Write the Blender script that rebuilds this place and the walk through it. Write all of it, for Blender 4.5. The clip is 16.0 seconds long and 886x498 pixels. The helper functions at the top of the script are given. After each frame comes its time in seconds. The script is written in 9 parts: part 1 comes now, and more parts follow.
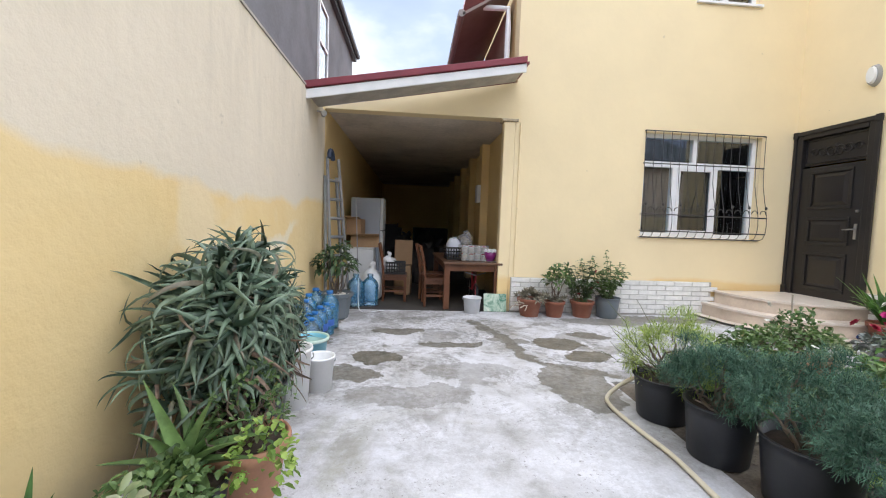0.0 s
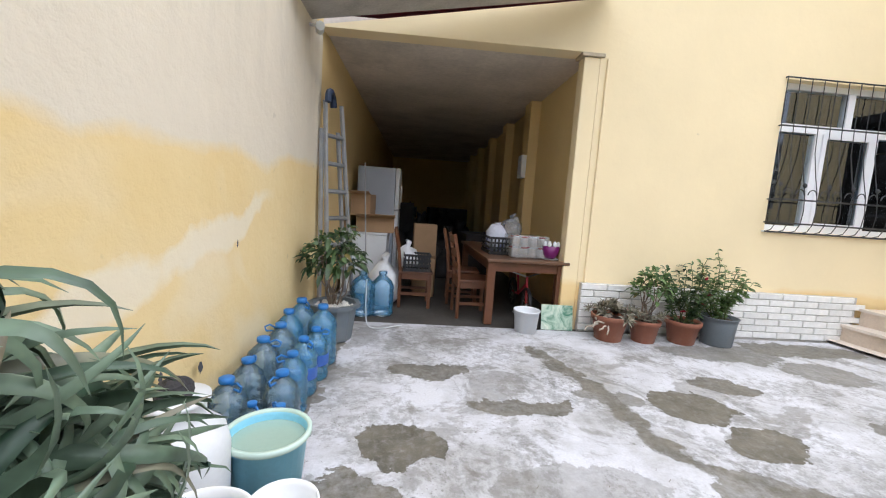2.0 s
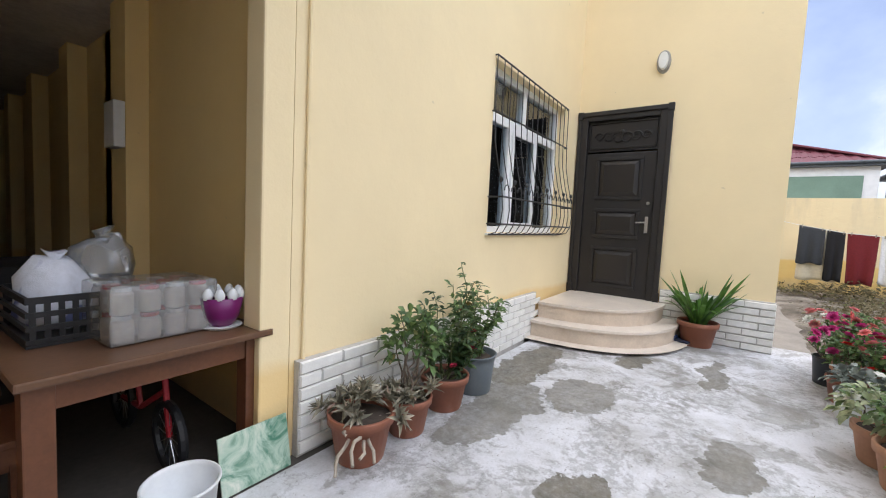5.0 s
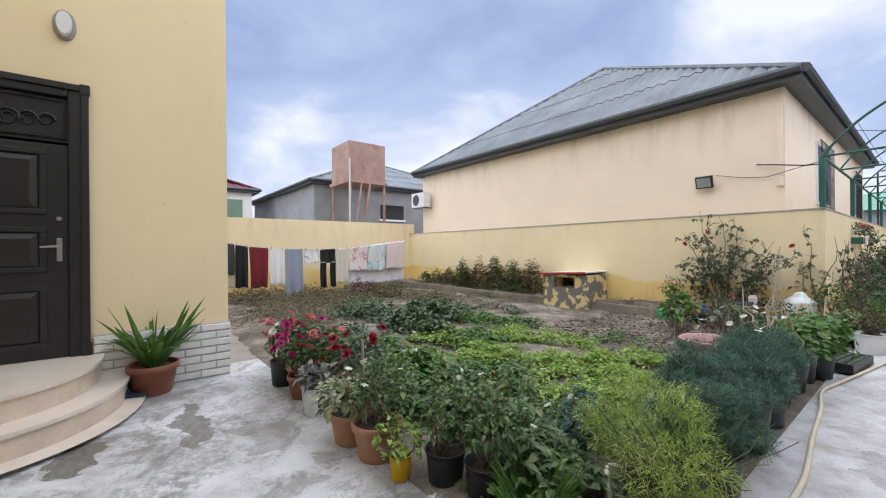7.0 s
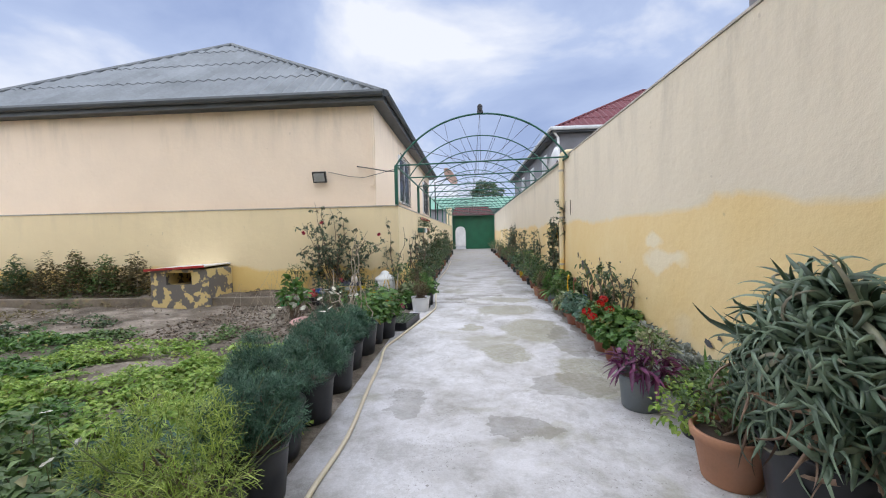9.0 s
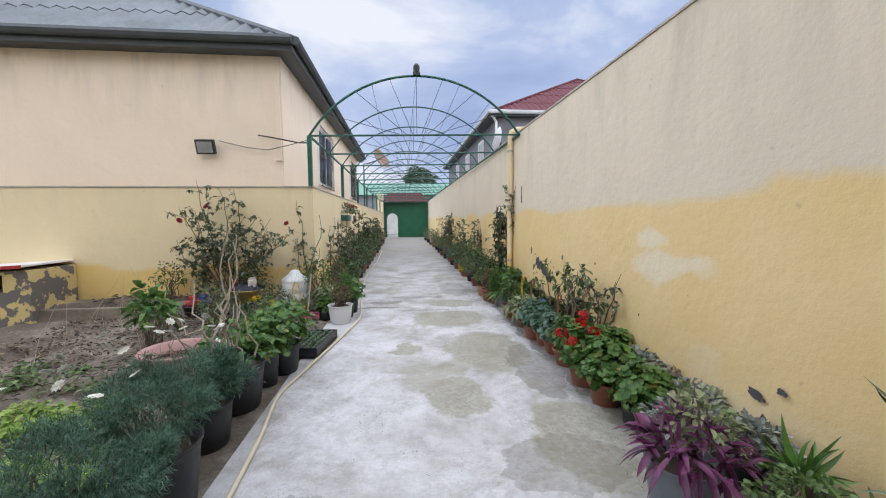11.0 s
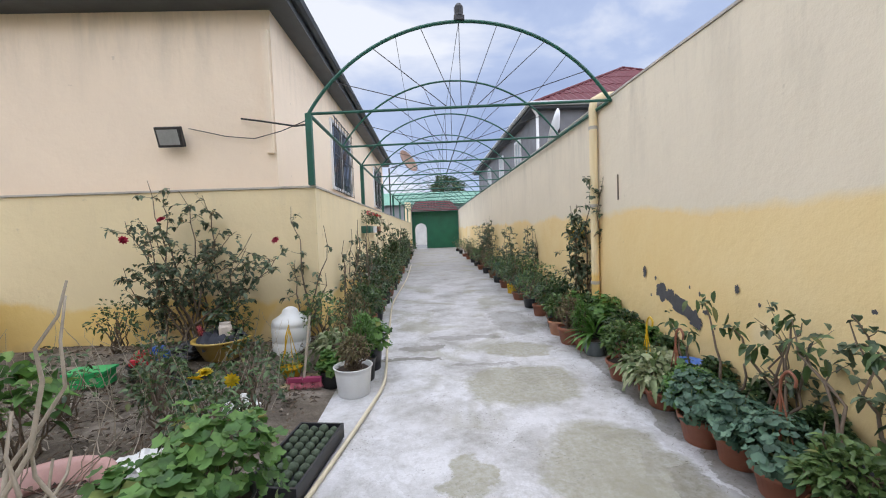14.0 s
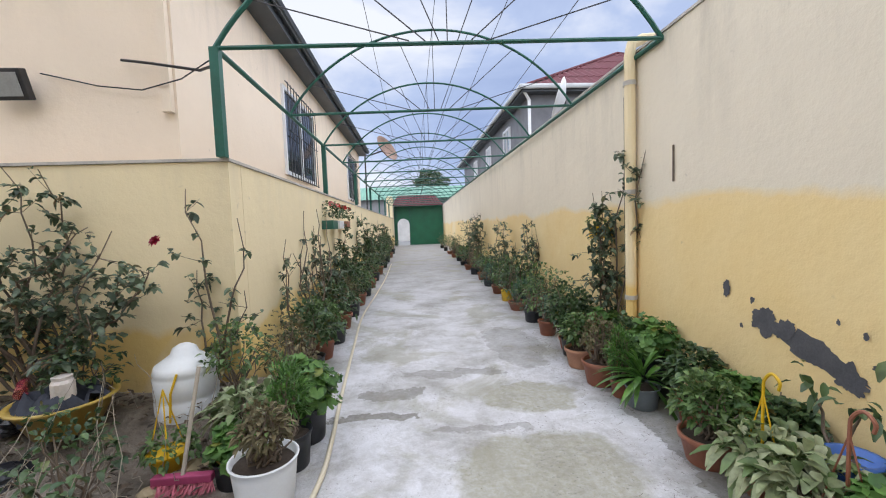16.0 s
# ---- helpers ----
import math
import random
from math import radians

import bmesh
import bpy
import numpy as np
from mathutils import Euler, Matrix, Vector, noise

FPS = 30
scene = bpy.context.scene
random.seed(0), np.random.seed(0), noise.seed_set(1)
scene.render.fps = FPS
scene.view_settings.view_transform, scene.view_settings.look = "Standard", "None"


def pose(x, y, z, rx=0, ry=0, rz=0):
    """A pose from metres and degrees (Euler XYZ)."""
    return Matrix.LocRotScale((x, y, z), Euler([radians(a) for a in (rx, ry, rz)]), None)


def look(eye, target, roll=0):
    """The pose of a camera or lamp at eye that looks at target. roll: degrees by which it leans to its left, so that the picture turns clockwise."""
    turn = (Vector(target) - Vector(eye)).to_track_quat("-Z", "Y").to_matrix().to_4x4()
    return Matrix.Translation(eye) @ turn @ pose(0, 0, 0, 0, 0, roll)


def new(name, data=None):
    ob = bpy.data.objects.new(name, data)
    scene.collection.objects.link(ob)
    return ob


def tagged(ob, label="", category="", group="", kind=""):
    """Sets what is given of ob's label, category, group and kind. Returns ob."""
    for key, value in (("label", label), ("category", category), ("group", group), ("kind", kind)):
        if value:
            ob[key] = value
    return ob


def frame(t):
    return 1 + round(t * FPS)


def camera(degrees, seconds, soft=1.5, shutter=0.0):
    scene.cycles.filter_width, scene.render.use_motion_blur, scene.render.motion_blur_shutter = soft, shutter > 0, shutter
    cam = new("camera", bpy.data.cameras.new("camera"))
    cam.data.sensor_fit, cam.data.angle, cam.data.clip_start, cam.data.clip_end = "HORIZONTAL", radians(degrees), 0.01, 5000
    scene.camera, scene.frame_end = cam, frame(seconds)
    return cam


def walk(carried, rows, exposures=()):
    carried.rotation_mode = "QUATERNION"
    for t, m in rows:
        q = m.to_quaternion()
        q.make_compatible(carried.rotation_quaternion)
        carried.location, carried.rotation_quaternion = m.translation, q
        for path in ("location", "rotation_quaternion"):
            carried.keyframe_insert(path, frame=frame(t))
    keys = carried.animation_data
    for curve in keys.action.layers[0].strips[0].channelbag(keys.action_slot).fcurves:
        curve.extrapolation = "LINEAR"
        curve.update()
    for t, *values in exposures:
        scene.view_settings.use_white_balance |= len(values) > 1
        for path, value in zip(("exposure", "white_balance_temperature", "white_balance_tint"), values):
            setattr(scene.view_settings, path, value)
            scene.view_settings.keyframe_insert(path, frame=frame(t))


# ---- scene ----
cam = camera(96.6, 16.0, soft=1.1)
PATH = [
    (0, (-0.118, 0.094, 1.326), (0.035, 2.084, 1.205), 2.1),
    (0.5, (-0.093, 0.527, 1.353), (0.012, 2.519, 1.207), 2.8),
    (1, (-0.139, 0.921, 1.35), (-0.052, 2.909, 1.147), 3.3),
    (1.5, (-0.257, 1.407, 1.326), (-0.147, 3.389, 1.082), 3.8),
    (2, (-0.424, 1.942, 1.305), (-0.286, 3.925, 1.083), 3.9),
    (2.5, (-0.541, 2.455, 1.301), (-0.316, 4.432, 1.096), 3.8),
    (3, (-0.586, 2.884, 1.275), (-0.253, 4.849, 1.103), 3.3),
    (3.2, (-0.568, 3.053, 1.273), (-0.173, 5.008, 1.13), 2.9),
    (5.3, (0.314, 4.464, 1.38), (2.121, 5.31, 1.237), 2.7),
    (5.5, (0.42, 4.55, 1.39), (2.319, 5.159, 1.25), 2.5),
    (6, (0.698, 4.66, 1.413), (2.696, 4.66, 1.332), 2.1),
    (6.5, (0.9, 4.701, 1.424), (2.77, 3.994, 1.398), 0.7),
    (7, (0.928, 4.72, 1.42), (2.489, 3.47, 1.42), -0.5),
    (7.5, (0.814, 4.607, 1.436), (2.018, 3.01, 1.435), -1.2),
    (8, (0.709, 4.446, 1.468), (1.519, 2.617, 1.47), -1.7),
    (8.5, (0.637, 4.362, 1.445), (1.084, 2.413, 1.416), -1.6),
    (9, (0.563, 4.245, 1.414), (0.695, 2.25, 1.335), -1.2),
    (9.5, (0.528, 3.926, 1.404), (0.447, 1.93, 1.31), -1.0),
    (9.7, (0.544, 3.784, 1.407), (0.411, 1.791, 1.302), -1.3),
    (11.8, (0.59, 2.236, 1.507), (0.376, 0.253, 1.352), -0.4),
    (12, (0.593, 2.113, 1.514), (0.39, 0.129, 1.362), -0.2),
    (12.5, (0.64, 1.727, 1.427), (0.434, -0.258, 1.291), -0.5),
    (13, (0.692, 1.34, 1.46), (0.469, -0.642, 1.313), -0.7),
    (13.5, (0.663, 0.979, 1.492), (0.518, -1.013, 1.398), -1.1),
    (14, (0.738, 0.661, 1.471), (0.666, -1.335, 1.371), -2.1),
    (14.5, (0.813, 0.336, 1.459), (0.752, -1.659, 1.341), -3.3),
    (15, (0.774, -0.003, 1.475), (0.679, -1.998, 1.373), -3.7),
    (15.5, (0.691, -0.387, 1.451), (0.526, -2.376, 1.329), -3.2),
    (16, (0.629, -0.813, 1.46), (0.48, -2.803, 1.336), -2.1),
]
walk(cam, [(t, look(eye, target, roll)) for t, eye, target, roll in PATH],
     exposures=[(0.0, 0.95), (1.5, 1.08), (3.2, 1.2), (5.5, 0.8), (7.0, 0.56), (7.5, 0.46), (9.0, 0.5), (12.0, 0.42), (14.0, 0.48), (16.0, 0.54)])

# ---- sky and sun (overcast) ----
world = bpy.data.worlds.new("overcast_sky")
scene.world = world
world.use_nodes = True
wn, wl = world.node_tree.nodes, world.node_tree.links
wn.clear()
SUN_EL, SUN_ROT = radians(60), radians(-20)
w_out = wn.new("ShaderNodeOutputWorld")
w_bg = wn.new("ShaderNodeBackground")
w_sky = wn.new("ShaderNodeTexSky")
w_sky.sky_type, w_sky.sun_disc = "NISHITA", False
w_sky.sun_elevation, w_sky.sun_rotation = SUN_EL, SUN_ROT
w_tc = wn.new("ShaderNodeTexCoord")
w_map = wn.new("ShaderNodeMapping")
w_map.inputs["Scale"].default_value = (1.0, 1.0, 1.9)
w_n = wn.new("ShaderNodeTexNoise")
w_n.inputs["Scale"].default_value, w_n.inputs["Detail"].default_value, w_n.inputs["Roughness"].default_value = 1.9, 7.0, 0.52
w_n.inputs["Distortion"].default_value = 0.3
w_ramp = wn.new("ShaderNodeValToRGB")
w_ramp.color_ramp.elements[0].position, w_ramp.color_ramp.elements[0].color = 0.36, (3.5, 4.45, 7.2, 1)
w_ramp.color_ramp.elements[1].position, w_ramp.color_ramp.elements[1].color = 0.64, (9.4, 9.7, 10.6, 1)
w_mid = w_ramp.color_ramp.elements.new(0.52)
w_mid.color = (5.1, 6.1, 8.7, 1)
w_mix = wn.new("ShaderNodeMixRGB")
w_mix.inputs[0].default_value = 0.86
wl.new(w_tc.outputs["Generated"], w_map.inputs["Vector"])
wl.new(w_map.outputs[0], w_n.inputs["Vector"])
wl.new(w_n.outputs["Fac"], w_ramp.inputs[0])
wl.new(w_sky.outputs[0], w_mix.inputs[1])
wl.new(w_ramp.outputs[0], w_mix.inputs[2])
wl.new(w_mix.outputs[0], w_bg.inputs["Color"])
w_bg.inputs["Strength"].default_value = 0.076
wl.new(w_bg.outputs[0], w_out.inputs["Surface"])
sun = new("sun", bpy.data.lights.new("sun", "SUN"))
sun.data.energy, sun.data.angle, sun.data.color = 3.3, radians(160), (0.98, 0.985, 1.0)
sun.rotation_euler = (radians(-14), 0, radians(20))


# ---- small builders ----
def box(bm, x0, x1, y0, y1, z0, z1, m=None):
    vs = [bm.verts.new(((x0, x1)[i & 1], (y0, y1)[i >> 1 & 1], (z0, z1)[i >> 2])) for i in range(8)]
    if m is not None:
        for v in vs:
            v.co = m @ v.co
    for f in ((0, 2, 3, 1), (4, 5, 7, 6), (0, 1, 5, 4), (2, 6, 7, 3), (0, 4, 6, 2), (1, 3, 7, 5)):
        bm.faces.new([vs[i] for i in f])
    return vs


def bevelled(bm, w=0.01, seg=2):
    bmesh.ops.bevel(bm, geom=list(bm.edges), offset=w, segments=seg, affect="EDGES", profile=0.6)
    return bm


def lathe(bm, profile, seg=28, cx=0.0, cy=0.0, z=0.0):
    rings = []
    for r, h in profile:
        if r < 1e-5:
            rings.append([bm.verts.new((cx, cy, z + h))])
        else:
            rings.append([bm.verts.new((cx + r * math.cos(2 * math.pi * i / seg), cy + r * math.sin(2 * math.pi * i / seg), z + h)) for i in range(seg)])
    for a, b in zip(rings, rings[1:]):
        for i in range(seg):
            j = (i + 1) % seg
            if len(a) == 1 and len(b) == 1:
                continue
            if len(a) == 1:
                bm.faces.new((a[0], b[j], b[i]))
            elif len(b) == 1:
                bm.faces.new((a[i], a[j], b[0]))
            else:
                bm.faces.new((a[i], a[j], b[j], b[i]))
    return bm


def tube(bm, pts, r, seg=8, r1=None, cap=True):
    pts = [Vector(p) for p in pts]
    rings, n = [], len(pts)
    for k, p in enumerate(pts):
        d = (pts[min(k + 1, n - 1)] - pts[max(k - 1, 0)]).normalized()
        u = d.orthogonal().normalized() if k == 0 else (u - d * u.dot(d)).normalized()
        v = d.cross(u)
        rr = r if r1 is None else r + (r1 - r) * k / max(1, n - 1)
        rings.append([bm.verts.new(p + (u * math.cos(2 * math.pi * i / seg) + v * math.sin(2 * math.pi * i / seg)) * rr) for i in range(seg)])
    for a, b in zip(rings, rings[1:]):
        for i in range(seg):
            j = (i + 1) % seg
            bm.faces.new((a[i], a[j], b[j], b[i]))
    if cap:
        bm.faces.new(rings[0][::-1])
        bm.faces.new(rings[-1])
    return bm


def link_mesh(name, me, material, parent=None, label="", smooth=False):
    if smooth:
        me.polygons.foreach_set("use_smooth", [True] * len(me.polygons))
    if material is not None:
        me.materials.append(material)
    ob = new(name, me)
    if parent is not None:
        ob.parent = parent
    if label:
        tagged(ob, label)
    if name.endswith("growth"):
        tagged(ob, kind="stuff")
    return ob


def part(name, bm, material, parent=None, label="", smooth=False):
    bmesh.ops.recalc_face_normals(bm, faces=list(bm.faces))
    me = bpy.data.meshes.new(name)
    bm.to_mesh(me)
    bm.free()
    return link_mesh(name, me, material, parent, label, smooth)


def thing(name, label, category, group="", at=(0, 0, 0), turn=0.0):
    ob = new(name)
    ob.empty_display_size = 0.1
    ob.matrix_basis = pose(*at, 0, 0, turn)
    return tagged(ob, label, category, group)


def setting(name, bm, material, label, category="wall"):
    return tagged(part(name, bm, material), label, category, kind="structure")


def bumesh():
    return bmesh.new()


# ---- materials ----
def nodes_of(name):
    m = bpy.data.materials.new(name)
    m.use_nodes = True
    return m, m.node_tree.nodes, m.node_tree.links, m.node_tree.nodes["Principled BSDF"]


def noise_node(n, l, vec, scale, detail=4.0, rough=0.55, dist=0.0):
    t = n.new("ShaderNodeTexNoise")
    t.inputs["Scale"].default_value, t.inputs["Detail"].default_value = scale, detail
    t.inputs["Roughness"].default_value, t.inputs["Distortion"].default_value = rough, dist
    l.new(vec, t.inputs["Vector"])
    return t.outputs["Fac"]


def ramp(n, l, fac, stops):
    r = n.new("ShaderNodeValToRGB")
    e = r.color_ramp.elements
    while len(e) < len(stops):
        e.new(0.5)
    for i, (p, c) in enumerate(stops):
        e[i].position = p
        e[i].color = (*c, 1) if len(c) == 3 else c
    l.new(fac, r.inputs[0])
    return r.outputs[0]


def calc(n, l, op, a, b=0.0, clamp=False):
    k = n.new("ShaderNodeMath")
    k.operation, k.use_clamp = op, clamp
    for i, v in enumerate((a, b)):
        if isinstance(v, (int, float)):
            k.inputs[i].default_value = v
        else:
            l.new(v, k.inputs[i])
    return k.outputs[0]


def blend(n, l, fac, a, b, kind="MIX"):
    k = n.new("ShaderNodeMixRGB")
    k.blend_type = kind
    for i, v in enumerate((fac, a, b)):
        if isinstance(v, (int, float)):
            k.inputs[i].default_value = v
        elif isinstance(v, tuple):
            k.inputs[i].default_value = (*v, 1)
        else:
            l.new(v, k.inputs[i])
    return k.outputs[0]


def bump(n, l, b, height, strength, distance=0.01):
    k = n.new("ShaderNodeBump")
    k.inputs["Strength"].default_value, k.inputs["Distance"].default_value = strength, distance
    l.new(height, k.inputs["Height"])
    l.new(k.outputs[0], b.inputs["Normal"])


def grey(v):
    return (v, v, v)


def mat(name, col, rough=0.7, var=0.18, scale=3.0, fine=60.0, relief=0.15, metal=0.0, world_space=False, per_object=0.0, dirt=None):
    m, n, l, b = nodes_of(name)
    src = n.new("ShaderNodeNewGeometry").outputs["Position"] if world_space else n.new("ShaderNodeTexCoord").outputs["Object"]
    big, small = noise_node(n, l, src, scale, 5), noise_node(n, l, src, fine, 3)
    k = calc(n, l, "ADD", calc(n, l, "MULTIPLY", big, 0.7), calc(n, l, "MULTIPLY", small, 0.3))
    lo, hi = tuple(c * (1 - var) for c in col), tuple(min(0.95, c * (1 + var)) for c in col)
    c = ramp(n, l, k, [(0.32, lo), (0.68, hi)])
    if dirt:
        d = noise_node(n, l, src, scale * 0.8 + 0.7, 6, 0.65)
        c = blend(n, l, calc(n, l, "MULTIPLY", ramp(n, l, d, [(0.52, grey(0)), (0.68, grey(1))]), dirt[0]), c, dirt[1])
    if per_object:
        o = n.new("ShaderNodeObjectInfo").outputs["Random"]
        h = n.new("ShaderNodeHueSaturation")
        l.new(calc(n, l, "ADD", calc(n, l, "MULTIPLY", o, per_object), 1 - per_object / 2), h.inputs["Value"])
        l.new(c, h.inputs["Color"])
        c = h.outputs[0]
    l.new(c, b.inputs["Base Color"])
    b.inputs["Roughness"].default_value, b.inputs["Metallic"].default_value = rough, metal
    if relief:
        bump(n, l, b, k, relief, 0.01)
    return m


def plaster(name, upper, lower, line, wav=0.5, lift=0.0, grime=0.0, relief=0.3, patches=()):
    """Painted render wall: a paler coat above, an older yellow coat below with a ragged, damp edge."""
    m, n, l, b = nodes_of(name)
    pos = n.new("ShaderNodeNewGeometry").outputs["Position"]
    sep = n.new("ShaderNodeSeparateXYZ")
    l.new(pos, sep.inputs[0])
    edge = noise_node(n, l, pos, 0.55, 8, 0.58, 0.4)
    h = calc(n, l, "ADD", sep.outputs["Z"], calc(n, l, "MULTIPLY", calc(n, l, "SUBTRACT", edge, 0.5), wav * 2))
    low = calc(n, l, "SUBTRACT", 1.0, calc(n, l, "MULTIPLY", calc(n, l, "SUBTRACT", h, line - 0.03), 13.0, True), True)
    cloud = noise_node(n, l, pos, 1.1, 6, 0.6)
    fine = noise_node(n, l, pos, 26.0, 5, 0.6)
    up = ramp(n, l, cloud, [(0.3, tuple(c * 0.93 for c in upper)), (0.7, upper)])
    lo = ramp(n, l, cloud, [(0.3, tuple(c * f for c, f in zip(lower, (0.96, 0.9, 0.78)))), (0.7, lower)])
    c = blend(n, l, low, up, lo)
    pale = noise_node(n, l, pos, 0.62, 3, 0.5, 0.8)
    c = blend(n, l, calc(n, l, "MULTIPLY", calc(n, l, "MULTIPLY", ramp(n, l, pale, [(0.60, grey(0)), (0.66, grey(1))]), low), lift), c, (0.83, 0.76, 0.6))
    if patches:
        wob = n.new("ShaderNodeTexNoise")
        wob.inputs["Scale"].default_value, wob.inputs["Detail"].default_value = 2.2, 6
        l.new(pos, wob.inputs["Vector"])
        wv = n.new("ShaderNodeSeparateXYZ")
        l.new(wob.outputs["Color"], wv.inputs[0])
        py = calc(n, l, "ADD", sep.outputs["Y"], calc(n, l, "MULTIPLY", calc(n, l, "SUBTRACT", wv.outputs[0], 0.5), 0.5))
        pz = calc(n, l, "ADD", sep.outputs["Z"], calc(n, l, "MULTIPLY", calc(n, l, "SUBTRACT", wv.outputs[1], 0.5), 0.5))
        tot = 0.0
        for cy, cz, ry, rz, lean in patches:
            dy = calc(n, l, "SUBTRACT", py, cy)
            dz = calc(n, l, "DIVIDE", calc(n, l, "SUBTRACT", calc(n, l, "SUBTRACT", pz, cz), calc(n, l, "MULTIPLY", dy, lean)), rz)
            dy = calc(n, l, "DIVIDE", dy, ry)
            d = calc(n, l, "ADD", calc(n, l, "MULTIPLY", dy, dy), calc(n, l, "MULTIPLY", dz, dz))
            tot = calc(n, l, "MAXIMUM", tot, calc(n, l, "MULTIPLY", calc(n, l, "SUBTRACT", 1.15, d), 1.4, True))
        c = blend(n, l, calc(n, l, "MULTIPLY", tot, 0.8), c, (0.84, 0.76, 0.60))
    spots = ramp(n, l, noise_node(n, l, pos, 9.0, 2, 0.5), [(0.74, grey(0)), (0.78, grey(1))])
    c = blend(n, l, calc(n, l, "MULTIPLY", spots, 0.25), c, (0.3, 0.26, 0.2))
    foot = calc(n, l, "SUBTRACT", 1.0, calc(n, l, "MULTIPLY", calc(n, l, "ADD", sep.outputs["Z"], calc(n, l, "MULTIPLY", calc(n, l, "SUBTRACT", noise_node(n, l, pos, 3.0, 6), 0.5), 0.5)), 3.2), True)
    c = blend(n, l, calc(n, l, "MULTIPLY", foot, 0.55), c, (0.30, 0.26, 0.19))
    if grime:
        st = n.new("ShaderNodeMapping")
        st.inputs["Scale"].default_value = (2.2, 2.2, 0.35)
        l.new(pos, st.inputs["Vector"])
        run = noise_node(n, l, st.outputs[0], 1.6, 6, 0.65)
        g1 = calc(n, l, "MULTIPLY", ramp(n, l, run, [(0.48, grey(0)), (0.72, grey(1))]), calc(n, l, "MULTIPLY", calc(n, l, "SUBTRACT", sep.outputs["Z"], grime - 0.9), 0.8, True))
        c = blend(n, l, calc(n, l, "MULTIPLY", g1, 0.5), c, (0.42, 0.38, 0.31))
    l.new(c, b.inputs["Base Color"])
    b.inputs["Roughness"].default_value = 0.85
    hgt = calc(n, l, "ADD", calc(n, l, "MULTIPLY", fine, 0.3), calc(n, l, "MULTIPLY", noise_node(n, l, pos, 95.0, 2), 0.35))
    lump = noise_node(n, l, pos, 7.0, 4, 0.6)
    hgt = calc(n, l, "ADD", hgt, calc(n, l, "MULTIPLY", lump, 2.2))
    bump(n, l, b, hgt, relief, 0.012)
    return m


PALE = [(4.2, 1.07, .75, .10, .32), (3.3, .85, .5, .10, .15), (-.1, 1.08, .5, .13, .05), (-.28, 1.30, .22, .12, 0.0)]
M_WEST = plaster("plaster_west", (0.785, 0.705, 0.57), (0.825, 0.66, 0.365), 1.56, 0.30, 0.4, 2.6, 0.36, PALE)
M_HOUSE = plaster("plaster_house", (0.875, 0.725, 0.455), (0.83, 0.62, 0.31), 0.55, 0.25, 0.0, 0.0, 0.14)
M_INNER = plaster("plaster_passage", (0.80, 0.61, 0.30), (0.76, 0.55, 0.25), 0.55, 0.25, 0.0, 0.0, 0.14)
M_LOW = plaster("plaster_low", (0.84, 0.71, 0.46), (0.82, 0.62, 0.26), 0.75, 0.4, 0.3, 2.3)
M_NEIGH = plaster("plaster_neighbour", (0.88, 0.74, 0.59), (0.84, 0.69, 0.53), 0.3, 0.2, 0.0, 4.0)
M_TOPCAP = mat("wall_cap_cement", (0.47, 0.44, 0.40), 0.9, 0.25, 4, 50, 0.3)
M_RAW = mat("cement_render_grey", (0.27, 0.275, 0.29), 0.9, 0.2, 1.2, 30, 0.25, world_space=True)
M_DARKRENDER = mat("cement_render_dark", (0.19, 0.195, 0.215), 0.9, 0.22, 1.4, 30, 0.25, world_space=True)
M_CEIL = mat("bare_ceiling_slab", (0.68, 0.61, 0.54), 0.95, 0.22, 1.0, 20, 0.2, world_space=True, dirt=(0.35, (0.36, 0.32, 0.28)))
M_MAROON = mat("maroon_metal", (0.20, 0.022, 0.035), 0.45, 0.2, 5, 60, 0.06)
M_WHITEPAINT = mat("white_paint", (0.78, 0.78, 0.78), 0.5, 0.07, 4, 60, 0.05)
M_PVC = mat("white_upvc", (0.82, 0.83, 0.85), 0.3, 0.04, 4, 60, 0.0)
M_IRON = mat("dark_iron", (0.055, 0.055, 0.06), 0.5, 0.3, 8, 90, 0.15, 0.6)
M_DOOR = mat("dark_steel_door", (0.014, 0.012, 0.012), 0.5, 0.2, 3, 120, 0.12)
M_DOORPANEL = mat("dark_door_panel", (0.018, 0.0155, 0.0155), 0.33, 0.2, 3, 120, 0.12)
M_CHROME = mat("brushed_metal", (0.5, 0.5, 0.52), 0.3, 0.1, 6, 100, 0.05, 1.0)
M_GREEN = mat("green_painted_steel", (0.012, 0.10, 0.072), 0.5, 0.25, 5, 60, 0.1, dirt=(0.5, (0.05, 0.09, 0.08)))
M_GATE = mat("green_gate", (0.006, 0.115, 0.058), 0.45, 0.15, 2, 50, 0.08)
M_SLATE = mat("fibre_cement_sheet", (0.185, 0.205, 0.225), 0.85, 0.25, 0.9, 20, 0.2, dirt=(0.45, (0.11, 0.125, 0.14)))
M_GUTTER = mat("dark_gutter", (0.055, 0.065, 0.075), 0.5, 0.2, 4, 60, 0.05)
M_REDTILE = mat("maroon_roof_tile", (0.105, 0.016, 0.025), 0.75, 0.2, 2, 40, 0.1)
M_RUST = mat("rusty_tank_steel", (0.35, 0.225, 0.19), 0.75, 0.28, 1.6, 35, 0.2, dirt=(0.75, (0.24, 0.115, 0.075)))
M_TILE = mat("white_split_tile", (0.74, 0.73, 0.70), 0.55, 0.1, 8, 90, 0.25, per_object=0.14)
M_MORTAR = mat("grey_mortar", (0.50, 0.48, 0.45), 0.95, 0.2, 6, 80, 0.3)
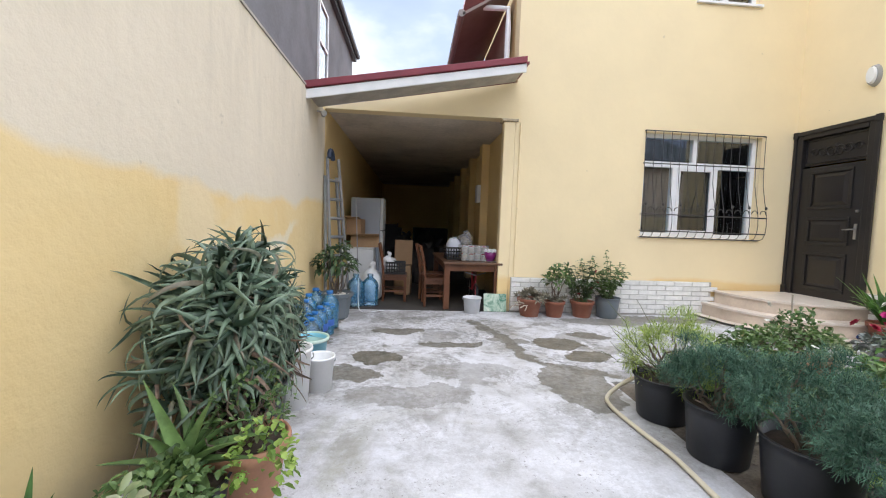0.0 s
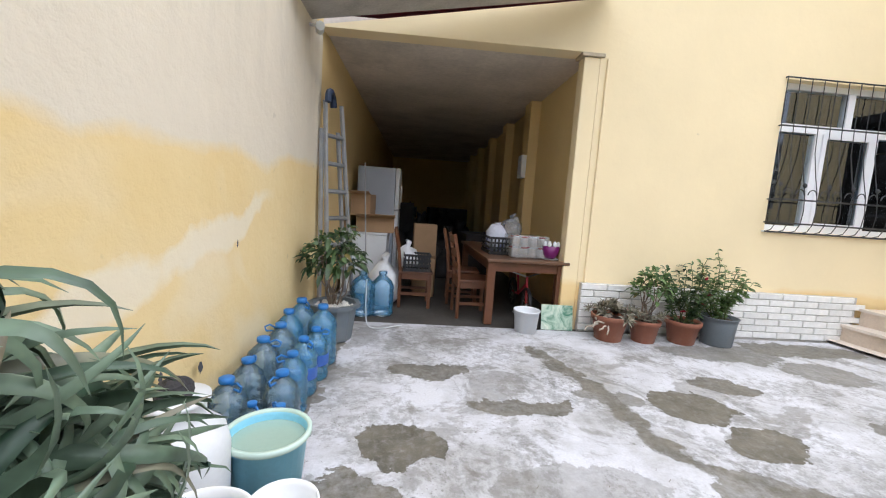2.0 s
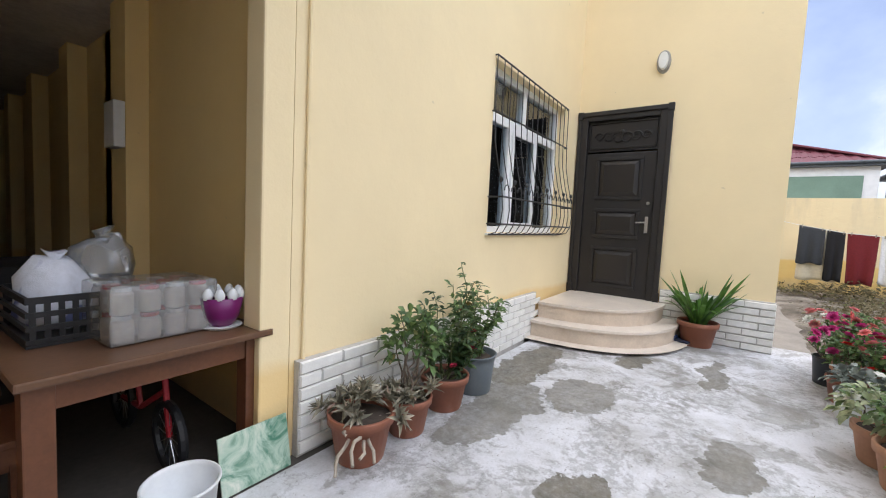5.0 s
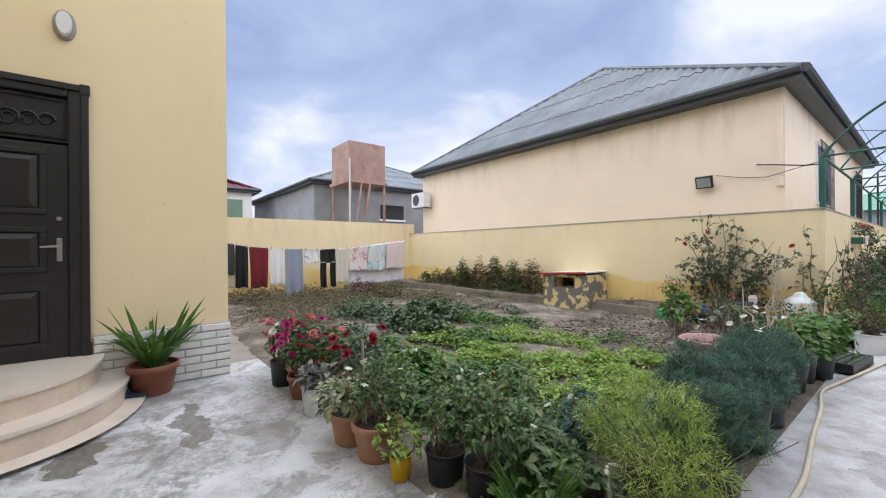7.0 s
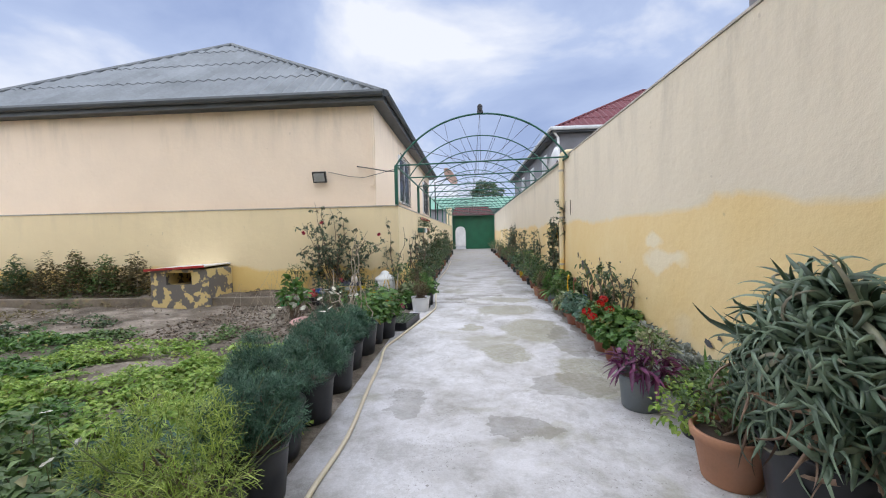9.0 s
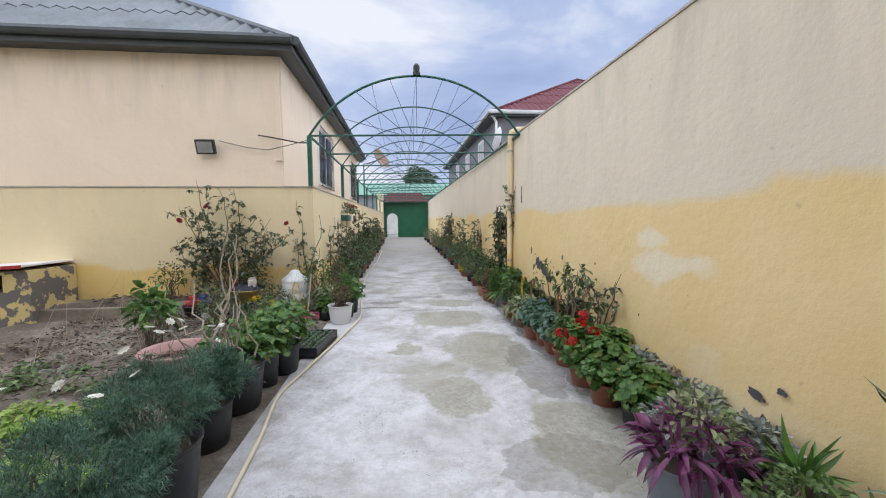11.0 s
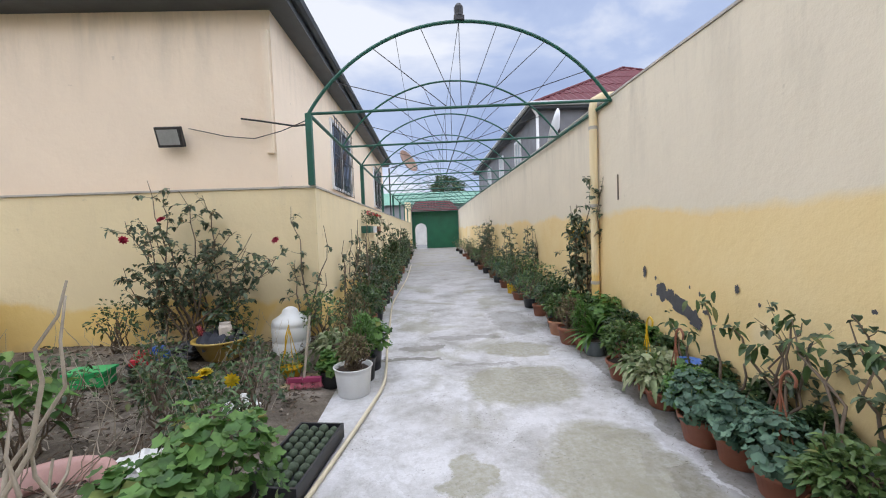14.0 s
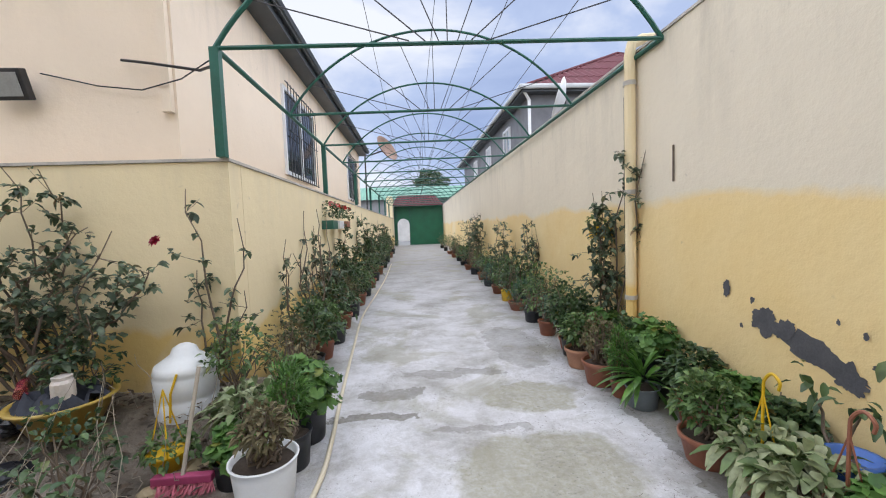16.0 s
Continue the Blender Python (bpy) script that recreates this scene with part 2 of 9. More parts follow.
M_STEP = mat("beige_travertine", (0.60, 0.50, 0.40), 0.45, 0.16, 4, 50, 0.08, dirt=(0.5, (0.45, 0.35, 0.26)))
M_STEPTOP = mat("polished_beige_stone", (0.68, 0.60, 0.52), 0.35, 0.12, 3, 50, 0.05)
M_SOILROOM = mat("dark_room_plaster", (0.30, 0.27, 0.23), 0.9, 0.1, 2, 40, 0.1)


def glass(name, tint=(0.9, 0.95, 1.0), clear=0.55):
    m, n, l, b = nodes_of(name)
    out = n["Material Output"]
    g, t, mx = n.new("ShaderNodeBsdfGlossy"), n.new("ShaderNodeBsdfTransparent"), n.new("ShaderNodeMixShader")
    g.inputs["Roughness"].default_value = 0.02
    g.inputs["Color"].default_value = (*tint, 1)
    t.inputs["Color"].default_value = (0.75, 0.8, 0.82, 1)
    f = n.new("ShaderNodeFresnel")
    f.inputs["IOR"].default_value = 2.1
    l.new(f.outputs[0], mx.inputs[0])
    l.new(t.outputs[0], mx.inputs[1])
    l.new(g.outputs[0], mx.inputs[2])
    l.new(mx.outputs[0], out.inputs["Surface"])
    return m


M_GLASS = glass("window_glass")

# damp patches on the slab: centre x, y, radii, strength
PATCHES = [(-0.26, 4.93, .32, .13, .9), (-0.45, 3.98, .25, .16, 1), (0.42, 3.62, .45, .2, .45), (1.6, 4.5, .28, .26, 1), (1.78, 4.06, .26, .16, 1), (1.06, 4.6, .24, .1, .7), (0.35, 4.4, .4, .08, .9), (2.1, 4.83, .24, .14, .9), (-0.1, 3.1, .5, .2, .5), (-0.65, 3.55, .3, .16, .9), (3.8, 5.8, .7, .2, .9), (4.65, 5.0, .3, .12, .9), (2.97, 4.2, .28, .14, .8), (3.4, 5.2, .35, .25, .7), (4.73, 4.3, .5, .1, .8), (2.7, 5.6, .6, .25, .7), (-0.7, -0.9, .2, .7, .5), (0.3, -4.6, .5, .12, .5), (-0.5, -5.4, .3, .8, .4), (0.97, -3.78, .33, .07, .75), (0.86, -4.2, .3, .09, .6), (0.2, -3.52, .36, .05, .45), (-1.22, 3.9, .22, 2.5, .9), (-1.15, -1.6, .25, 3.2, .6), (0.5, 7.2, 2.0, .9, .95), (1.1, 1.0, .14, .3, .4), (0.2, 1.4, .25, .18, .45), (-0.4, 0.6, .4, .3, .4), (1.35, 3.3, .3, .5, .8)]
# olive algae stains on the alley: centre x, y, radii
MOSS = [(-0.1, -2.95, .55, .5), (-0.35, -1.5, .45, .7), (0.55, -1.62, .16, .2), (-0.3, -4.0, .4, .3), (0.15, -0.4, .3, .4), (-0.6, 0.4, .35, .6)]
CRACKS = [(0.72, 5.55), (0.85, 5.15), (0.96, 4.84), (1.0, 4.45), (1.09, 4.06), (1.22, 3.8), (1.42, 3.65), (1.8, 3.55)]


def slab_material():
    m, n, l, b = nodes_of("cast_concrete_slab")
    pos = n.new("ShaderNodeNewGeometry").outputs["Position"]
    warp = n.new("ShaderNodeTexNoise")
    warp.inputs["Scale"].default_value, warp.inputs["Detail"].default_value, warp.inputs["Roughness"].default_value = 3.2, 9, 0.66
    l.new(pos, warp.inputs["Vector"])
    off = n.new("ShaderNodeVectorMath")
    off.operation = "MULTIPLY_ADD"
    l.new(warp.outputs["Color"], off.inputs[0])
    off.inputs[1].default_value, off.inputs[2].default_value = (0.5, 0.5, 0.0), (-0.25, -0.25, 0.0)
    wp = n.new("ShaderNodeVectorMath")
    l.new(pos, wp.inputs[0])
    l.new(off.outputs[0], wp.inputs[1])
    sep = n.new("ShaderNodeSeparateXYZ")
    l.new(wp.outputs[0], sep.inputs[0])
    damp = 0.0
    for x, y, rx, ry, s in PATCHES:
        dx = calc(n, l, "DIVIDE", calc(n, l, "SUBTRACT", sep.outputs[0], x), rx)
        dy = calc(n, l, "DIVIDE", calc(n, l, "SUBTRACT", sep.outputs[1], y), ry)
        d = calc(n, l, "ADD", calc(n, l, "MULTIPLY", dx, dx), calc(n, l, "MULTIPLY", dy, dy))
        v = calc(n, l, "MULTIPLY", calc(n, l, "MULTIPLY", calc(n, l, "SUBTRACT", 1.1, d), 13.0, True), s)
        damp = calc(n, l, "MAXIMUM", damp, v)
    for (x0, y0), (x1, y1) in zip(CRACKS, CRACKS[1:]):
        ln = math.hypot(x1 - x0, y1 - y0)
        ux, uy = (x1 - x0) / ln, (y1 - y0) / ln
        px, py = calc(n, l, "SUBTRACT", sep.outputs[0], x0), calc(n, l, "SUBTRACT", sep.outputs[1], y0)
        al = calc(n, l, "ADD", calc(n, l, "MULTIPLY", px, ux), calc(n, l, "MULTIPLY", py, uy))
        ac = calc(n, l, "ABSOLUTE", calc(n, l, "SUBTRACT", calc(n, l, "MULTIPLY", px, uy), calc(n, l, "MULTIPLY", py, ux)))
        inside = calc(n, l, "LESS_THAN", calc(n, l, "ABSOLUTE", calc(n, l, "SUBTRACT", al, ln / 2)), ln / 2 + 0.04)
        v = calc(n, l, "MULTIPLY", calc(n, l, "MULTIPLY", calc(n, l, "SUBTRACT", 0.085, ac), 30.0, True), inside)
        damp = calc(n, l, "MAXIMUM", damp, calc(n, l, "MULTIPLY", v, 0.9))
    raw = n.new("ShaderNodeSeparateXYZ")
    l.new(pos, raw.inputs[0])
    yard = calc(n, l, "MULTIPLY", calc(n, l, "SUBTRACT", raw.outputs[1], 2.2), 0.8, True)
    speck = noise_node(n, l, pos, 1.7, 8, 0.68, 0.6)
    mott = ramp(n, l, speck, [(0.53, grey(0)), (0.575, grey(1))])
    damp = calc(n, l, "MAXIMUM", damp, calc(n, l, "MULTIPLY", mott, calc(n, l, "ADD", calc(n, l, "MULTIPLY", yard, 0.34), 0.16)))
    crumb = noise_node(n, l, pos, 22, 5, 0.7)
    damp = calc(n, l, "MULTIPLY", damp, calc(n, l, "ADD", calc(n, l, "MULTIPLY", crumb, 1.1), 0.42), True)
    # mixes the slab to a darker grey from y -6 towards the gate
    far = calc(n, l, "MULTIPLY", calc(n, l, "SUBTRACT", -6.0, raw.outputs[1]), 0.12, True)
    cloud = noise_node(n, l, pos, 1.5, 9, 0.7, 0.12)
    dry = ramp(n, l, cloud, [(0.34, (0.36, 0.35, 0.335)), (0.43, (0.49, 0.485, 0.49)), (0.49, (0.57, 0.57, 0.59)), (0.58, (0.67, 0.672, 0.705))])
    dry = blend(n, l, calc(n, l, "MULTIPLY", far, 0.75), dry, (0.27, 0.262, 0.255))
    fine = noise_node(n, l, pos, 70, 4, 0.7)
    worn = ramp(n, l, noise_node(n, l, pos, 1.25, 9, 0.72, 0.5), [(0.485, grey(0)), (0.525, grey(1))])
    grit = ramp(n, l, noise_node(n, l, pos, 17, 7, 0.78), [(0.44, grey(0)), (0.54, grey(1))])
    worn = calc(n, l, "MULTIPLY", calc(n, l, "MULTIPLY", worn, grit), calc(n, l, "ADD", calc(n, l, "MULTIPLY", yard, 0.34), 0.22))
    dry = blend(n, l, worn, dry, (0.245, 0.238, 0.225))
    veins = n.new("ShaderNodeTexVoronoi")
    veins.feature = "DISTANCE_TO_EDGE"
    veins.inputs["Scale"].default_value = 0.62
    l.new(wp.outputs[0], veins.inputs["Vector"])
    split = calc(n, l, "MULTIPLY", calc(n, l, "SUBTRACT", 1.0, calc(n, l, "MULTIPLY", veins.outputs["Distance"], 170.0, True)), calc(n, l, "ADD", calc(n, l, "MULTIPLY", yard, 0.2), 0.12))
    dry = blend(n, l, split, dry, (0.12, 0.112, 0.10))
    dry = blend(n, l, 0.35, dry, ramp(n, l, fine, [(0.3, grey(0.5)), (0.7, grey(0.95))]), "MULTIPLY")
    wet = ramp(n, l, noise_node(n, l, pos, 5, 6, 0.65), [(0.3, (0.078, 0.071, 0.053)), (0.7, (0.18, 0.163, 0.128))])
    alley = calc(n, l, "SUBTRACT", 1.0, yard)
    moss = calc(n, l, "MULTIPLY", ramp(n, l, noise_node(n, l, pos, 0.8, 7, 0.62, 0.8), [(0.53, grey(0)), (0.60, grey(0.55))]), alley)
    for x, y, rx, ry in MOSS:
        dx = calc(n, l, "DIVIDE", calc(n, l, "SUBTRACT", sep.outputs[0], x), rx)
        dy = calc(n, l, "DIVIDE", calc(n, l, "SUBTRACT", sep.outputs[1], y), ry)
        d = calc(n, l, "ADD", calc(n, l, "MULTIPLY", dx, dx), calc(n, l, "MULTIPLY", dy, dy))
        moss = calc(n, l, "MAXIMUM", moss, calc(n, l, "MULTIPLY", calc(n, l, "MULTIPLY", calc(n, l, "SUBTRACT", 1.1, d), 3.0, True), calc(n, l, "ADD", calc(n, l, "MULTIPLY", crumb, 1.2), 0.1)))
    dry = blend(n, l, moss, dry, (0.285, 0.275, 0.20))
    pit = calc(n, l, "MULTIPLY", ramp(n, l, noise_node(n, l, pos, 48, 3, 0.6), [(0.60, grey(0)), (0.66, grey(1))]), ramp(n, l, noise_node(n, l, pos, 1.9, 5, 0.6), [(0.48, grey(0)), (0.58, grey(0.7))]))
    dry = blend(n, l, pit, dry, (0.17, 0.16, 0.145))
    l.new(blend(n, l, damp, dry, wet), b.inputs["Base Color"])
    l.new(calc(n, l, "SUBTRACT", 0.82, calc(n, l, "MULTIPLY", damp, 0.28)), b.inputs["Roughness"])
    hgt = calc(n, l, "ADD", calc(n, l, "MULTIPLY", fine, 0.25), calc(n, l, "SUBTRACT", calc(n, l, "MULTIPLY", crumb, 0.5), calc(n, l, "MULTIPLY", damp, 0.6)))
    bump(n, l, b, hgt, 0.65, 0.014)
    return m


M_SLAB = slab_material()


def earth_material():
    m, n, l, b = nodes_of("garden_earth")
    pos = n.new("ShaderNodeNewGeometry").outputs["Position"]
    a, c = noise_node(n, l, pos, 1.3, 7, 0.65), noise_node(n, l, pos, 30, 5, 0.7)
    col = ramp(n, l, a, [(0.3, (0.075, 0.060, 0.046)), (0.48, (0.20, 0.168, 0.135)), (0.66, (0.42, 0.37, 0.315))])
    col = blend(n, l, 0.7, col, ramp(n, l, c, [(0.3, grey(0.45)), (0.66, grey(1.0))]), "MULTIPLY")
    v = n.new("ShaderNodeTexVoronoi")
    v.inputs["Scale"].default_value = 22
    l.new(pos, v.inputs["Vector"])
    chips = calc(n, l, "MULTIPLY", calc(n, l, "LESS_THAN", v.outputs["Distance"], 0.2), ramp(n, l, a, [(0.5, grey(0)), (0.62, grey(0.7))]))
    col = blend(n, l, chips, col, (0.42, 0.36, 0.31))
    l.new(col, b.inputs["Base Color"])
    b.inputs["Roughness"].default_value = 0.95
    bump(n, l, b, calc(n, l, "ADD", c, calc(n, l, "MULTIPLY", a, 2)), 0.7, 0.03)
    return m


M_EARTH = earth_material()

# ---- large structure ----
WX = -1.49          # inner face of the west wall
HY = 6.22           # house front
DX = 6.11           # wall with the entrance door
LY = -4.04          # garden face of the low wall
CX = 2.04           # alley face of the low wall
GY = -31.0          # gate

bm = bumesh()
box(bm, -400, 400, -400, 400, -0.6, -0.05)
setting("ground", bm, M_EARTH, "bare brown earth reaching past the yard walls", "ground")

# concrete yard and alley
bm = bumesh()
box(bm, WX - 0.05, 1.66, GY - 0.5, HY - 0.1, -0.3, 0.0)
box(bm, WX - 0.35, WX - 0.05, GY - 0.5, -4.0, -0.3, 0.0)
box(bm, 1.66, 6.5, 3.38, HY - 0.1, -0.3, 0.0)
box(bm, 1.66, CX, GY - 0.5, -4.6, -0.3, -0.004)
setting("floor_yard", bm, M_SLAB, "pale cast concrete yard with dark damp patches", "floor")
# passage floor in a much darker tone than the yard slab
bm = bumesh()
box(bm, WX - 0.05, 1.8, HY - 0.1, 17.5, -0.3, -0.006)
setting("floor_carport", bm, mat("dark_passage_concrete", (0.06, 0.053, 0.046), 0.8, 0.35, 2, 30, 0.3), "very dark concrete floor of the covered passage", "floor")
bm = bumesh()
box(bm, 6.5, 13.0, 2.4, 3.8, -0.3, -0.01)
setting("path_side", bm, mat("worn_concrete_path", (0.30, 0.27, 0.24), 0.9, 0.25, 2, 40, 0.3), "worn brownish concrete path beside the house", "path")

# garden earth, uneven
bm = bumesh()
nx, ny = 84, 52
X0, X1, Y0, Y1 = 1.60, 14.1, LY - 0.05, 3.44
gv = []
for j in range(ny + 1):
    row = []
    for i in range(nx + 1):
        x, y = X0 + (X1 - X0) * i / nx, Y0 + (Y1 - Y0) * j / ny
        edge = min(1.0, (x - X0) / 0.4, (Y1 - y) / 0.35)
        bed = max(0.0, min(1.0, (-3.35 - y) / 0.25)) * 0.22
        h = 0.05 * noise.noise((x * 1.4, y * 1.4, 0)) + 0.025 * noise.noise((x * 5, y * 5, 3))
        row.append(bm.verts.new((x, y, -0.02 + edge * (0.05 + h) + bed)))
    gv.append(row)
for j in range(ny):
    for i in range(nx):
        bm.faces.new((gv[j][i], gv[j][i + 1], gv[j + 1][i + 1], gv[j + 1][i]))
ob = setting("ground_garden", bm, M_EARTH, "dry brown garden earth with stone chips", "ground")
for p in ob.data.polygons:
    p.use_smooth = True

# west boundary wall, drawing outwards a little towards the gate
def splay(bm):
    for v in bm.verts:
        v.co.x -= max(0.0, -3.5 - v.co.y) * 0.0088


bm = bumesh()
box(bm, WX - 0.25, WX, GY - 0.3, -3.5, -0.3, 2.97)
box(bm, WX - 0.25, WX, -3.5, HY + 0.02, -0.3, 2.97)
splay(bm)
setting("wall_west", bm, M_WEST, "tall cream and yellow rendered boundary wall with damp stains")
bm = bumesh()
box(bm, WX - 0.27, WX + 0.012, GY - 0.3, -3.5, 2.973, 2.995)
box(bm, WX - 0.27, WX + 0.012, -3.5, 5.3, 2.973, 2.995)
splay(bm)
setting("trim_west_cap", bm, M_TOPCAP, "thin grey cement cap along the wall", "wall cap")

bm = bumesh()
box(bm, WX - 0.25, WX, HY + 0.022, 18.0, -0.3, 3.139)
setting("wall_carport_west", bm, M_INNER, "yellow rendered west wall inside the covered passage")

# low walls of the garden and alley
bm = bumesh()
box(bm, CX, 13.98, LY - 0.22, LY, -0.3, 2.01)
setting("wall_south", bm, M_LOW, "low yellow rendered garden wall with stained foot")
bm = bumesh()
box(bm, CX, CX + 0.22, GY, LY - 0.225, -0.3, 2.01)
setting("wall_alley", bm, M_LOW, "low yellow rendered wall beside the alley")
bm = bumesh()
box(bm, CX - 0.015, 13.98, LY - 0.235, LY + 0.015, 2.013, 2.035)
box(bm, CX - 0.015, CX + 0.235, GY, LY - 0.24, 2.013, 2.035)
setting("trim_low_cap", bm, M_TOPCAP, "thin grey cement cap on the low wall", "wall cap")
bm = bumesh()
box(bm, 13.98, 14.23, LY - 0.22, 12.0, -0.3, 2.42)
setting("wall_east", bm, M_LOW, "yellow rendered boundary wall behind the washing line")

# house: front with window opening, door wing, shell
WIN = (3.53, 5.50, 1.27, 2.93)
UW = (4.25, 5.27, 5.0, 6.4)
bm = bumesh()
H = 9.0
box(bm, 1.41, WIN[0], HY, HY + 0.28, -0.3, H)
box(bm, WIN[1], DX, HY, HY + 0.28, -0.3, H)
box(bm, WIN[0], WIN[1], HY, HY + 0.28, -0.3, WIN[2])
box(bm, WIN[0], WIN[1], HY, HY + 0.28, WIN[3], UW[2])
box(bm, WIN[0], UW[0], HY, HY + 0.28, UW[2], UW[3])
box(bm, UW[1], WIN[1], HY, HY + 0.28, UW[2], UW[3])
box(bm, WIN[0], WIN[1], HY, HY + 0.28, UW[3], H)
setting("wall_house_front", bm, M_HOUSE, "smooth pale yellow rendered house front")
DOOR = (5.03, 6.19, 0.405, 2.99)
bm = bumesh()
box(bm, DX, DX + 0.28, 3.80, DOOR[0], -0.3, H)
box(bm, DX, DX + 0.28, DOOR[1], HY + 0.28, -0.3, H)
box(bm, DX, DX + 0.28, DOOR[0], DOOR[1], -0.3, DOOR[2])
box(bm, DX, DX + 0.28, DOOR[0], DOOR[1], DOOR[3], H)
setting("wall_house_door", bm, M_HOUSE, "smooth pale yellow rendered wall round the entrance door")
bm = bumesh()
box(bm, DX + 0.28, 12.0, 3.80, 4.08, -0.3, H)
box(bm, 11.72, 12.0, 4.08, 17.0, -0.3, H)
setting("wall_house_side", bm, M_HOUSE, "pale yellow rendered side wall of the house")
# the partition at y 9.2 is unseen, added to shut daylight out behind the window
bm = bumesh()
box(bm, 1.41, 11.72, 9.2, 9.4, 0.0, H)
box(bm, 1.41, 1.64, HY + 0.28, 18.0, -0.3, 3.68)
box(bm, 1.41, 1.64, HY + 0.28, 9.2, 3.68, H)
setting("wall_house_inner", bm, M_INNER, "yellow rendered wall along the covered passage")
# unseen roof, added so that no sky light enters the house shell
bm = bumesh()
box(bm, 1.41, 12.1, HY + 0.02, 17.0, H + 0.003, H + 0.2)
box(bm, DX, 12.1, 3.7, HY + 0.017, H + 0.003, H + 0.2)
setting("roof_house", bm, M_MAROON, "unseen flat maroon roof added to close the house shell", "roof")
# unseen floor and slab, added to box in a dark room behind the panes
bm = bumesh()
box(bm, 1.64, 11.72, HY + 0.28, 9.2, 0.0, 0.04)
box(bm, 1.64, 11.72, HY + 0.28, 9.2, 3.4, 3.5)
setting("floor_house", bm, M_SOILROOM, "unseen room floor and slab added to darken the window", "floor")

# covered passage: ceiling, beam, roof edge, pilasters, back wall
bm = bumesh()
box(bm, WX, 1.405, HY + 0.02, 18.0, 3.02, 3.14)
setting("ceiling_carport", bm, M_CEIL, "bare grey slab ceiling of the covered passage", "ceiling")
bm = bumesh()
box(bm, WX, 1.405, 17.6, 17.8, -0.2, 3.018)
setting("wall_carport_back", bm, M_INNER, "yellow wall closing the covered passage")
bm = bumesh()
v = [bm.verts.new(p) for y in (HY - 0.02, HY + 0.2) for p in ((WX, y, 3.0), (1.408, y, 3.0), (1.408, y, 3.55), (WX, y, 3.02))]
for f in ((0, 1, 2, 3), (7, 6, 5, 4), (0, 4, 5, 1), (1, 5, 6, 2), (2, 6, 7, 3), (3, 7, 4, 0)):
    bm.faces.new([v[i] for i in f])
setting("trim_carport_beam", bm, M_HOUSE, "yellow patched gable beam over the passage mouth", "beam")


def sloped(bm, y0, y1, xa, za, xb, zb, th, skew=0.0):
    v = [bm.verts.new(p) for y, k in ((y0, skew), (y1, skew)) for p in ((xa, y, za), (xb, y + k, zb), (xb, y + k, zb + th), (xa, y, za + th))]
    for f in ((0, 1, 2, 3), (7, 6, 5, 4), (0, 4, 5, 1), (1, 5, 6, 2), (2, 6, 7, 3), (3, 7, 4, 0)):
        bm.faces.new([v[i] for i in f])


EY = 5.17
roof = thing("carport_roof", "maroon sheet roof with white fascia over the passage", "roof")
tagged(roof, kind="structure")
bm = bumesh()
sloped(bm, EY + 0.03, HY - 0.42, WX - 0.3, 2.94, 1.405, 3.585, 0.03, 0.37)
sloped(bm, HY + 0.02, 18.0, WX - 0.3, 3.36, 1.405, 3.62, 0.03)
part("sheet", bm, M_MAROON, roof)
bm = bumesh()
sloped(bm, EY, EY + 0.028, WX - 0.06, 2.81, 1.36, 3.46, 0.115, 0.37)
bevelled(bm, 0.006)
part("fascia", bm, M_WHITEPAINT, roof, "white painted fascia board")
bm = bumesh()
sloped(bm, EY - 0.03, EY + 0.03, WX - 0.08, 2.93, 1.36, 3.58, 0.085, 0.37)
bevelled(bm, 0.008)
part("edge_flashing", bm, M_MAROON, roof, "maroon folded edge flashing")
bm = bumesh()
sloped(bm, EY + 0.028, HY - 0.40, WX, 2.90, 1.36, 3.55, 0.02, 0.37)
part("soffit", bm, M_TOPCAP, roof)

# corner post, trims and pilasters of the passage
bm = bumesh()
box(bm, 1.233, 1.407, HY - 0.005, HY + 0.16, -0.1, 2.96)
bevelled(bm, 0.012)
setting("trim_corner_post", bm, M_HOUSE, "chipped cream corner post of the passage mouth", "post")
bm = bumesh()
box(bm, 1.2, 1.45, HY - 0.03, HY + 0.17, 2.962, 3.0)
bevelled(bm, 0.006)
setting("trim_corner_cap", bm, mat("chipped_plaster", (0.50, 0.42, 0.30), 0.9, 0.3, 9, 60, 0.4), "rough plaster cap on the corner post", "trim")
for i, y in enumerate((8.25, 10.0, 11.8, 13.6, 15.4)):
    bm = bumesh()
    box(bm, 1.25, 1.407, y, y + 0.35, 0, 3.015)
    setting("trim_pilaster_%d" % (i + 1), bm, M_INNER, "yellow pilaster in the covered passage", "pilaster")

# upright joint pipe on the house corner
bm = bumesh()
tube(bm, [(1.49, HY - 0.012, 0.45), (1.49, HY - 0.012, 2.95)], 0.012, 6)
setting("trim_corner_joint", bm, M_HOUSE, "thin upright cream conduit on the house corner", "conduit")


# ---- house window with its bowed iron grille ----
def upvc_window(name, x0, x1, z0, z1, y, mull, trans, label):
    w = tagged(thing(name, label, "window"), kind="structure")
    fr = 0.065
    bm = bumesh()
    box(bm, x0, x1, y, y + 0.07, z0, z0 + fr)
    box(bm, x0, x1, y, y + 0.07, z1 - fr, z1)
    box(bm, x0, x0 + fr, y, y + 0.07, z0 + fr, z1 - fr)
    box(bm, x1 - fr, x1, y, y + 0.07, z0 + fr, z1 - fr)
    if trans:
        box(bm, x0 + fr, x1 - fr, y + 0.003, y + 0.067, trans - 0.045, trans + 0.045)
    for m, a, b in mull:
        box(bm, m - 0.04, m + 0.04, y + 0.003, y + 0.067, a, b)
    part("window_frame", bm, M_PVC, w, "white plastic window frame")
    return w


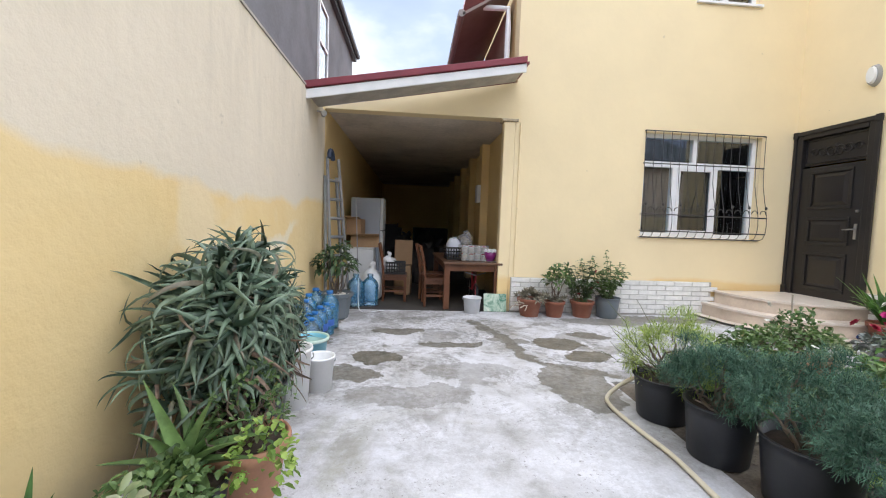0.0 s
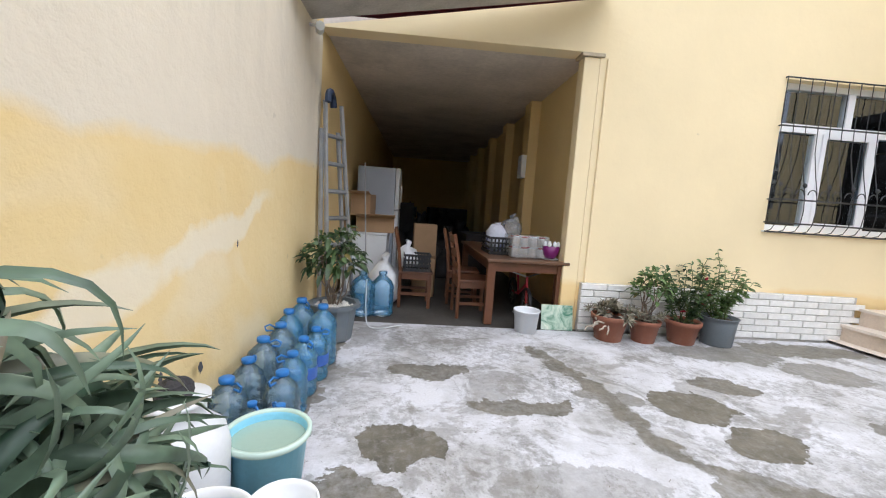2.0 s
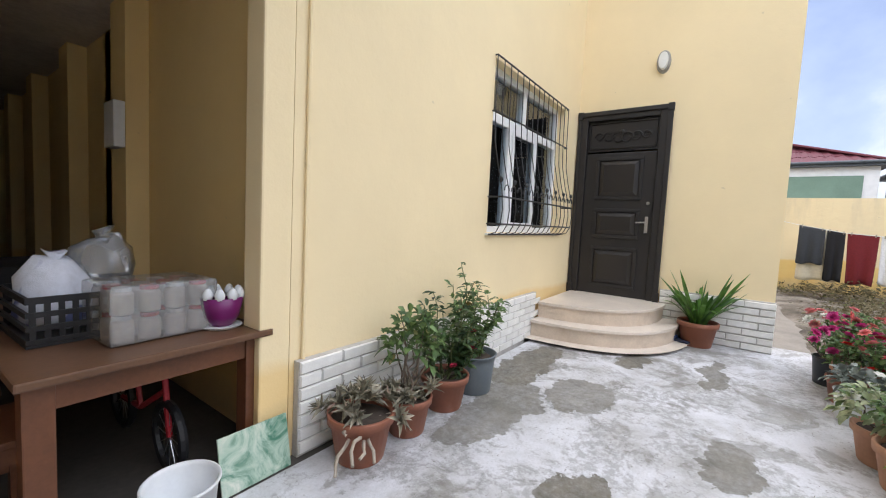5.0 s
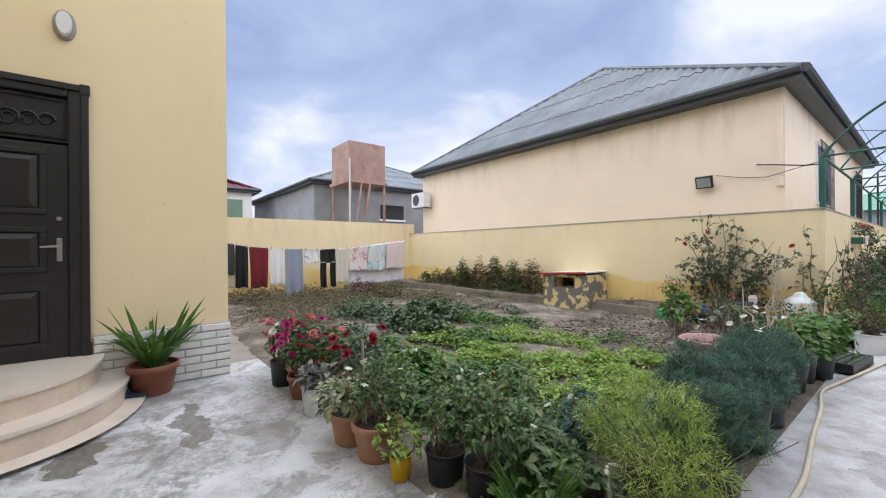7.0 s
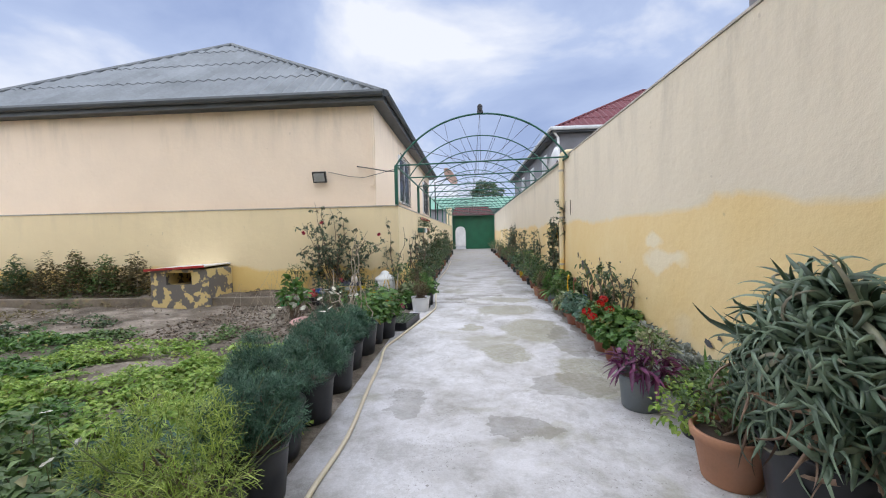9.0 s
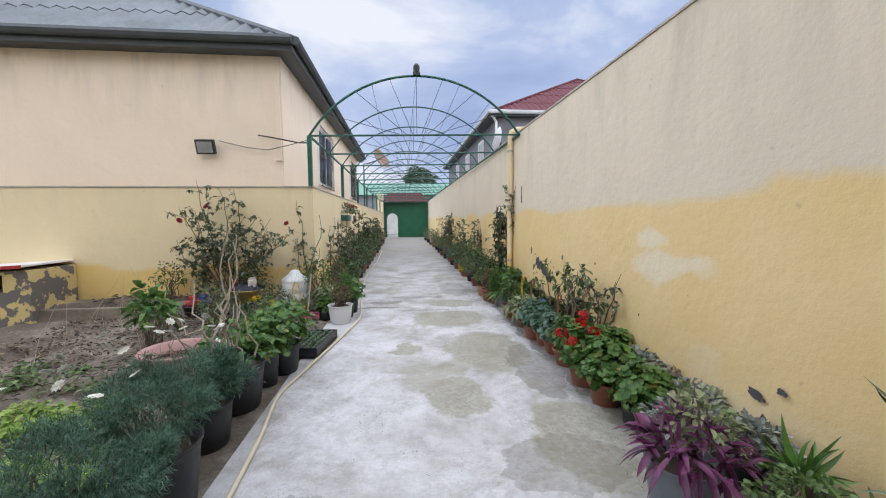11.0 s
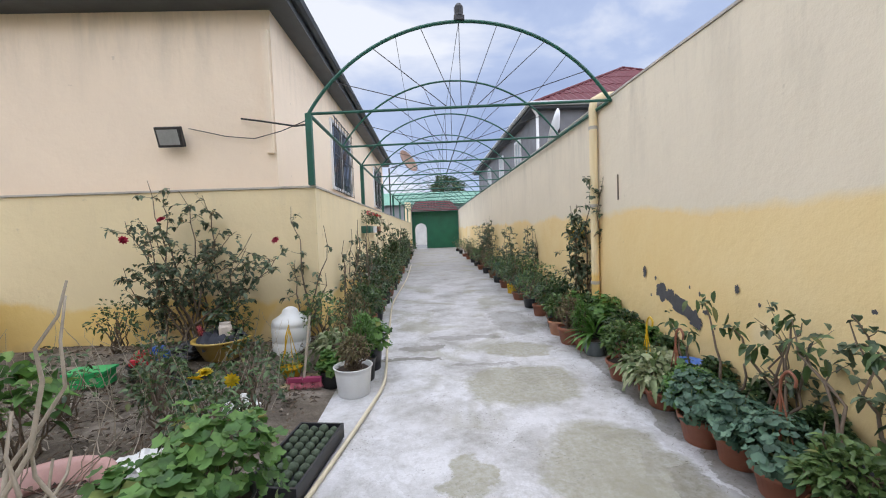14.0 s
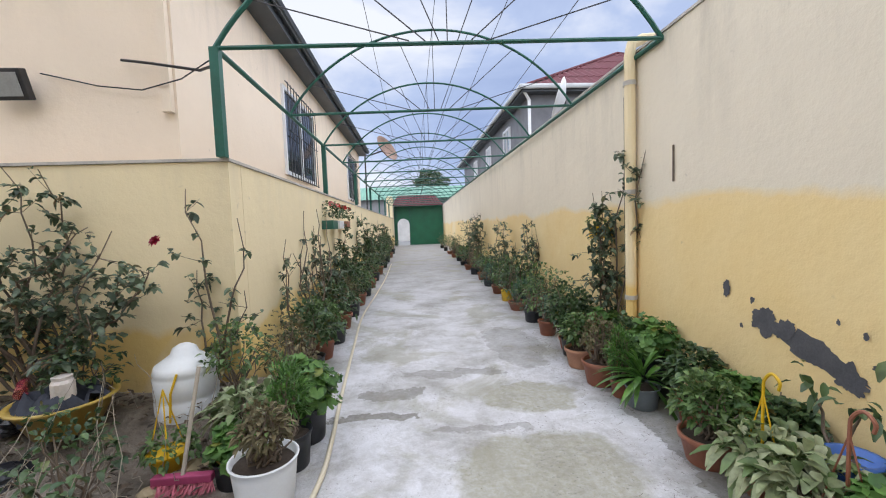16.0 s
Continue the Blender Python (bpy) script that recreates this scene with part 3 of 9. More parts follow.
w1 = upvc_window("window_1", *WIN, HY + 0.10, [(4.12, WIN[2] + .065, 2.40), (4.82, WIN[2] + .065, 2.40), (4.45, 2.49, WIN[3] - .065)], 2.445, "white plastic window behind a bowed black iron grille")
tr, fr = 2.445, 0.065
for a, b, c, d in ((WIN[0] + fr, 4.08, WIN[2] + fr, tr - .045), (4.16, 4.78, WIN[2] + fr, tr - .045), (4.86, WIN[1] - fr, WIN[2] + fr, tr - .045), (WIN[0] + fr, 4.41, tr + .045, WIN[3] - fr), (4.49, WIN[1] - fr, tr + .045, WIN[3] - fr)):
    bm = bumesh()
    box(bm, a - 0.01, b + 0.01, HY + 0.13, HY + 0.142, c - 0.01, d + 0.01)
    ob = part("pane", bm, M_GLASS, w1)
    ob.visible_shadow = False
bm = bumesh()
for a, b, c, d in ((4.16, 4.21, 1.335, 2.4), (4.73, 4.78, 1.335, 2.4), (4.21, 4.73, 1.335, 1.385), (4.21, 4.73, 2.35, 2.4)):
    box(bm, a, b, HY + 0.085, HY + 0.105, c, d)
part("sash", bm, M_PVC, w1, "white opening sash with insect screen")
bm = bumesh()
box(bm, WIN[0] - 0.03, WIN[1] + 0.03, HY - 0.03, HY + 0.1, WIN[2] - 0.025, WIN[2] - 0.003)
part("window_sill", bm, M_PVC, w1)
M_CURTAIN = mat("dark_curtain", (0.05, 0.06, 0.085), 0.9, 0.3, 3, 50, 0.1)
cur = thing("curtain", "dark pleated curtain hanging behind the window panes", "curtain")
bm = bumesh()
n = 220
vs = [[bm.verts.new((3.4 + 2.3 * i / n, HY + 0.36 + 0.035 * math.sin(i * 0.62) + 0.015 * math.sin(i * 0.19), z)) for i in range(n + 1)] for z in (1.1, 3.1)]
for i in range(n):
    bm.faces.new((vs[0][i], vs[0][i + 1], vs[1][i + 1], vs[1][i]))
part("drape", bm, M_CURTAIN, cur)
bm = bumesh()
tube(bm, [(3.35, HY + 0.36, 3.1), (5.75, HY + 0.36, 3.1)], 0.012, 8)
part("curtain_rod", bm, M_IRON, cur)

g = tagged(thing("window_grille", "black iron window grille bowed out at its foot", "window grille"), kind="structure")
gx0, gx1 = WIN[0] - 0.02, WIN[1] + 0.04
for i in range(15):
    x = gx0 + (gx1 - gx0) * i / 14
    pts = [(x, HY - 0.03, WIN[3] + 0.02), (x, HY - 0.035, 2.45), (x, HY - 0.05, 2.15), (x, HY - 0.10, 1.9), (x, HY - 0.15, 1.7), (x, HY - 0.17, 1.5), (x, HY - 0.155, 1.36), (x, HY - 0.11, 1.28), (x, HY - 0.02, 1.25)]
    bm = bumesh()
    tube(bm, pts, 0.005, 6)
    part("bar", bm, M_IRON, g)
    if i % 2 == 0:
        bm = bumesh()
        lathe(bm, [(0, -0.03), (0.016, -0.015), (0.02, 0), (0.016, 0.015), (0, 0.03)], 8, x, HY - 0.14, 1.78)
        part("knuckle", bm, M_IRON, g)
for z, d in ((WIN[3] + 0.015, 0.03), (2.43, 0.04), (1.62, 0.165), (1.36, 0.155), (1.255, 0.03)):
    bm = bumesh()
    pts = [(gx0, HY - 0.005, z), (gx0, HY - d, z), (gx1, HY - d, z), (gx1, HY - 0.005, z)]
    tube(bm, pts, 0.009, 6)
    part("rail", bm, M_IRON, g)
for i in range(14):
    x = gx0 + (gx1 - gx0) * (i + 0.5) / 14
    bm = bumesh()
    tube(bm, [(x + 0.05 * math.cos(a), HY - 0.168, 1.68 + 0.055 * math.sin(a)) for a in [math.pi * k / 8 for k in range(9)]], 0.006, 5)
    part("hoop", bm, M_IRON, g)

w2 = upvc_window("window_2", *UW, HY + 0.08, [(4.76, UW[2] + .065, UW[3] - .065)], None, "white plastic upper window of the house")
bm = bumesh()
box(bm, UW[0] + .06, UW[1] - .06, HY + 0.11, HY + 0.12, UW[2] + .06, UW[3] - .06)
part("pane", bm, M_GLASS, w2)
bm = bumesh()
box(bm, UW[0] - 0.04, UW[1] + 0.04, HY - 0.04, HY + 0.08, UW[2] - 0.04, UW[2] - 0.003)
part("window_sill", bm, M_PVC, w2)

# ---- entrance door ----
door = tagged(thing("door_1", "closed dark brown panelled steel entrance door with scrolled head", "door"), kind="structure")
y0, y1, z0, z1 = DOOR
bm = bumesh()
box(bm, DX - 0.045, DX + 0.12, y0, y0 + 0.12, z0, z1)
box(bm, DX - 0.045, DX + 0.12, y1 - 0.12, y1, z0, z1)
box(bm, DX - 0.045, DX + 0.12, y0 + 0.12, y1 - 0.12, z1 - 0.1, z1)
bevelled(bm, 0.014)
part("door_frame", bm, M_DOOR, door)
bm = bumesh()
box(bm, DX - 0.065, DX - 0.03, y0 - 0.03, y0 + 0.03, z0, z1 + 0.03)
box(bm, DX - 0.065, DX - 0.03, y1 - 0.03, y1 + 0.018, z0, z1 + 0.03)
box(bm, DX - 0.068, DX - 0.03, y0 + 0.032, y1 - 0.032, z1 - 0.03, z1 + 0.03)
for y in (y0, y1 - 0.01):
    box(bm, DX - 0.075, DX - 0.03, y - 0.04, y + 0.035, z1 - 0.06, z1 + 0.04)
    box(bm, DX - 0.075, DX - 0.03, y - 0.04, y + 0.035, z0, z0 + 0.14)
bevelled(bm, 0.008)
part("architrave", bm, M_DOOR, door)
bm = bumesh()
box(bm, DX - 0.012, DX + 0.06, y0 + 0.12, y1 - 0.12, z0 + 0.02, z0 + 2.03)
bevelled(bm, 0.01)
leaf = part("leaf", bm, M_DOOR, door)
bm = bumesh()
box(bm, DX + 0.02, DX + 0.06, y0 + 0.12, y1 - 0.12, z0 + 2.06, z1 - 0.1)
head = part("head_panel", bm, M_DOOR, door)
bm = bumesh()
tube(bm, [(DX + 0.012, y0 + 0.15, z0 + 2.10), (DX + 0.012, y1 - 0.15, z0 + 2.10), (DX + 0.012, y1 - 0.15, z1 - 0.13), (DX + 0.012, y0 + 0.15, z1 - 0.13), (DX + 0.012, y0 + 0.15, z0 + 2.10)], 0.012, 6)
part("bead", bm, M_DOORPANEL, head)
yc = (y0 + y1) / 2
zc = z0 + 2.26
for s in (-1, 1):
    for k in range(3):
        bm = bumesh()
        cy, r = yc + s * (0.06 + 0.125 * k), 0.085 - 0.012 * k
        tube(bm, [(DX + 0.008, cy + s * r * (1 - a / 15) * math.cos(a), zc - 0.02 + 0.01 * k + r * (1 - a / 15) * math.sin(a)) for a in [0.45 * q for q in range(24)]], 0.011, 6, 0.005)
        part("scroll", bm, M_DOORPANEL, head)
bm = bumesh()
lathe(bm, [(0, 0.03), (0.03, 0.02), (0.04, 0)], 12)
bmesh.ops.rotate(bm, verts=bm.verts, cent=(0, 0, 0), matrix=Matrix.Rotation(-math.pi / 2, 3, "Y"))
bmesh.ops.translate(bm, verts=bm.verts, vec=(DX + 0.02, yc, zc + 0.06))
part("rosette", bm, M_DOORPANEL, head)
for a, b in ((z0 + 0.13, z0 + 0.71), (z0 + 0.83, z0 + 1.25), (z0 + 1.37, z0 + 1.97)):
    ya, yb = y0 + 0.27, y1 - 0.27
    bm = bumesh()
    for q in ((ya, yb, a, a + 0.05), (ya, yb, b - 0.05, b), (ya, ya + 0.05, a + 0.05, b - 0.05), (yb - 0.05, yb, a + 0.05, b - 0.05)):
        box(bm, DX - 0.034, DX - 0.01, *q)
    bevelled(bm, 0.01)
    part("moulding", bm, M_DOOR, leaf)
    bm = bumesh()
    vs = [bm.verts.new(p) for p in ((DX - 0.012, ya + .05, a + .05), (DX - 0.012, yb - .05, a + .05), (DX - 0.012, yb - .05, b - .05), (DX - 0.012, ya + .05, b - .05), (DX - 0.036, ya + .11, a + .11), (DX - 0.036, yb - .11, a + .11), (DX - 0.036, yb - .11, b - .11), (DX - 0.036, ya + .11, b - .11))]
    for f in ((4, 5, 6, 7), (0, 1, 5, 4), (1, 2, 6, 5), (2, 3, 7, 6), (3, 0, 4, 7)):
        bm.faces.new([vs[i] for i in f])
    part("raised_panel", bm, M_DOORPANEL, leaf)
bm = bumesh()
box(bm, DX - 0.03, DX - 0.012, y0 + 0.165, y0 + 0.205, z0 + 0.93, z0 + 1.15)
bevelled(bm, 0.006)
tube(bm, [(DX - 0.03, y0 + 0.185, z0 + 1.07), (DX - 0.075, y0 + 0.185, z0 + 1.07), (DX - 0.08, y0 + 0.24, z0 + 1.07), (DX - 0.075, y0 + 0.31, z0 + 1.065)], 0.010, 8)
part("door_handle", bm, M_CHROME, leaf, "metal lever handle on a long plate")
bm = bumesh()
lathe(bm, [(0, 0.02), (0.018, 0.02), (0.022, 0)], 12)
bmesh.ops.rotate(bm, verts=bm.verts, cent=(0, 0, 0), matrix=Matrix.Rotation(-math.pi / 2, 3, "Y"))
bmesh.ops.translate(bm, verts=bm.verts, vec=(DX - 0.012, y0 + 0.185, z0 + 1.33))
part("lock_cylinder", bm, M_CHROME, leaf)

# wall lamp above the door
lamp = thing("wall_lamp", "oval white bulkhead lamp with grey rim on the house wall", "wall lamp")


def oval(bm, cy, cz, ry, rz, x0, x1, seg=24):
    a = [bm.verts.new((x0, cy + ry * math.cos(t), cz + rz * math.sin(t))) for t in [2 * math.pi * i / seg for i in range(seg)]]
    b = [bm.verts.new((x1, cy + 0.86 * ry * math.cos(t), cz + 0.86 * rz * math.sin(t))) for t in [2 * math.pi * i / seg for i in range(seg)]]
    for i in range(seg):
        j = (i + 1) % seg
        bm.faces.new((a[i], a[j], b[j], b[i]))
    bm.faces.new(b)


bm = bumesh()
oval(bm, 5.17, 3.58, 0.085, 0.15, DX, DX - 0.05)
part("rim", bm, mat("grey_lamp_rim", (0.33, 0.32, 0.30), 0.5, 0.15), lamp)
bm = bumesh()
oval(bm, 5.17, 3.58, 0.06, 0.12, DX - 0.045, DX - 0.085)
part("diffuser", bm, mat("frosted_glass_white", (0.75, 0.75, 0.72), 0.35, 0.05), lamp)

# ---- steps ----
steps = tagged(thing("entrance_steps", "two rounded beige stone steps to the entrance door", "steps"), kind="structure")


def rounded(a, b, e=2.6, k=26):
    return [(DX - a * math.cos(t) ** (2 / e), HY - 0.065 - b * math.sin(t) ** (2 / e)) for t in [max(1e-6, min(math.pi / 2 - 1e-6, math.pi / 2 * i / k)) for i in range(k + 1)]]


def slab_of(bm, a, b, z0, z1):
    out = rounded(a, b) + [(DX - 0.003, HY - 0.062)]
    lo, hi = [bm.verts.new((x, y, z0)) for x, y in out], [bm.verts.new((x, y, z1)) for x, y in out]
    bm.faces.new(lo[::-1])
    bm.faces.new(hi)
    for i in range(len(out)):
        j = (i + 1) % len(out)
        bm.faces.new((lo[i], lo[j], hi[j], hi[i]))


for a, b, z0s, z1s in ((1.64, 1.59, -0.02, 0.035), (1.50, 1.46, 0.0, 0.20), (1.30, 1.26, 0.2, 0.395)):
    if z0s >= 0:
        bm = bumesh()
        slab_of(bm, a - 0.025, b - 0.025, z0s, z1s)
        part("riser", bm, M_STEP, steps, "beige stone riser")
    bm = bumesh()
    slab_of(bm, a, b, z1s, z1s + (0.03 if z0s >= 0 else 0.004))
    part("tread", bm, M_STEPTOP, steps, "polished beige stone tread")

# ---- pergola over the alley ----
perg = tagged(thing("pergola", "arched green steel pergola frame with thin wires", "pergola"), kind="structure")
PZ, PX0, PX1 = 2.885, WX + 0.02, 2.06


def rail_z(x):
    """The frame sits lower on the alley wall than on the west wall."""
    return PZ + 0.035 - 0.07 * (x - PX0) / (PX1 - PX0)


def arch_pts(y, k=28):
    c, half, rise = (PX0 + PX1) / 2, (PX1 - PX0) / 2, 0.97
    rad = (half * half + rise * rise) / (2 * rise)
    a = math.asin(half / rad)
    return [(c + rad * math.sin(t), y, PZ + rise - rad + rad * math.cos(t) - 0.035 * math.sin(t) / math.sin(a)) for t in [a - 2 * a * i / k for i in range(k + 1)]]


AY = [-4.0 - 1.82 * i for i in range(14)]
for x in (PX0, PX1):
    bm = bumesh()
    tube(bm, [(x, AY[0], rail_z(x)), (x, AY[-1], rail_z(x))], 0.022, 8)
    part("side_rail", bm, M_GREEN, perg)
for i, y in enumerate(AY):
    bm = bumesh()
    tube(bm, arch_pts(y), 0.015 if i else 0.02, 7)
    part("arch", bm, M_GREEN, perg)
    bm = bumesh()
    tube(bm, [(PX0, y, rail_z(PX0)), (PX1, y, rail_z(PX1))], 0.017, 7)
    part("tie_beam", bm, M_GREEN, perg)
    c = (PX0 + PX1) / 2
    for k, (t, f) in enumerate(((0.35, -.55), (0.8, -.32), (1.2, -.12), (1.57, 0), (1.95, .14), (2.35, .32), (2.8, .55))):
        bm = bumesh()
        p = arch_pts(y)[max(1, min(27, round(28 * t / math.pi)))]
        tube(bm, [p, (c - f * 0.55, y + random.uniform(-.02, .02), PZ + 0.01)], 0.0055, 4, cap=False)
        part("stay", bm, M_IRON, perg)
    if i % 2 == 0:
        bm = bumesh()
        box(bm, PX1 - 0.033, PX1 + 0.033, y - 0.033, y + 0.033, 2.037, rail_z(PX1))
        part("post", bm, M_GREEN, perg)
for k in range(5):
    t = 0.5 + 0.53 * k
    p = [arch_pts(y)[round(28 * t / math.pi)] for y in AY]
    bm = bumesh()
    tube(bm, p, 0.004, 4, cap=False)
    part("wire", bm, M_IRON, perg)
bm = bumesh()
box(bm, 0.23, 0.35, -4.04, -3.96, 3.86, 3.91)
lathe(bm, [(0, 0), (0.05, 0), (0.055, 0.1), (0.03, 0.14), (0, 0.14)], 10, 0.29, -4.0, 3.908)
part("finial_lamp", bm, M_IRON, perg, "small black floodlight on the first arch")

# ---- gate ----
gate = tagged(thing("gate", "green sheet steel gate with an arched wicket", "gate"), kind="structure")
GX0, GX1 = WX - 0.22, 2.0
bm = bumesh()
wx0, wx1 = 0.85, 1.75
box(bm, GX0, wx0, GY, GY + 0.08, 0, 2.95)
box(bm, wx1, GX1, GY, GY + 0.08, 0, 2.95)
cxw, rw, zs = (wx0 + wx1) / 2, (wx1 - wx0) / 2, 1.55
k = 14
arc = [(cxw + rw * math.cos(math.pi * i / k), zs + rw * math.sin(math.pi * i / k)) for i in range(k + 1)]
for (xa, za), (xb, zb) in zip(arc, arc[1:]):
    v = [bm.verts.new((x, y, z)) for y in (GY, GY + 0.08) for x, z in ((xa, za), (xb, zb), (xb, 2.95), (xa, 2.95))]
    for f in ((0, 1, 2, 3), (7, 6, 5, 4), (0, 4, 5, 1), (2, 6, 7, 3)):
        bm.faces.new([v[i] for i in f])
part("gate_panel", bm, M_GATE, gate)
for x in (GX0 + 0.03, wx0 - 0.05, wx1 + 0.05, GX1 - 0.03):
    bm = bumesh()
    box(bm, x - 0.03, x + 0.03, GY + 0.083, GY + 0.12, 0, 2.9)
    part("gate_stile", bm, M_GREEN, gate)
bm = bumesh()
v = [bm.verts.new(p) for p in ((WX - .2, GY + 0.9, 2.98), (CX, GY + 0.9, 2.98), (CX - 0.35, GY - 0.1, 3.75), (WX + 0.35, GY - 0.1, 3.75), (WX - .2, GY + 0.9, 2.93), (CX, GY + 0.9, 2.93), (CX - 0.35, GY - 0.1, 3.68), (WX + 0.35, GY - 0.1, 3.68))]
for f in ((0, 1, 2, 3), (7, 6, 5, 4), (0, 4, 5, 1), (1, 5, 6, 2), (2, 6, 7, 3), (3, 7, 4, 0)):
    bm.faces.new([v[i] for i in f])
part("canopy", bm, M_REDTILE, gate, "small maroon tiled canopy")
bm = bumesh()
for i in range(14):
    x = WX + 0.1 + i * 0.25
    tube(bm, [(x, GY + 0.91, 2.99), (x + (0.29 - x) * 0.2, GY - 0.1, 3.76)], 0.03, 5)
part("tile_ribs", bm, M_REDTILE, gate)
bm = bumesh()
box(bm, CX - 0.02, CX + 0.4, GY - 0.1, GY + 1.5, -0.1, 3.6)
setting("wall_gate_pier", bm, M_LOW, "cream rendered pier beside the gate", "pier")
bm = bumesh()
box(bm, -15, 15, GY - 9.3, GY - 9.0, -0.1, 2.6)
setting("wall_street", bm, mat("street_wall_pale", (0.62, 0.60, 0.57), 0.9, 0.2, 1, 20, 0.2), "pale wall across the street beyond the gate")
bm = bumesh()
box(bm, -15, 15, GY - 9.0, GY - 0.5, -0.2, -0.045)
setting("road_street", bm, mat("street_asphalt", (0.20, 0.20, 0.20), 0.9, 0.25, 1, 30, 0.2), "grey street beyond the gate", "road")


# ---- neighbouring houses ----
def hip_house(name, x0, x1, y0, y1, zw, over, peaks, wall, roofm, label, ribs=0.0):
    h = thing(name, label, "house")
    bm = bumesh()
    box(bm, x0, x1, y0, y1, -0.2, zw)
    part("wall", bm, wall, h)
    e = [Vector(p) for p in ((x0 - over, y0 - over, zw), (x1 + over, y0 - over, zw), (x1 + over, y1 + over, zw), (x0 - over, y1 + over, zw))]
    r = [Vector(p) for p in peaks]
    faces = ((e[0], e[1], r[0]), (e[2], e[3], r[1]), (e[1], e[2], r[1], r[0]), (e[3], e[0], r[0], r[1])) if abs(r[0].y - r[1].y) > abs(r[0].x - r[1].x) else ((e[3], e[0], r[0]), (e[1], e[2], r[1]), (e[0], e[1], r[1], r[0]), (e[2], e[3], r[0], r[1]))
    for f in faces:
        bm = bumesh()
        n = (f[1] - f[0]).cross(f[-1] - f[0]).normalized()
        if n.z < 0:
            n = -n
        along, up = (f[1] - f[0]).normalized(), None
        up = n.cross(along)
        w = (f[1] - f[0]).length
        top = [p for p in f[2:]]
        hgt = max((p - f[0]).dot(up) for p in top)
        if ribs:
            ta = [(p - f[0]).dot(along) for p in top]
            k = int(w / ribs) * 2
            rows = [min(hgt, 1.45 * c) for c in range(int(hgt / 1.45) + 2)]
            prev = None
            for i in range(k + 1):
                s = w * i / k
                lim = hgt
                if s < min(ta):
                    lim = hgt * s / min(ta)
                if s > max(ta):
                    lim = hgt * (w - s) / max(1e-6, w - max(ta))
                wv = 0.028 * (1 if i % 2 else -1)
                col = []
                for lo, hi in zip(rows, rows[1:]):
                    for h_, lift in ((lo, 0.02), (hi, 0.0)):
                        col.append(bm.verts.new(f[0] + along * s + up * max(min(h_, lim), 0.004) + n * (wv + 0.03 + lift)))
                if prev:
                    for c in range(0, len(col), 2):
                        bm.faces.new((prev[c], col[c], col[c + 1], prev[c + 1]))
                        if c + 2 < len(col):
                            bm.faces.new((prev[c + 1], col[c + 1], col[c + 2], prev[c + 2]))
                prev = col
        else:
            bm.faces.new([bm.verts.new(p + n * 0.03) for p in f])
        part("roof_slope", bm, roofm, h)
    if ribs:
        hips = [(p, min(r, key=lambda q: (q - p).length)) for p in e] + ([(r[0], r[1])] if (r[0] - r[1]).length > .1 else [])
        for a, b in hips:
            bm = bumesh()
            tube(bm, [a + Vector((0, 0, .06)), b + Vector((0, 0, .06))], .055, 6)
            part("ridge_cap", bm, roofm, h)
    bm = bumesh()
    box(bm, x0 - over, x1 + over, y0 - over, y1 + over, zw - 0.14, zw - 0.003)
    part("soffit", bm, M_GUTTER, h)
    for a, b in zip(e, e[1:] + e[:1]):
        bm = bumesh()
        d = (b - a).normalized()
        nn = Vector((d.y, -d.x, 0))
        tube(bm, [a + nn * 0.05 + Vector((0, 0, 0.02)), b + nn * 0.05 + Vector((0, 0, 0.02))], 0.075, 8)
        part("gutter", bm, M_GUTTER, h)
    return h


nb = hip_house("neighbour_house", 2.6, 13.6, -16.5, LY - 0.4, 4.40, 0.28, [(8.1, -12.5, 7.6), (8.1, -8.3, 7.6)], M_NEIGH, M_SLATE, "single storey peach house with grey corrugated hip roof", 0.26)


def wall_window_x(parent, x, y0, y1, z0, z1, side, barred=True):
    w = new("window")
    w.parent = parent
    bm = bumesh()
    for q in ((y0, y1, z0, z0 + .06), (y0, y1, z1 - .06, z1), (y0, y0 + .06, z0 + .06, z1 - .06), (y1 - .06, y1, z0 + .06, z1 - .06), ((y0 + y1) / 2 - .03, (y0 + y1) / 2 + .03, z0 + .06, z1 - .06)):
        box(bm, min(x, x + side * 0.04), max(x, x + side * 0.04), *q)
    part("window_frame", bm, M_PVC, w)
    bm = bumesh()
    box(bm, min(x, x + side * 0.012), max(x, x + side * 0.012), y0 + .05, y1 - .05, z0 + .05, z1 - .05)
    part("pane", bm, mat("dark_far_glass", (0.03, 0.035, 0.04), 0.06, 0.1, relief=0), w)
    if barred:
        bm = bumesh()
        for i in range(12):
            y = y0 + (y1 - y0) * (i + 0.5) / 12
            tube(bm, [(x + side * 0.09, y, z0 - 0.05), (x + side * 0.09, y, z1 + 0.05)], 0.008, 4)
        for z in (z0 - 0.03, (z0 + z1) / 2, z1 + 0.03):
            tube(bm, [(x + side * 0.085, y0 - 0.03, z), (x + side * 0.085, y1 + 0.03, z)], 0.009, 4)
        part("grille", bm, M_IRON, w)
    return w


wall_window_x(nb, 2.6, -9.2, -7.3, 2.35, 3.75, -1)
wall_window_x(nb, 2.6, -15.2, -13.4, 2.35, 3.75, -1)

# ---- plants ----
RNG = np.random.default_rng(7)


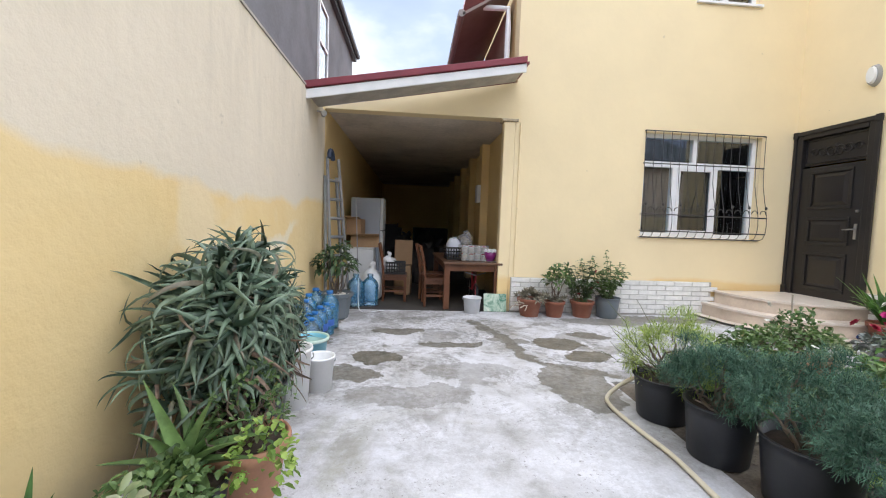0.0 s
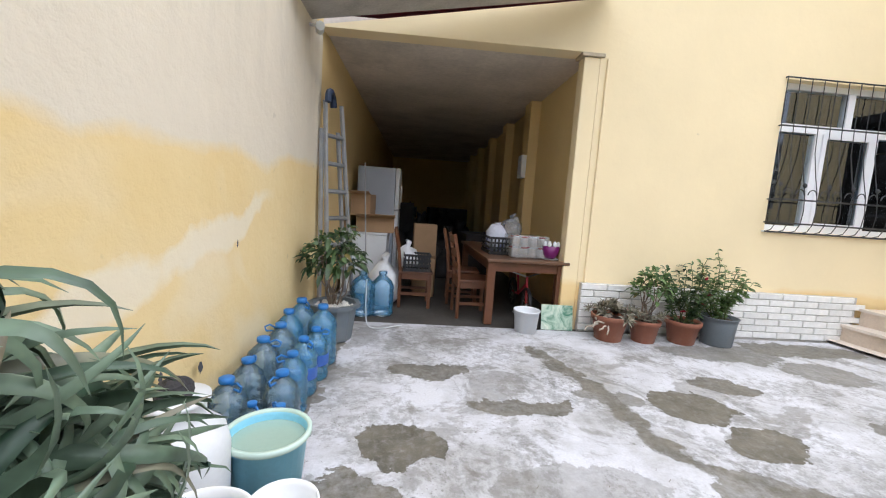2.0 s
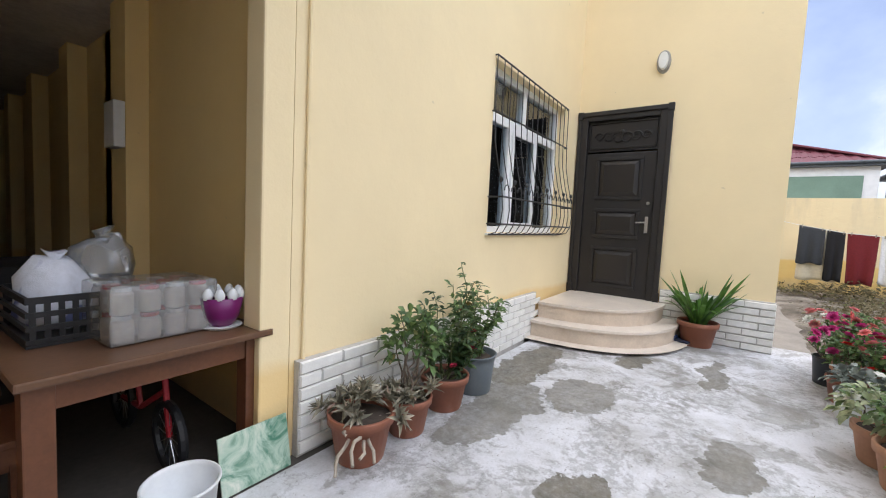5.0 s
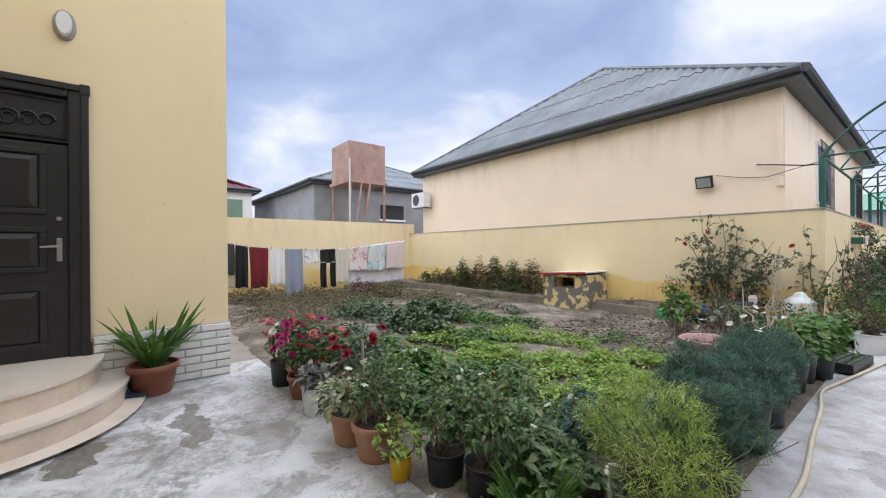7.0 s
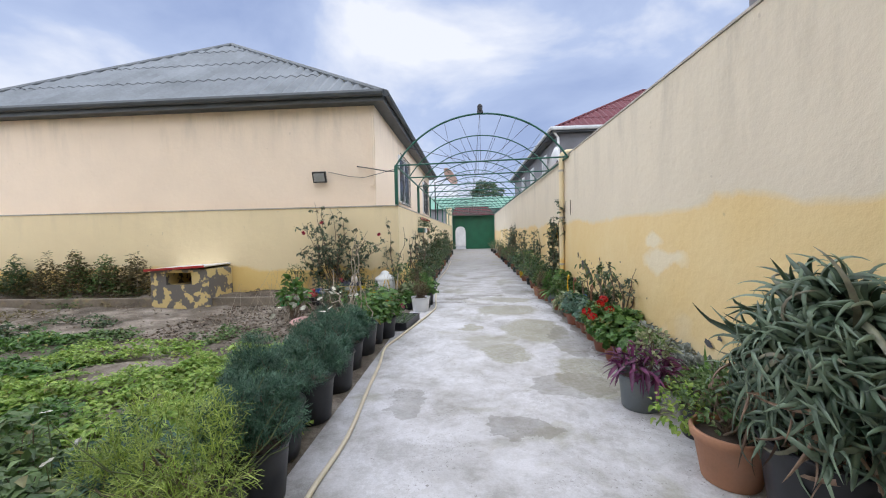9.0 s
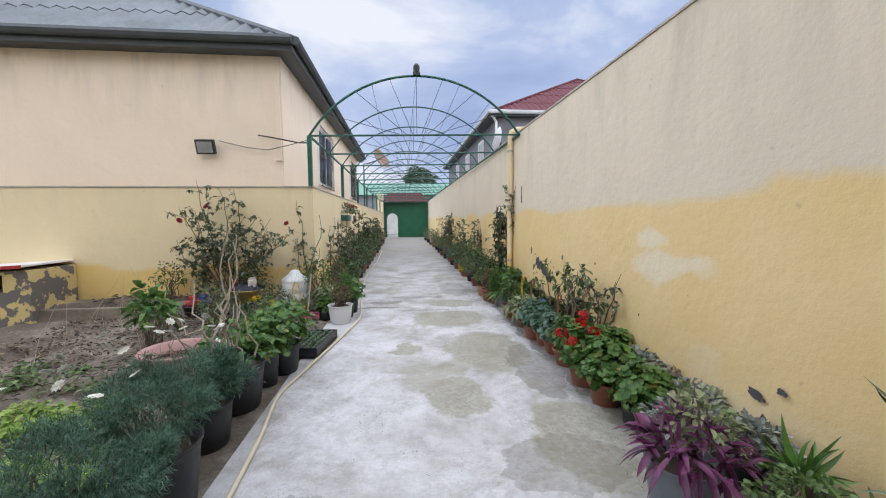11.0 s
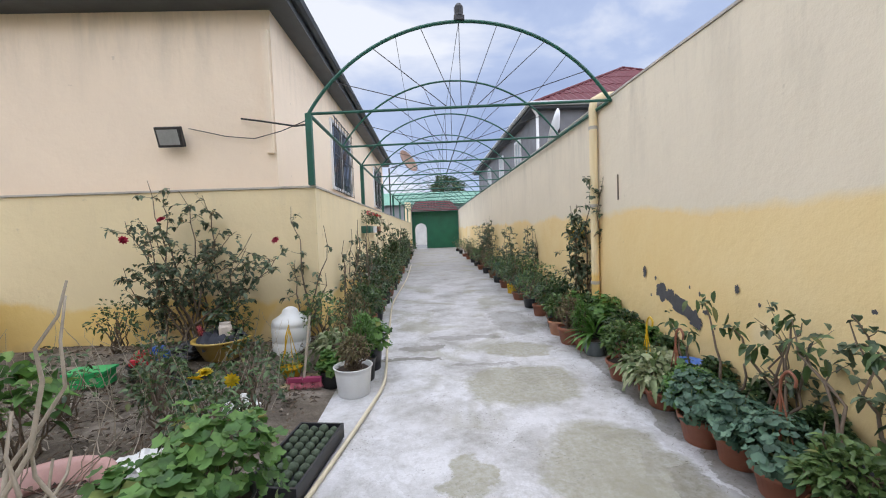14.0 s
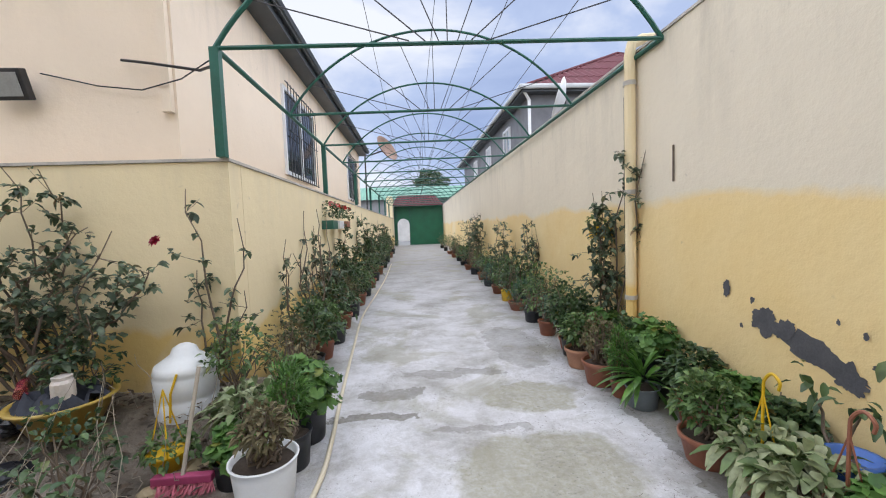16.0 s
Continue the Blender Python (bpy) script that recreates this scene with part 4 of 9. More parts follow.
def np_mesh(name, v, q):
    me = bpy.data.meshes.new(name)
    v, q = np.asarray(v, np.float32).reshape(-1, 3), np.asarray(q, np.int32).reshape(-1, 4)
    me.vertices.add(len(v))
    me.vertices.foreach_set("co", v.ravel())
    me.loops.add(q.size)
    me.loops.foreach_set("vertex_index", q.ravel())
    me.polygons.add(len(q))
    me.polygons.foreach_set("loop_start", np.arange(0, q.size, 4, dtype=np.int32))
    me.update(calc_edges=True)
    me.validate()
    return me


def unit(a):
    return a / np.maximum(1e-9, np.linalg.norm(a, axis=-1, keepdims=True))


def blades(P, D, L, W, droop=0.3, seg=3, fold=0.25, shape="leaf", up=None, curl=0.0):
    """Folded leaves: base points P, directions D, lengths L, widths W; each a strip with a midrib."""
    P, D = np.asarray(P, float), unit(np.asarray(D, float))
    n = len(P)
    L, W, droop = (np.broadcast_to(np.asarray(a, float), (n,)) for a in (L, W, droop))
    U = np.tile((0.0, 0.0, 1.0), (n, 1)) if up is None else unit(np.asarray(up, float))
    S = np.cross(D, U + 0.25 * RNG.normal(size=(n, 3)))
    S = unit(S)
    N = np.cross(S, D)
    s = np.linspace(0, 1, seg + 1)
    if shape == "leaf":
        prof = np.sin(np.pi * np.clip(s * 0.92 + 0.04, 0, 1)) ** 0.8
    elif shape == "strap":
        prof = np.minimum(1, (1 - s) * 3.0) ** 0.7 * (0.75 + 0.25 * np.sin(np.pi * s))
    elif shape == "aloe":
        prof = (1 - s) ** 0.8 + 0.02
    else:
        prof = np.minimum(1, s * 2.5 + 0.15) * np.sqrt(np.clip(1.02 - s ** 3, 0, 1))
    C = P[:, None] + D[:, None] * (s[None, :, None] * L[:, None, None])
    C = C + np.array((0, 0, -1.0)) * (droop[:, None] * L[:, None] * s[None] ** 2)[..., None]
    if curl:
        C = C + S[:, None] * (curl * RNG.normal(size=n)[:, None] * L[:, None] * s[None] ** 2.2)[..., None]
        C = C + U[:, None] * (0.5 * curl * RNG.normal(size=n)[:, None] * L[:, None] * s[None] ** 3)[..., None]
    half = (W[:, None] * prof[None] / 2)[..., None]
    fo = N[:, None] * half * fold * 2
    V = np.stack([C - S[:, None] * half + fo, C, C + S[:, None] * half + fo], axis=2)
    base = np.arange(n)[:, None] * (seg + 1) * 3
    q = []
    for k in range(seg):
        for j in range(2):
            a = k * 3 + j
            q.append(np.stack([base[:, 0] + a, base[:, 0] + a + 1, base[:, 0] + a + 4, base[:, 0] + a + 3], axis=1))
    return V.reshape(-1, 3), np.concatenate(q)


def gather(parts_):
    vs, qs, o = [], [], 0
    for v, q in parts_:
        vs.append(v)
        qs.append(q + o)
        o += len(v)
    return np.concatenate(vs), np.concatenate(qs)


def stems(paths, r0, r1, sides=5):
    out = []
    for p in paths:
        p = np.asarray(p, float)
        k = len(p)
        d = unit(np.gradient(p, axis=0))
        ref = np.array((0.3, 0.9, 0.2))
        a = unit(np.cross(d, ref))
        b = np.cross(d, a)
        r = np.linspace(r0, r1, k)[:, None, None]
        t = np.linspace(0, 2 * np.pi, sides, endpoint=False)
        ring = p[:, None] + r * (a[:, None] * np.cos(t)[None, :, None] + b[:, None] * np.sin(t)[None, :, None])
        q = [[i * sides + j, i * sides + (j + 1) % sides, (i + 1) * sides + (j + 1) % sides, (i + 1) * sides + j] for i in range(k - 1) for j in range(sides)]
        out.append((ring.reshape(-1, 3), np.array(q)))
    return gather(out)


def twig(a, b, k=6, wob=0.05):
    a, b = np.asarray(a, float), np.asarray(b, float)
    s = np.linspace(0, 1, k)[:, None]
    w = np.cumsum(RNG.normal(size=(k, 3)) * wob / math.sqrt(k), axis=0) * (s > 0)
    return a + (b - a) * s + w * (1 - s * 0.3)


def leaf_mat(name, dark, light, rough=0.5, trans=0.25, dry=None):
    m, n, l, b = nodes_of(name)
    g = n.new("ShaderNodeNewGeometry")
    src = n.new("ShaderNodeTexCoord").outputs["Object"]
    stops = [(0.0, dark), (0.75, light)] + ([(0.93, light), (1.0, dry)] if dry else [(1.0, tuple(c * 1.15 for c in light))])
    c = ramp(n, l, g.outputs["Random Per Island"], stops)
    k = noise_node(n, l, src, 14, 3)
    c = blend(n, l, 0.7, c, ramp(n, l, k, [(0.34, grey(0.3)), (0.62, grey(1.0))]), "MULTIPLY")
    l.new(c, b.inputs["Base Color"])
    b.inputs["Roughness"].default_value = rough
    t = n.new("ShaderNodeBsdfTranslucent")
    l.new(c, t.inputs["Color"])
    mx = n.new("ShaderNodeMixShader")
    mx.inputs[0].default_value = trans
    l.new(b.outputs[0], mx.inputs[1])
    l.new(t.outputs[0], mx.inputs[2])
    l.new(mx.outputs[0], n["Material Output"].inputs["Surface"])
    return m


L_ALOE = leaf_mat("aloe_leaf", (0.03, 0.07, 0.042), (0.20, 0.285, 0.195), 0.42, 0.06, (0.24, 0.17, 0.12))
L_AGAVE = leaf_mat("agave_leaf", (0.10, 0.19, 0.06), (0.20, 0.32, 0.11), 0.42, 0.1)
L_BLUE = leaf_mat("feathery_blue_leaf", (0.028, 0.085, 0.055), (0.10, 0.215, 0.14), 0.6, 0.25)
L_FERN = leaf_mat("asparagus_fern_leaf", (0.20, 0.33, 0.05), (0.48, 0.60, 0.15), 0.55, 0.45)
L_GER = leaf_mat("geranium_leaf", (0.05, 0.14, 0.03), (0.16, 0.32, 0.075), 0.55, 0.3, (0.32, 0.27, 0.06))
L_BGER = leaf_mat("blue_geranium_leaf", (0.045, 0.115, 0.08), (0.15, 0.27, 0.185), 0.55, 0.25)
L_DARK = leaf_mat("dark_shrub_leaf", (0.026, 0.065, 0.026), (0.11, 0.185, 0.07), 0.42, 0.2, (0.2, 0.16, 0.05))
L_ROSE = leaf_mat("rose_leaf", (0.055, 0.088, 0.055), (0.17, 0.23, 0.14), 0.45, 0.2, (0.26, 0.17, 0.09))
L_MID = leaf_mat("mixed_green_leaf", (0.06, 0.13, 0.038), (0.185, 0.29, 0.10), 0.5, 0.3, (0.26, 0.22, 0.08))
L_LIME = leaf_mat("lime_weed_leaf", (0.17, 0.33, 0.05), (0.44, 0.60, 0.15), 0.6, 0.4, (0.40, 0.42, 0.12))
L_STRAP = leaf_mat("strap_leaf", (0.045, 0.13, 0.025), (0.13, 0.28, 0.055), 0.4, 0.2)
L_SUCC = leaf_mat("pale_succulent_leaf", (0.22, 0.21, 0.15), (0.40, 0.36, 0.27), 0.6, 0.1, (0.42, 0.28, 0.23))
L_GREYG = leaf_mat("silver_leaf", (0.20, 0.23, 0.21), (0.38, 0.42, 0.38), 0.7, 0.15)
L_PURPLE = leaf_mat("purple_leaf", (0.085, 0.014, 0.06), (0.22, 0.05, 0.16), 0.45, 0.2)
L_VARIEG = leaf_mat("variegated_leaf", (0.10, 0.19, 0.05), (0.46, 0.50, 0.30), 0.5, 0.3)
L_DRY = leaf_mat("dry_weed_leaf", (0.10, 0.085, 0.04), (0.26, 0.22, 0.12), 0.8, 0.3, (0.14, 0.2, 0.06))
F_RED = leaf_mat("red_petal", (0.45, 0.010, 0.012), (0.75, 0.03, 0.025), 0.5, 0.3)
F_PINK = leaf_mat("coral_pink_petal", (0.78, 0.16, 0.18), (0.88, 0.34, 0.32), 0.5, 0.3)
F_MAG = leaf_mat("magenta_petal", (0.45, 0.012, 0.15), (0.70, 0.05, 0.28), 0.5, 0.3)
F_DRED = leaf_mat("crimson_rose_petal", (0.30, 0.006, 0.03), (0.52, 0.02, 0.07), 0.5, 0.25)
F_WHITE = leaf_mat("white_petal", (0.72, 0.72, 0.62), (0.85, 0.85, 0.78), 0.5, 0.3)
F_YELLOW = leaf_mat("yellow_petal", (0.75, 0.50, 0.01), (0.85, 0.66, 0.02), 0.5, 0.3)
M_BARK = mat("woody_stem", (0.17, 0.13, 0.10), 0.9, 0.3, 9, 70, 0.4)
M_GSTEM = mat("green_stem", (0.12, 0.15, 0.06), 0.7, 0.3, 9, 70, 0.2)
M_PALESTEM = mat("pale_dry_stem", (0.38, 0.33, 0.27), 0.9, 0.2, 9, 70, 0.3)
M_SOIL = mat("potting_soil", (0.055, 0.040, 0.030), 0.95, 0.4, 12, 70, 0.8)
M_TERRA = mat("terracotta_plastic", (0.28, 0.105, 0.062), 0.55, 0.15, 4, 60, 0.06, dirt=(0.35, (0.30, 0.2, 0.15)))
M_TERRAL = mat("pale_terracotta", (0.45, 0.23, 0.14), 0.7, 0.15, 4, 60, 0.1, dirt=(0.4, (0.34, 0.22, 0.16)))
M_BLACKP = mat("black_plastic_pot", (0.018, 0.020, 0.026), 0.45, 0.25, 4, 60, 0.06, dirt=(0.3, (0.06, 0.055, 0.05)))
M_GREYP = mat("grey_plastic_pot", (0.14, 0.165, 0.185), 0.5, 0.12, 4, 60, 0.06, dirt=(0.3, (0.2, 0.19, 0.17)))
M_WHITEP = mat("white_plastic", (0.72, 0.74, 0.76), 0.42, 0.06, 4, 60, 0.03, dirt=(0.25, (0.5, 0.48, 0.44)))
M_YELP = mat("yellow_plastic", (0.68, 0.42, 0.012), 0.42, 0.1, 4, 60, 0.04)
POTM = {"terra": M_TERRA, "pale": M_TERRAL, "black": M_BLACKP, "grey": M_GREYP, "white": M_WHITEP, "yellow": M_YELP}
POTW = {"terra": "terracotta pot", "pale": "pale terracotta pot", "black": "black plastic pot", "grey": "grey plastic pot", "white": "white plastic bucket", "yellow": "small yellow plastic pot"}


def pot_parts(t, kind, r, h):
    bm = bumesh()
    b = r * (0.72 if kind in ("terra", "pale") else 0.8)
    prof = [(0, 0), (b, 0), (b + 0.006, 0.008), (r * 0.96, h * 0.80)]
    prof += [(r * 1.05, h * 0.81), (r * 1.07, h * 0.98), (r * 1.05, h), (r * 0.97, h), (r * 0.95, h * 0.86), (r * 0.9, h * 0.7), (0, h * 0.7)] if kind in ("terra", "pale") else [(r, h * 0.97), (r * 1.05, h * 0.975), (r * 1.05, h), (r * 0.97, h), (r * 0.93, h * 0.7), (0, h * 0.7)]
    lathe(bm, prof, 26)
    part("pot", bm, POTM[kind], t, POTW[kind], True)
    bm = bumesh()
    lathe(bm, [(r * 0.955, h * 0.84), (r * 0.7, h * 0.9), (r * 0.3, h * 0.88), (0, h * 0.92)], 16)
    for v in bm.verts:
        v.co.z += random.uniform(-.01, .01)
    part("soil", bm, M_SOIL, t, "", True)


def dome(n, c, rad, low=-0.35):
    d = unit(RNG.normal(size=(n * 3, 3)))
    d = d[d[:, 2] > low][:n]
    r = (0.55 + 0.45 * RNG.random((len(d), 1)) ** 0.5)
    lump = 1 + 0.22 * np.sin(d[:, :1] * 5 + c[0] * 7) * np.cos(d[:, 1:2] * 4 + c[1] * 5) + 0.12 * np.sin(d[:, 2:3] * 9)
    return np.asarray(c) + d * r * lump * np.asarray(rad), d


def leafy(t, c, rad, n, L, W, m, droop=0.3, shape="leaf", seg=3, low=-0.35, name="foliage", out=0.7, base=None, bark=None, nst=9):
    P, d = dome(n, c, rad, low)
    D = d * out + RNG.normal(size=d.shape) * 0.55 + np.array((0, 0, 0.25))
    k = len(P)
    v, q = blades(P, D, L * RNG.uniform(0.6, 1.25, k), W * RNG.uniform(0.7, 1.2, k), droop, seg, shape=shape)
    link_mesh(name, np_mesh(name, v, q), m, t, "", True)
    if base is not None:
        ends, _ = dome(nst, c, np.asarray(rad) * 0.8, -0.1)
        v, q = stems([twig(np.asarray(base) + RNG.normal(size=3) * (0.02, 0.02, 0), e, 7, 0.06) for e in ends], 0.009, 0.003)
        link_mesh("stem_growth", np_mesh("stem_growth", v, q), bark or M_BARK, t, "", True)


def scalloped(P, N, R):
    """Round lobed leaves, slightly cupped: centres P, normals N, radii R."""
    P, N, n = np.asarray(P, float), unit(np.asarray(N, float)), len(P)
    A = unit(np.cross(N, RNG.normal(size=(n, 3))))
    B = np.cross(N, A)
    th = np.linspace(0.35, 2 * np.pi - 0.35, 11)
    rr = np.array([.55, .95, .84, 1.02, .88, 1.06, .88, 1.02, .84, .95, .55])
    lift = np.array([.10, .22, .06, .24, .06, .26, .06, .24, .06, .22, .10])
    R = R[:, None, None]
    rim = P[:, None] + R * rr[None, :, None] * (A[:, None] * np.cos(th)[None, :, None] + B[:, None] * np.sin(th)[None, :, None]) + N[:, None] * R * lift[None, :, None]
    V = np.concatenate([P[:, None], rim], axis=1)
    b = np.arange(n) * 12
    q = np.concatenate([np.stack([b, b + 1 + i, b + 2 + i, b + 3 + i], 1) for i in range(0, 10, 2)])
    return V.reshape(-1, 3), q


def round_leafy(t, c, rad, n, r, m, base, nst=16, low=-.6, bark=None):
    P, d = dome(n, c, rad, low)
    k = len(P)
    v, q = scalloped(P, d * .75 + RNG.normal(size=d.shape) * .35 + np.array((0, 0, .75)), r * RNG.uniform(.55, 1.15, k))
    link_mesh("foliage", np_mesh("foliage", v, q), m, t, "", True)
    ends, _ = dome(nst, c, np.asarray(rad) * 0.85, -0.1)
    v, q = stems([twig(np.asarray(base) + RNG.normal(size=3) * (0.03, 0.03, 0), e, 6, 0.05) for e in ends], 0.007, 0.003)
    link_mesh("stem_growth", np_mesh("stem_growth", v, q), bark or M_GSTEM, t, "", True)


def clumped(n, c, rad, low, k=16):
    """Points gathered in tight tufts over a rounded crown."""
    cc, cd = dome(k, c, np.asarray(rad) * 0.86, low)
    cc = np.asarray(c) + (cc - np.asarray(c)) * RNG.uniform(0.85, 1.12, (len(cc), 1))
    j = RNG.integers(0, len(cc), n)
    d = unit(RNG.normal(size=(n, 3)) + cd[j] * 0.9)
    return cc[j] + d * np.asarray(rad) * 0.36 * (0.45 + 0.55 * RNG.random((n, 1)) ** 0.5), unit(d + cd[j] * 0.5)


def feathery(t, c, rad, n, m, base, L=0.09, low=-0.3):
    """Finely cut foliage: many thin leaflets along short sprays."""
    P, d = clumped(n, c, rad, low, 20)
    D = unit(d * 0.8 + RNG.normal(size=d.shape) * 0.5 + np.array((0, 0, 0.3)))
    PP, DD = [], []
    for s in (0.0, 0.3, 0.55, 0.8):
        for sg in (-1, 1):
            side = unit(np.cross(D, RNG.normal(size=D.shape)))
            PP.append(P + D * L * s)
            DD.append(D * 0.8 + side * sg * 0.75)
    PP, DD = np.concatenate(PP), np.concatenate(DD)
    v, q = blades(PP, DD, L * 0.5 * RNG.uniform(0.7, 1.3, len(PP)), L * 0.2, 0.15, 1, 0.1)
    link_mesh("foliage", np_mesh("foliage", v, q), m, t, "", True)
    ends, _ = dome(14, c, np.asarray(rad) * 0.75, -0.2)
    v, q = stems([twig(np.asarray(base) + RNG.normal(size=3) * (0.03, 0.03, 0), e, 7, 0.05) for e in ends], 0.011, 0.004)
    link_mesh("stem_growth", np_mesh("stem_growth", v, q), M_BARK, t, "", True)


def blooms(t, P, r, m, petals=7, layers=1, name="flower", normal=(0, 0, 1), label=""):
    out = []
    for p in P:
        ax = unit(np.asarray(normal, float) + RNG.normal(size=3) * 0.5)
        a = unit(np.cross(ax, (0.3, 0.5, 0.8)))
        b = np.cross(ax, a)
        for ly in range(layers):
            th = np.linspace(0, 2 * np.pi, petals, endpoint=False) + ly * 0.4
            rise = 0.15 + 0.55 * ly
            D = a * np.cos(th)[:, None] + b * np.sin(th)[:, None] + ax * rise
            out.append(blades(np.tile(p, (petals, 1)), D, r * (1 - 0.22 * ly), r * 0.75, 0.05, 2, 0.15, "petal", up=np.tile(ax, (petals, 1))))
        v, q = gather(out)
        out = []
        ob = link_mesh(name, np_mesh(name, v, q), m, t, label, True)


def cluster(t, P, r, m, k=14, name="flower_head", label=""):
    for c in P:
        out = []
        for p in c + unit(RNG.normal(size=(k, 3))) * r * (1, 1, 0.7):
            ax = unit(p - c)
            a = unit(np.cross(ax, (0.3, 0.5, 0.8)))
            b = np.cross(ax, a)
            th = np.linspace(0, 2 * np.pi, 5, endpoint=False)
            out.append(blades(np.tile(p, (5, 1)), a * np.cos(th)[:, None] + b * np.sin(th)[:, None] + ax * .2, r * .62, r * .46, .05, 2, .15, "petal", up=np.tile(ax, (5, 1))))
        v, q = gather(out)
        link_mesh(name, np_mesh(name, v, q), m, t, label, True)


def potted(name, label, x, y, kind, r, h, group="potted plants", z=0.0, cat="potted plant"):
    if group.startswith("flower pots"):
        r *= 0.88
    t = thing(name, label, cat, group, (x, y, z))
    pot_parts(t, kind, r, h)
    return t


# large aloe in its tub against the wall
def curly(P, D, L, W, phi, seg=9):
    """Long tapering leaves that bend in an arc, with a grooved face."""
    n = len(P)
    D = unit(D)
    B = RNG.normal(size=(n, 3)) * 0.75 + np.array((0, 0, -0.55))
    B = unit(B - D * (B * D).sum(1, keepdims=True))
    S = np.cross(D, B)
    s = np.linspace(0, 1, seg + 1)
    ang = phi[:, None] * s[None] ** 1.3
    T = D[:, None] * np.cos(ang)[..., None] + B[:, None] * np.sin(ang)[..., None]
    C = P[:, None] + np.cumsum(T, axis=1) * (L[:, None, None] / seg)
    N = np.cross(np.broadcast_to(S[:, None], T.shape), T)
    half = (W[:, None] * ((1 - s[None]) ** 0.75 + 0.02) / 2)[..., None]
    V = np.stack([C - S[:, None] * half + N * half * 0.7, C - N * half * 0.35, C + S[:, None] * half + N * half * 0.7], axis=2)
    base = np.arange(n) * (seg + 1) * 3
    q = [np.stack([base + a, base + a + 1, base + a + 4, base + a + 3], axis=1) for k in range(seg) for a in (k * 3, k * 3 + 1)]
    return V.reshape(-1, 3), np.concatenate(q)


def curly_rosette(c, ax, n, L, W):
    ax = unit(np.asarray(ax, float))
    a = unit(np.cross(ax, (0.31, 0.52, 0.79)))
    b = np.cross(ax, a)
    th = np.arange(n) * 2.4 + RNG.random() * 6
    op = np.linspace(0.25, 1.35, n)
    D = ax * np.cos(op)[:, None] + (a * np.cos(th)[:, None] + b * np.sin(th)[:, None]) * np.sin(op)[:, None]
    return curly(np.tile(c, (n, 1)) + D * 0.01, D, L * RNG.uniform(0.65, 1.15, n), W * RNG.uniform(0.8, 1.1, n), RNG.uniform(0.9, 3.3, n))


def rosette(c, ax, n, L, W, droop, spread=0.85, seg=6, curl=0.2):
    ax = unit(np.asarray(ax, float))
    a = unit(np.cross(ax, (0.31, 0.52, 0.79)))
    b = np.cross(ax, a)
    th = np.arange(n) * 2.4 + RNG.random() * 6
    op = np.linspace(0.2, 1.0, n) * spread
    D = ax * np.cos(op * 1.5)[:, None] + (a * np.cos(th)[:, None] + b * np.sin(th)[:, None]) * np.sin(op * 1.5)[:, None]
    return blades(np.tile(c, (n, 1)) + D * 0.01, D, L * RNG.uniform(0.7, 1.15, n), W, droop * RNG.uniform(0.1, 1.5, n), seg, 0.42, "aloe", up=np.tile(ax, (n, 1)) + RNG.normal(size=(n, 3)) * 0.2, curl=curl)


t = thing("aloe_bush", "huge tangled grey-green aloe in a dark tub by the wall", "potted plant", "potted plants", (-1.1, 2.36, 0))
pot_parts(t, "black", 0.29, 0.42)
out, st = [], []
cen = np.array((0.0, 0.0, 0.74))
for i in range(104):
    d = unit(RNG.normal(size=3))
    if d[2] < -0.55:
        d[2] *= -0.3
    p = cen + d * np.array((0.17, 0.28, 0.33)) * RNG.uniform(0.55, 1.05)
    p[0] = max(p[0], -0.31)
    ax = d + np.array((0.1, 0, 0.35))
    out.append(curly_rosette(p, ax, 12, 0.33, 0.041) if i % 3 else curly_rosette(p, ax, 10, 0.41, 0.046))
    if i % 3 == 0:
        st.append(twig((RNG.normal() * 0.08, RNG.normal() * 0.1, 0.35), p - unit(ax) * 0.02, 7, 0.08))
for i in range(22):
    p = np.array((RNG.uniform(-0.2, 0.25), RNG.uniform(-0.4, 0.32), RNG.uniform(0.42, 0.6)))
    out.append(curly_rosette(p, (p[0], p[1], 0.5), 10, 0.28, 0.036))
v, q = gather(out)
v[:, 0] = np.where(v[:, 0] > 0.28, 0.28 + (v[:, 0] - 0.28) * 0.4, np.maximum(v[:, 0], -0.375))
link_mesh("foliage", np_mesh("foliage", v, q), L_ALOE, t, "", True)
v, q = stems(st, 0.02, 0.013, 6)
link_mesh("stem_growth", np_mesh("stem_growth", v, q), M_PALESTEM, t, "", True)
n = 130
P = np.stack([RNG.uniform(-.25, .27, n), RNG.uniform(-.42, .34, n), RNG.uniform(.36, .72, n)], 1)
v, q = curly(P, np.stack([RNG.normal(size=n) * .7 + .3, RNG.normal(size=n) * .8, -RNG.uniform(.2, .9, n)], 1), RNG.uniform(.16, .36, n), RNG.uniform(.014, .032, n), RNG.uniform(.3, 1.5, n))
v[:, 0], v[:, 2] = np.clip(v[:, 0], -.375, .4), np.maximum(v[:, 2], .02)
link_mesh("dead_leaf_growth", np_mesh("dead_leaf_growth", v, q), leaf_mat("dead_aloe_leaf", (0.11, 0.075, 0.055), (0.36, 0.25, 0.18), 0.7, 0.15, (0.52, 0.27, 0.20)), t, "withered brown and pinkish leaves", True)

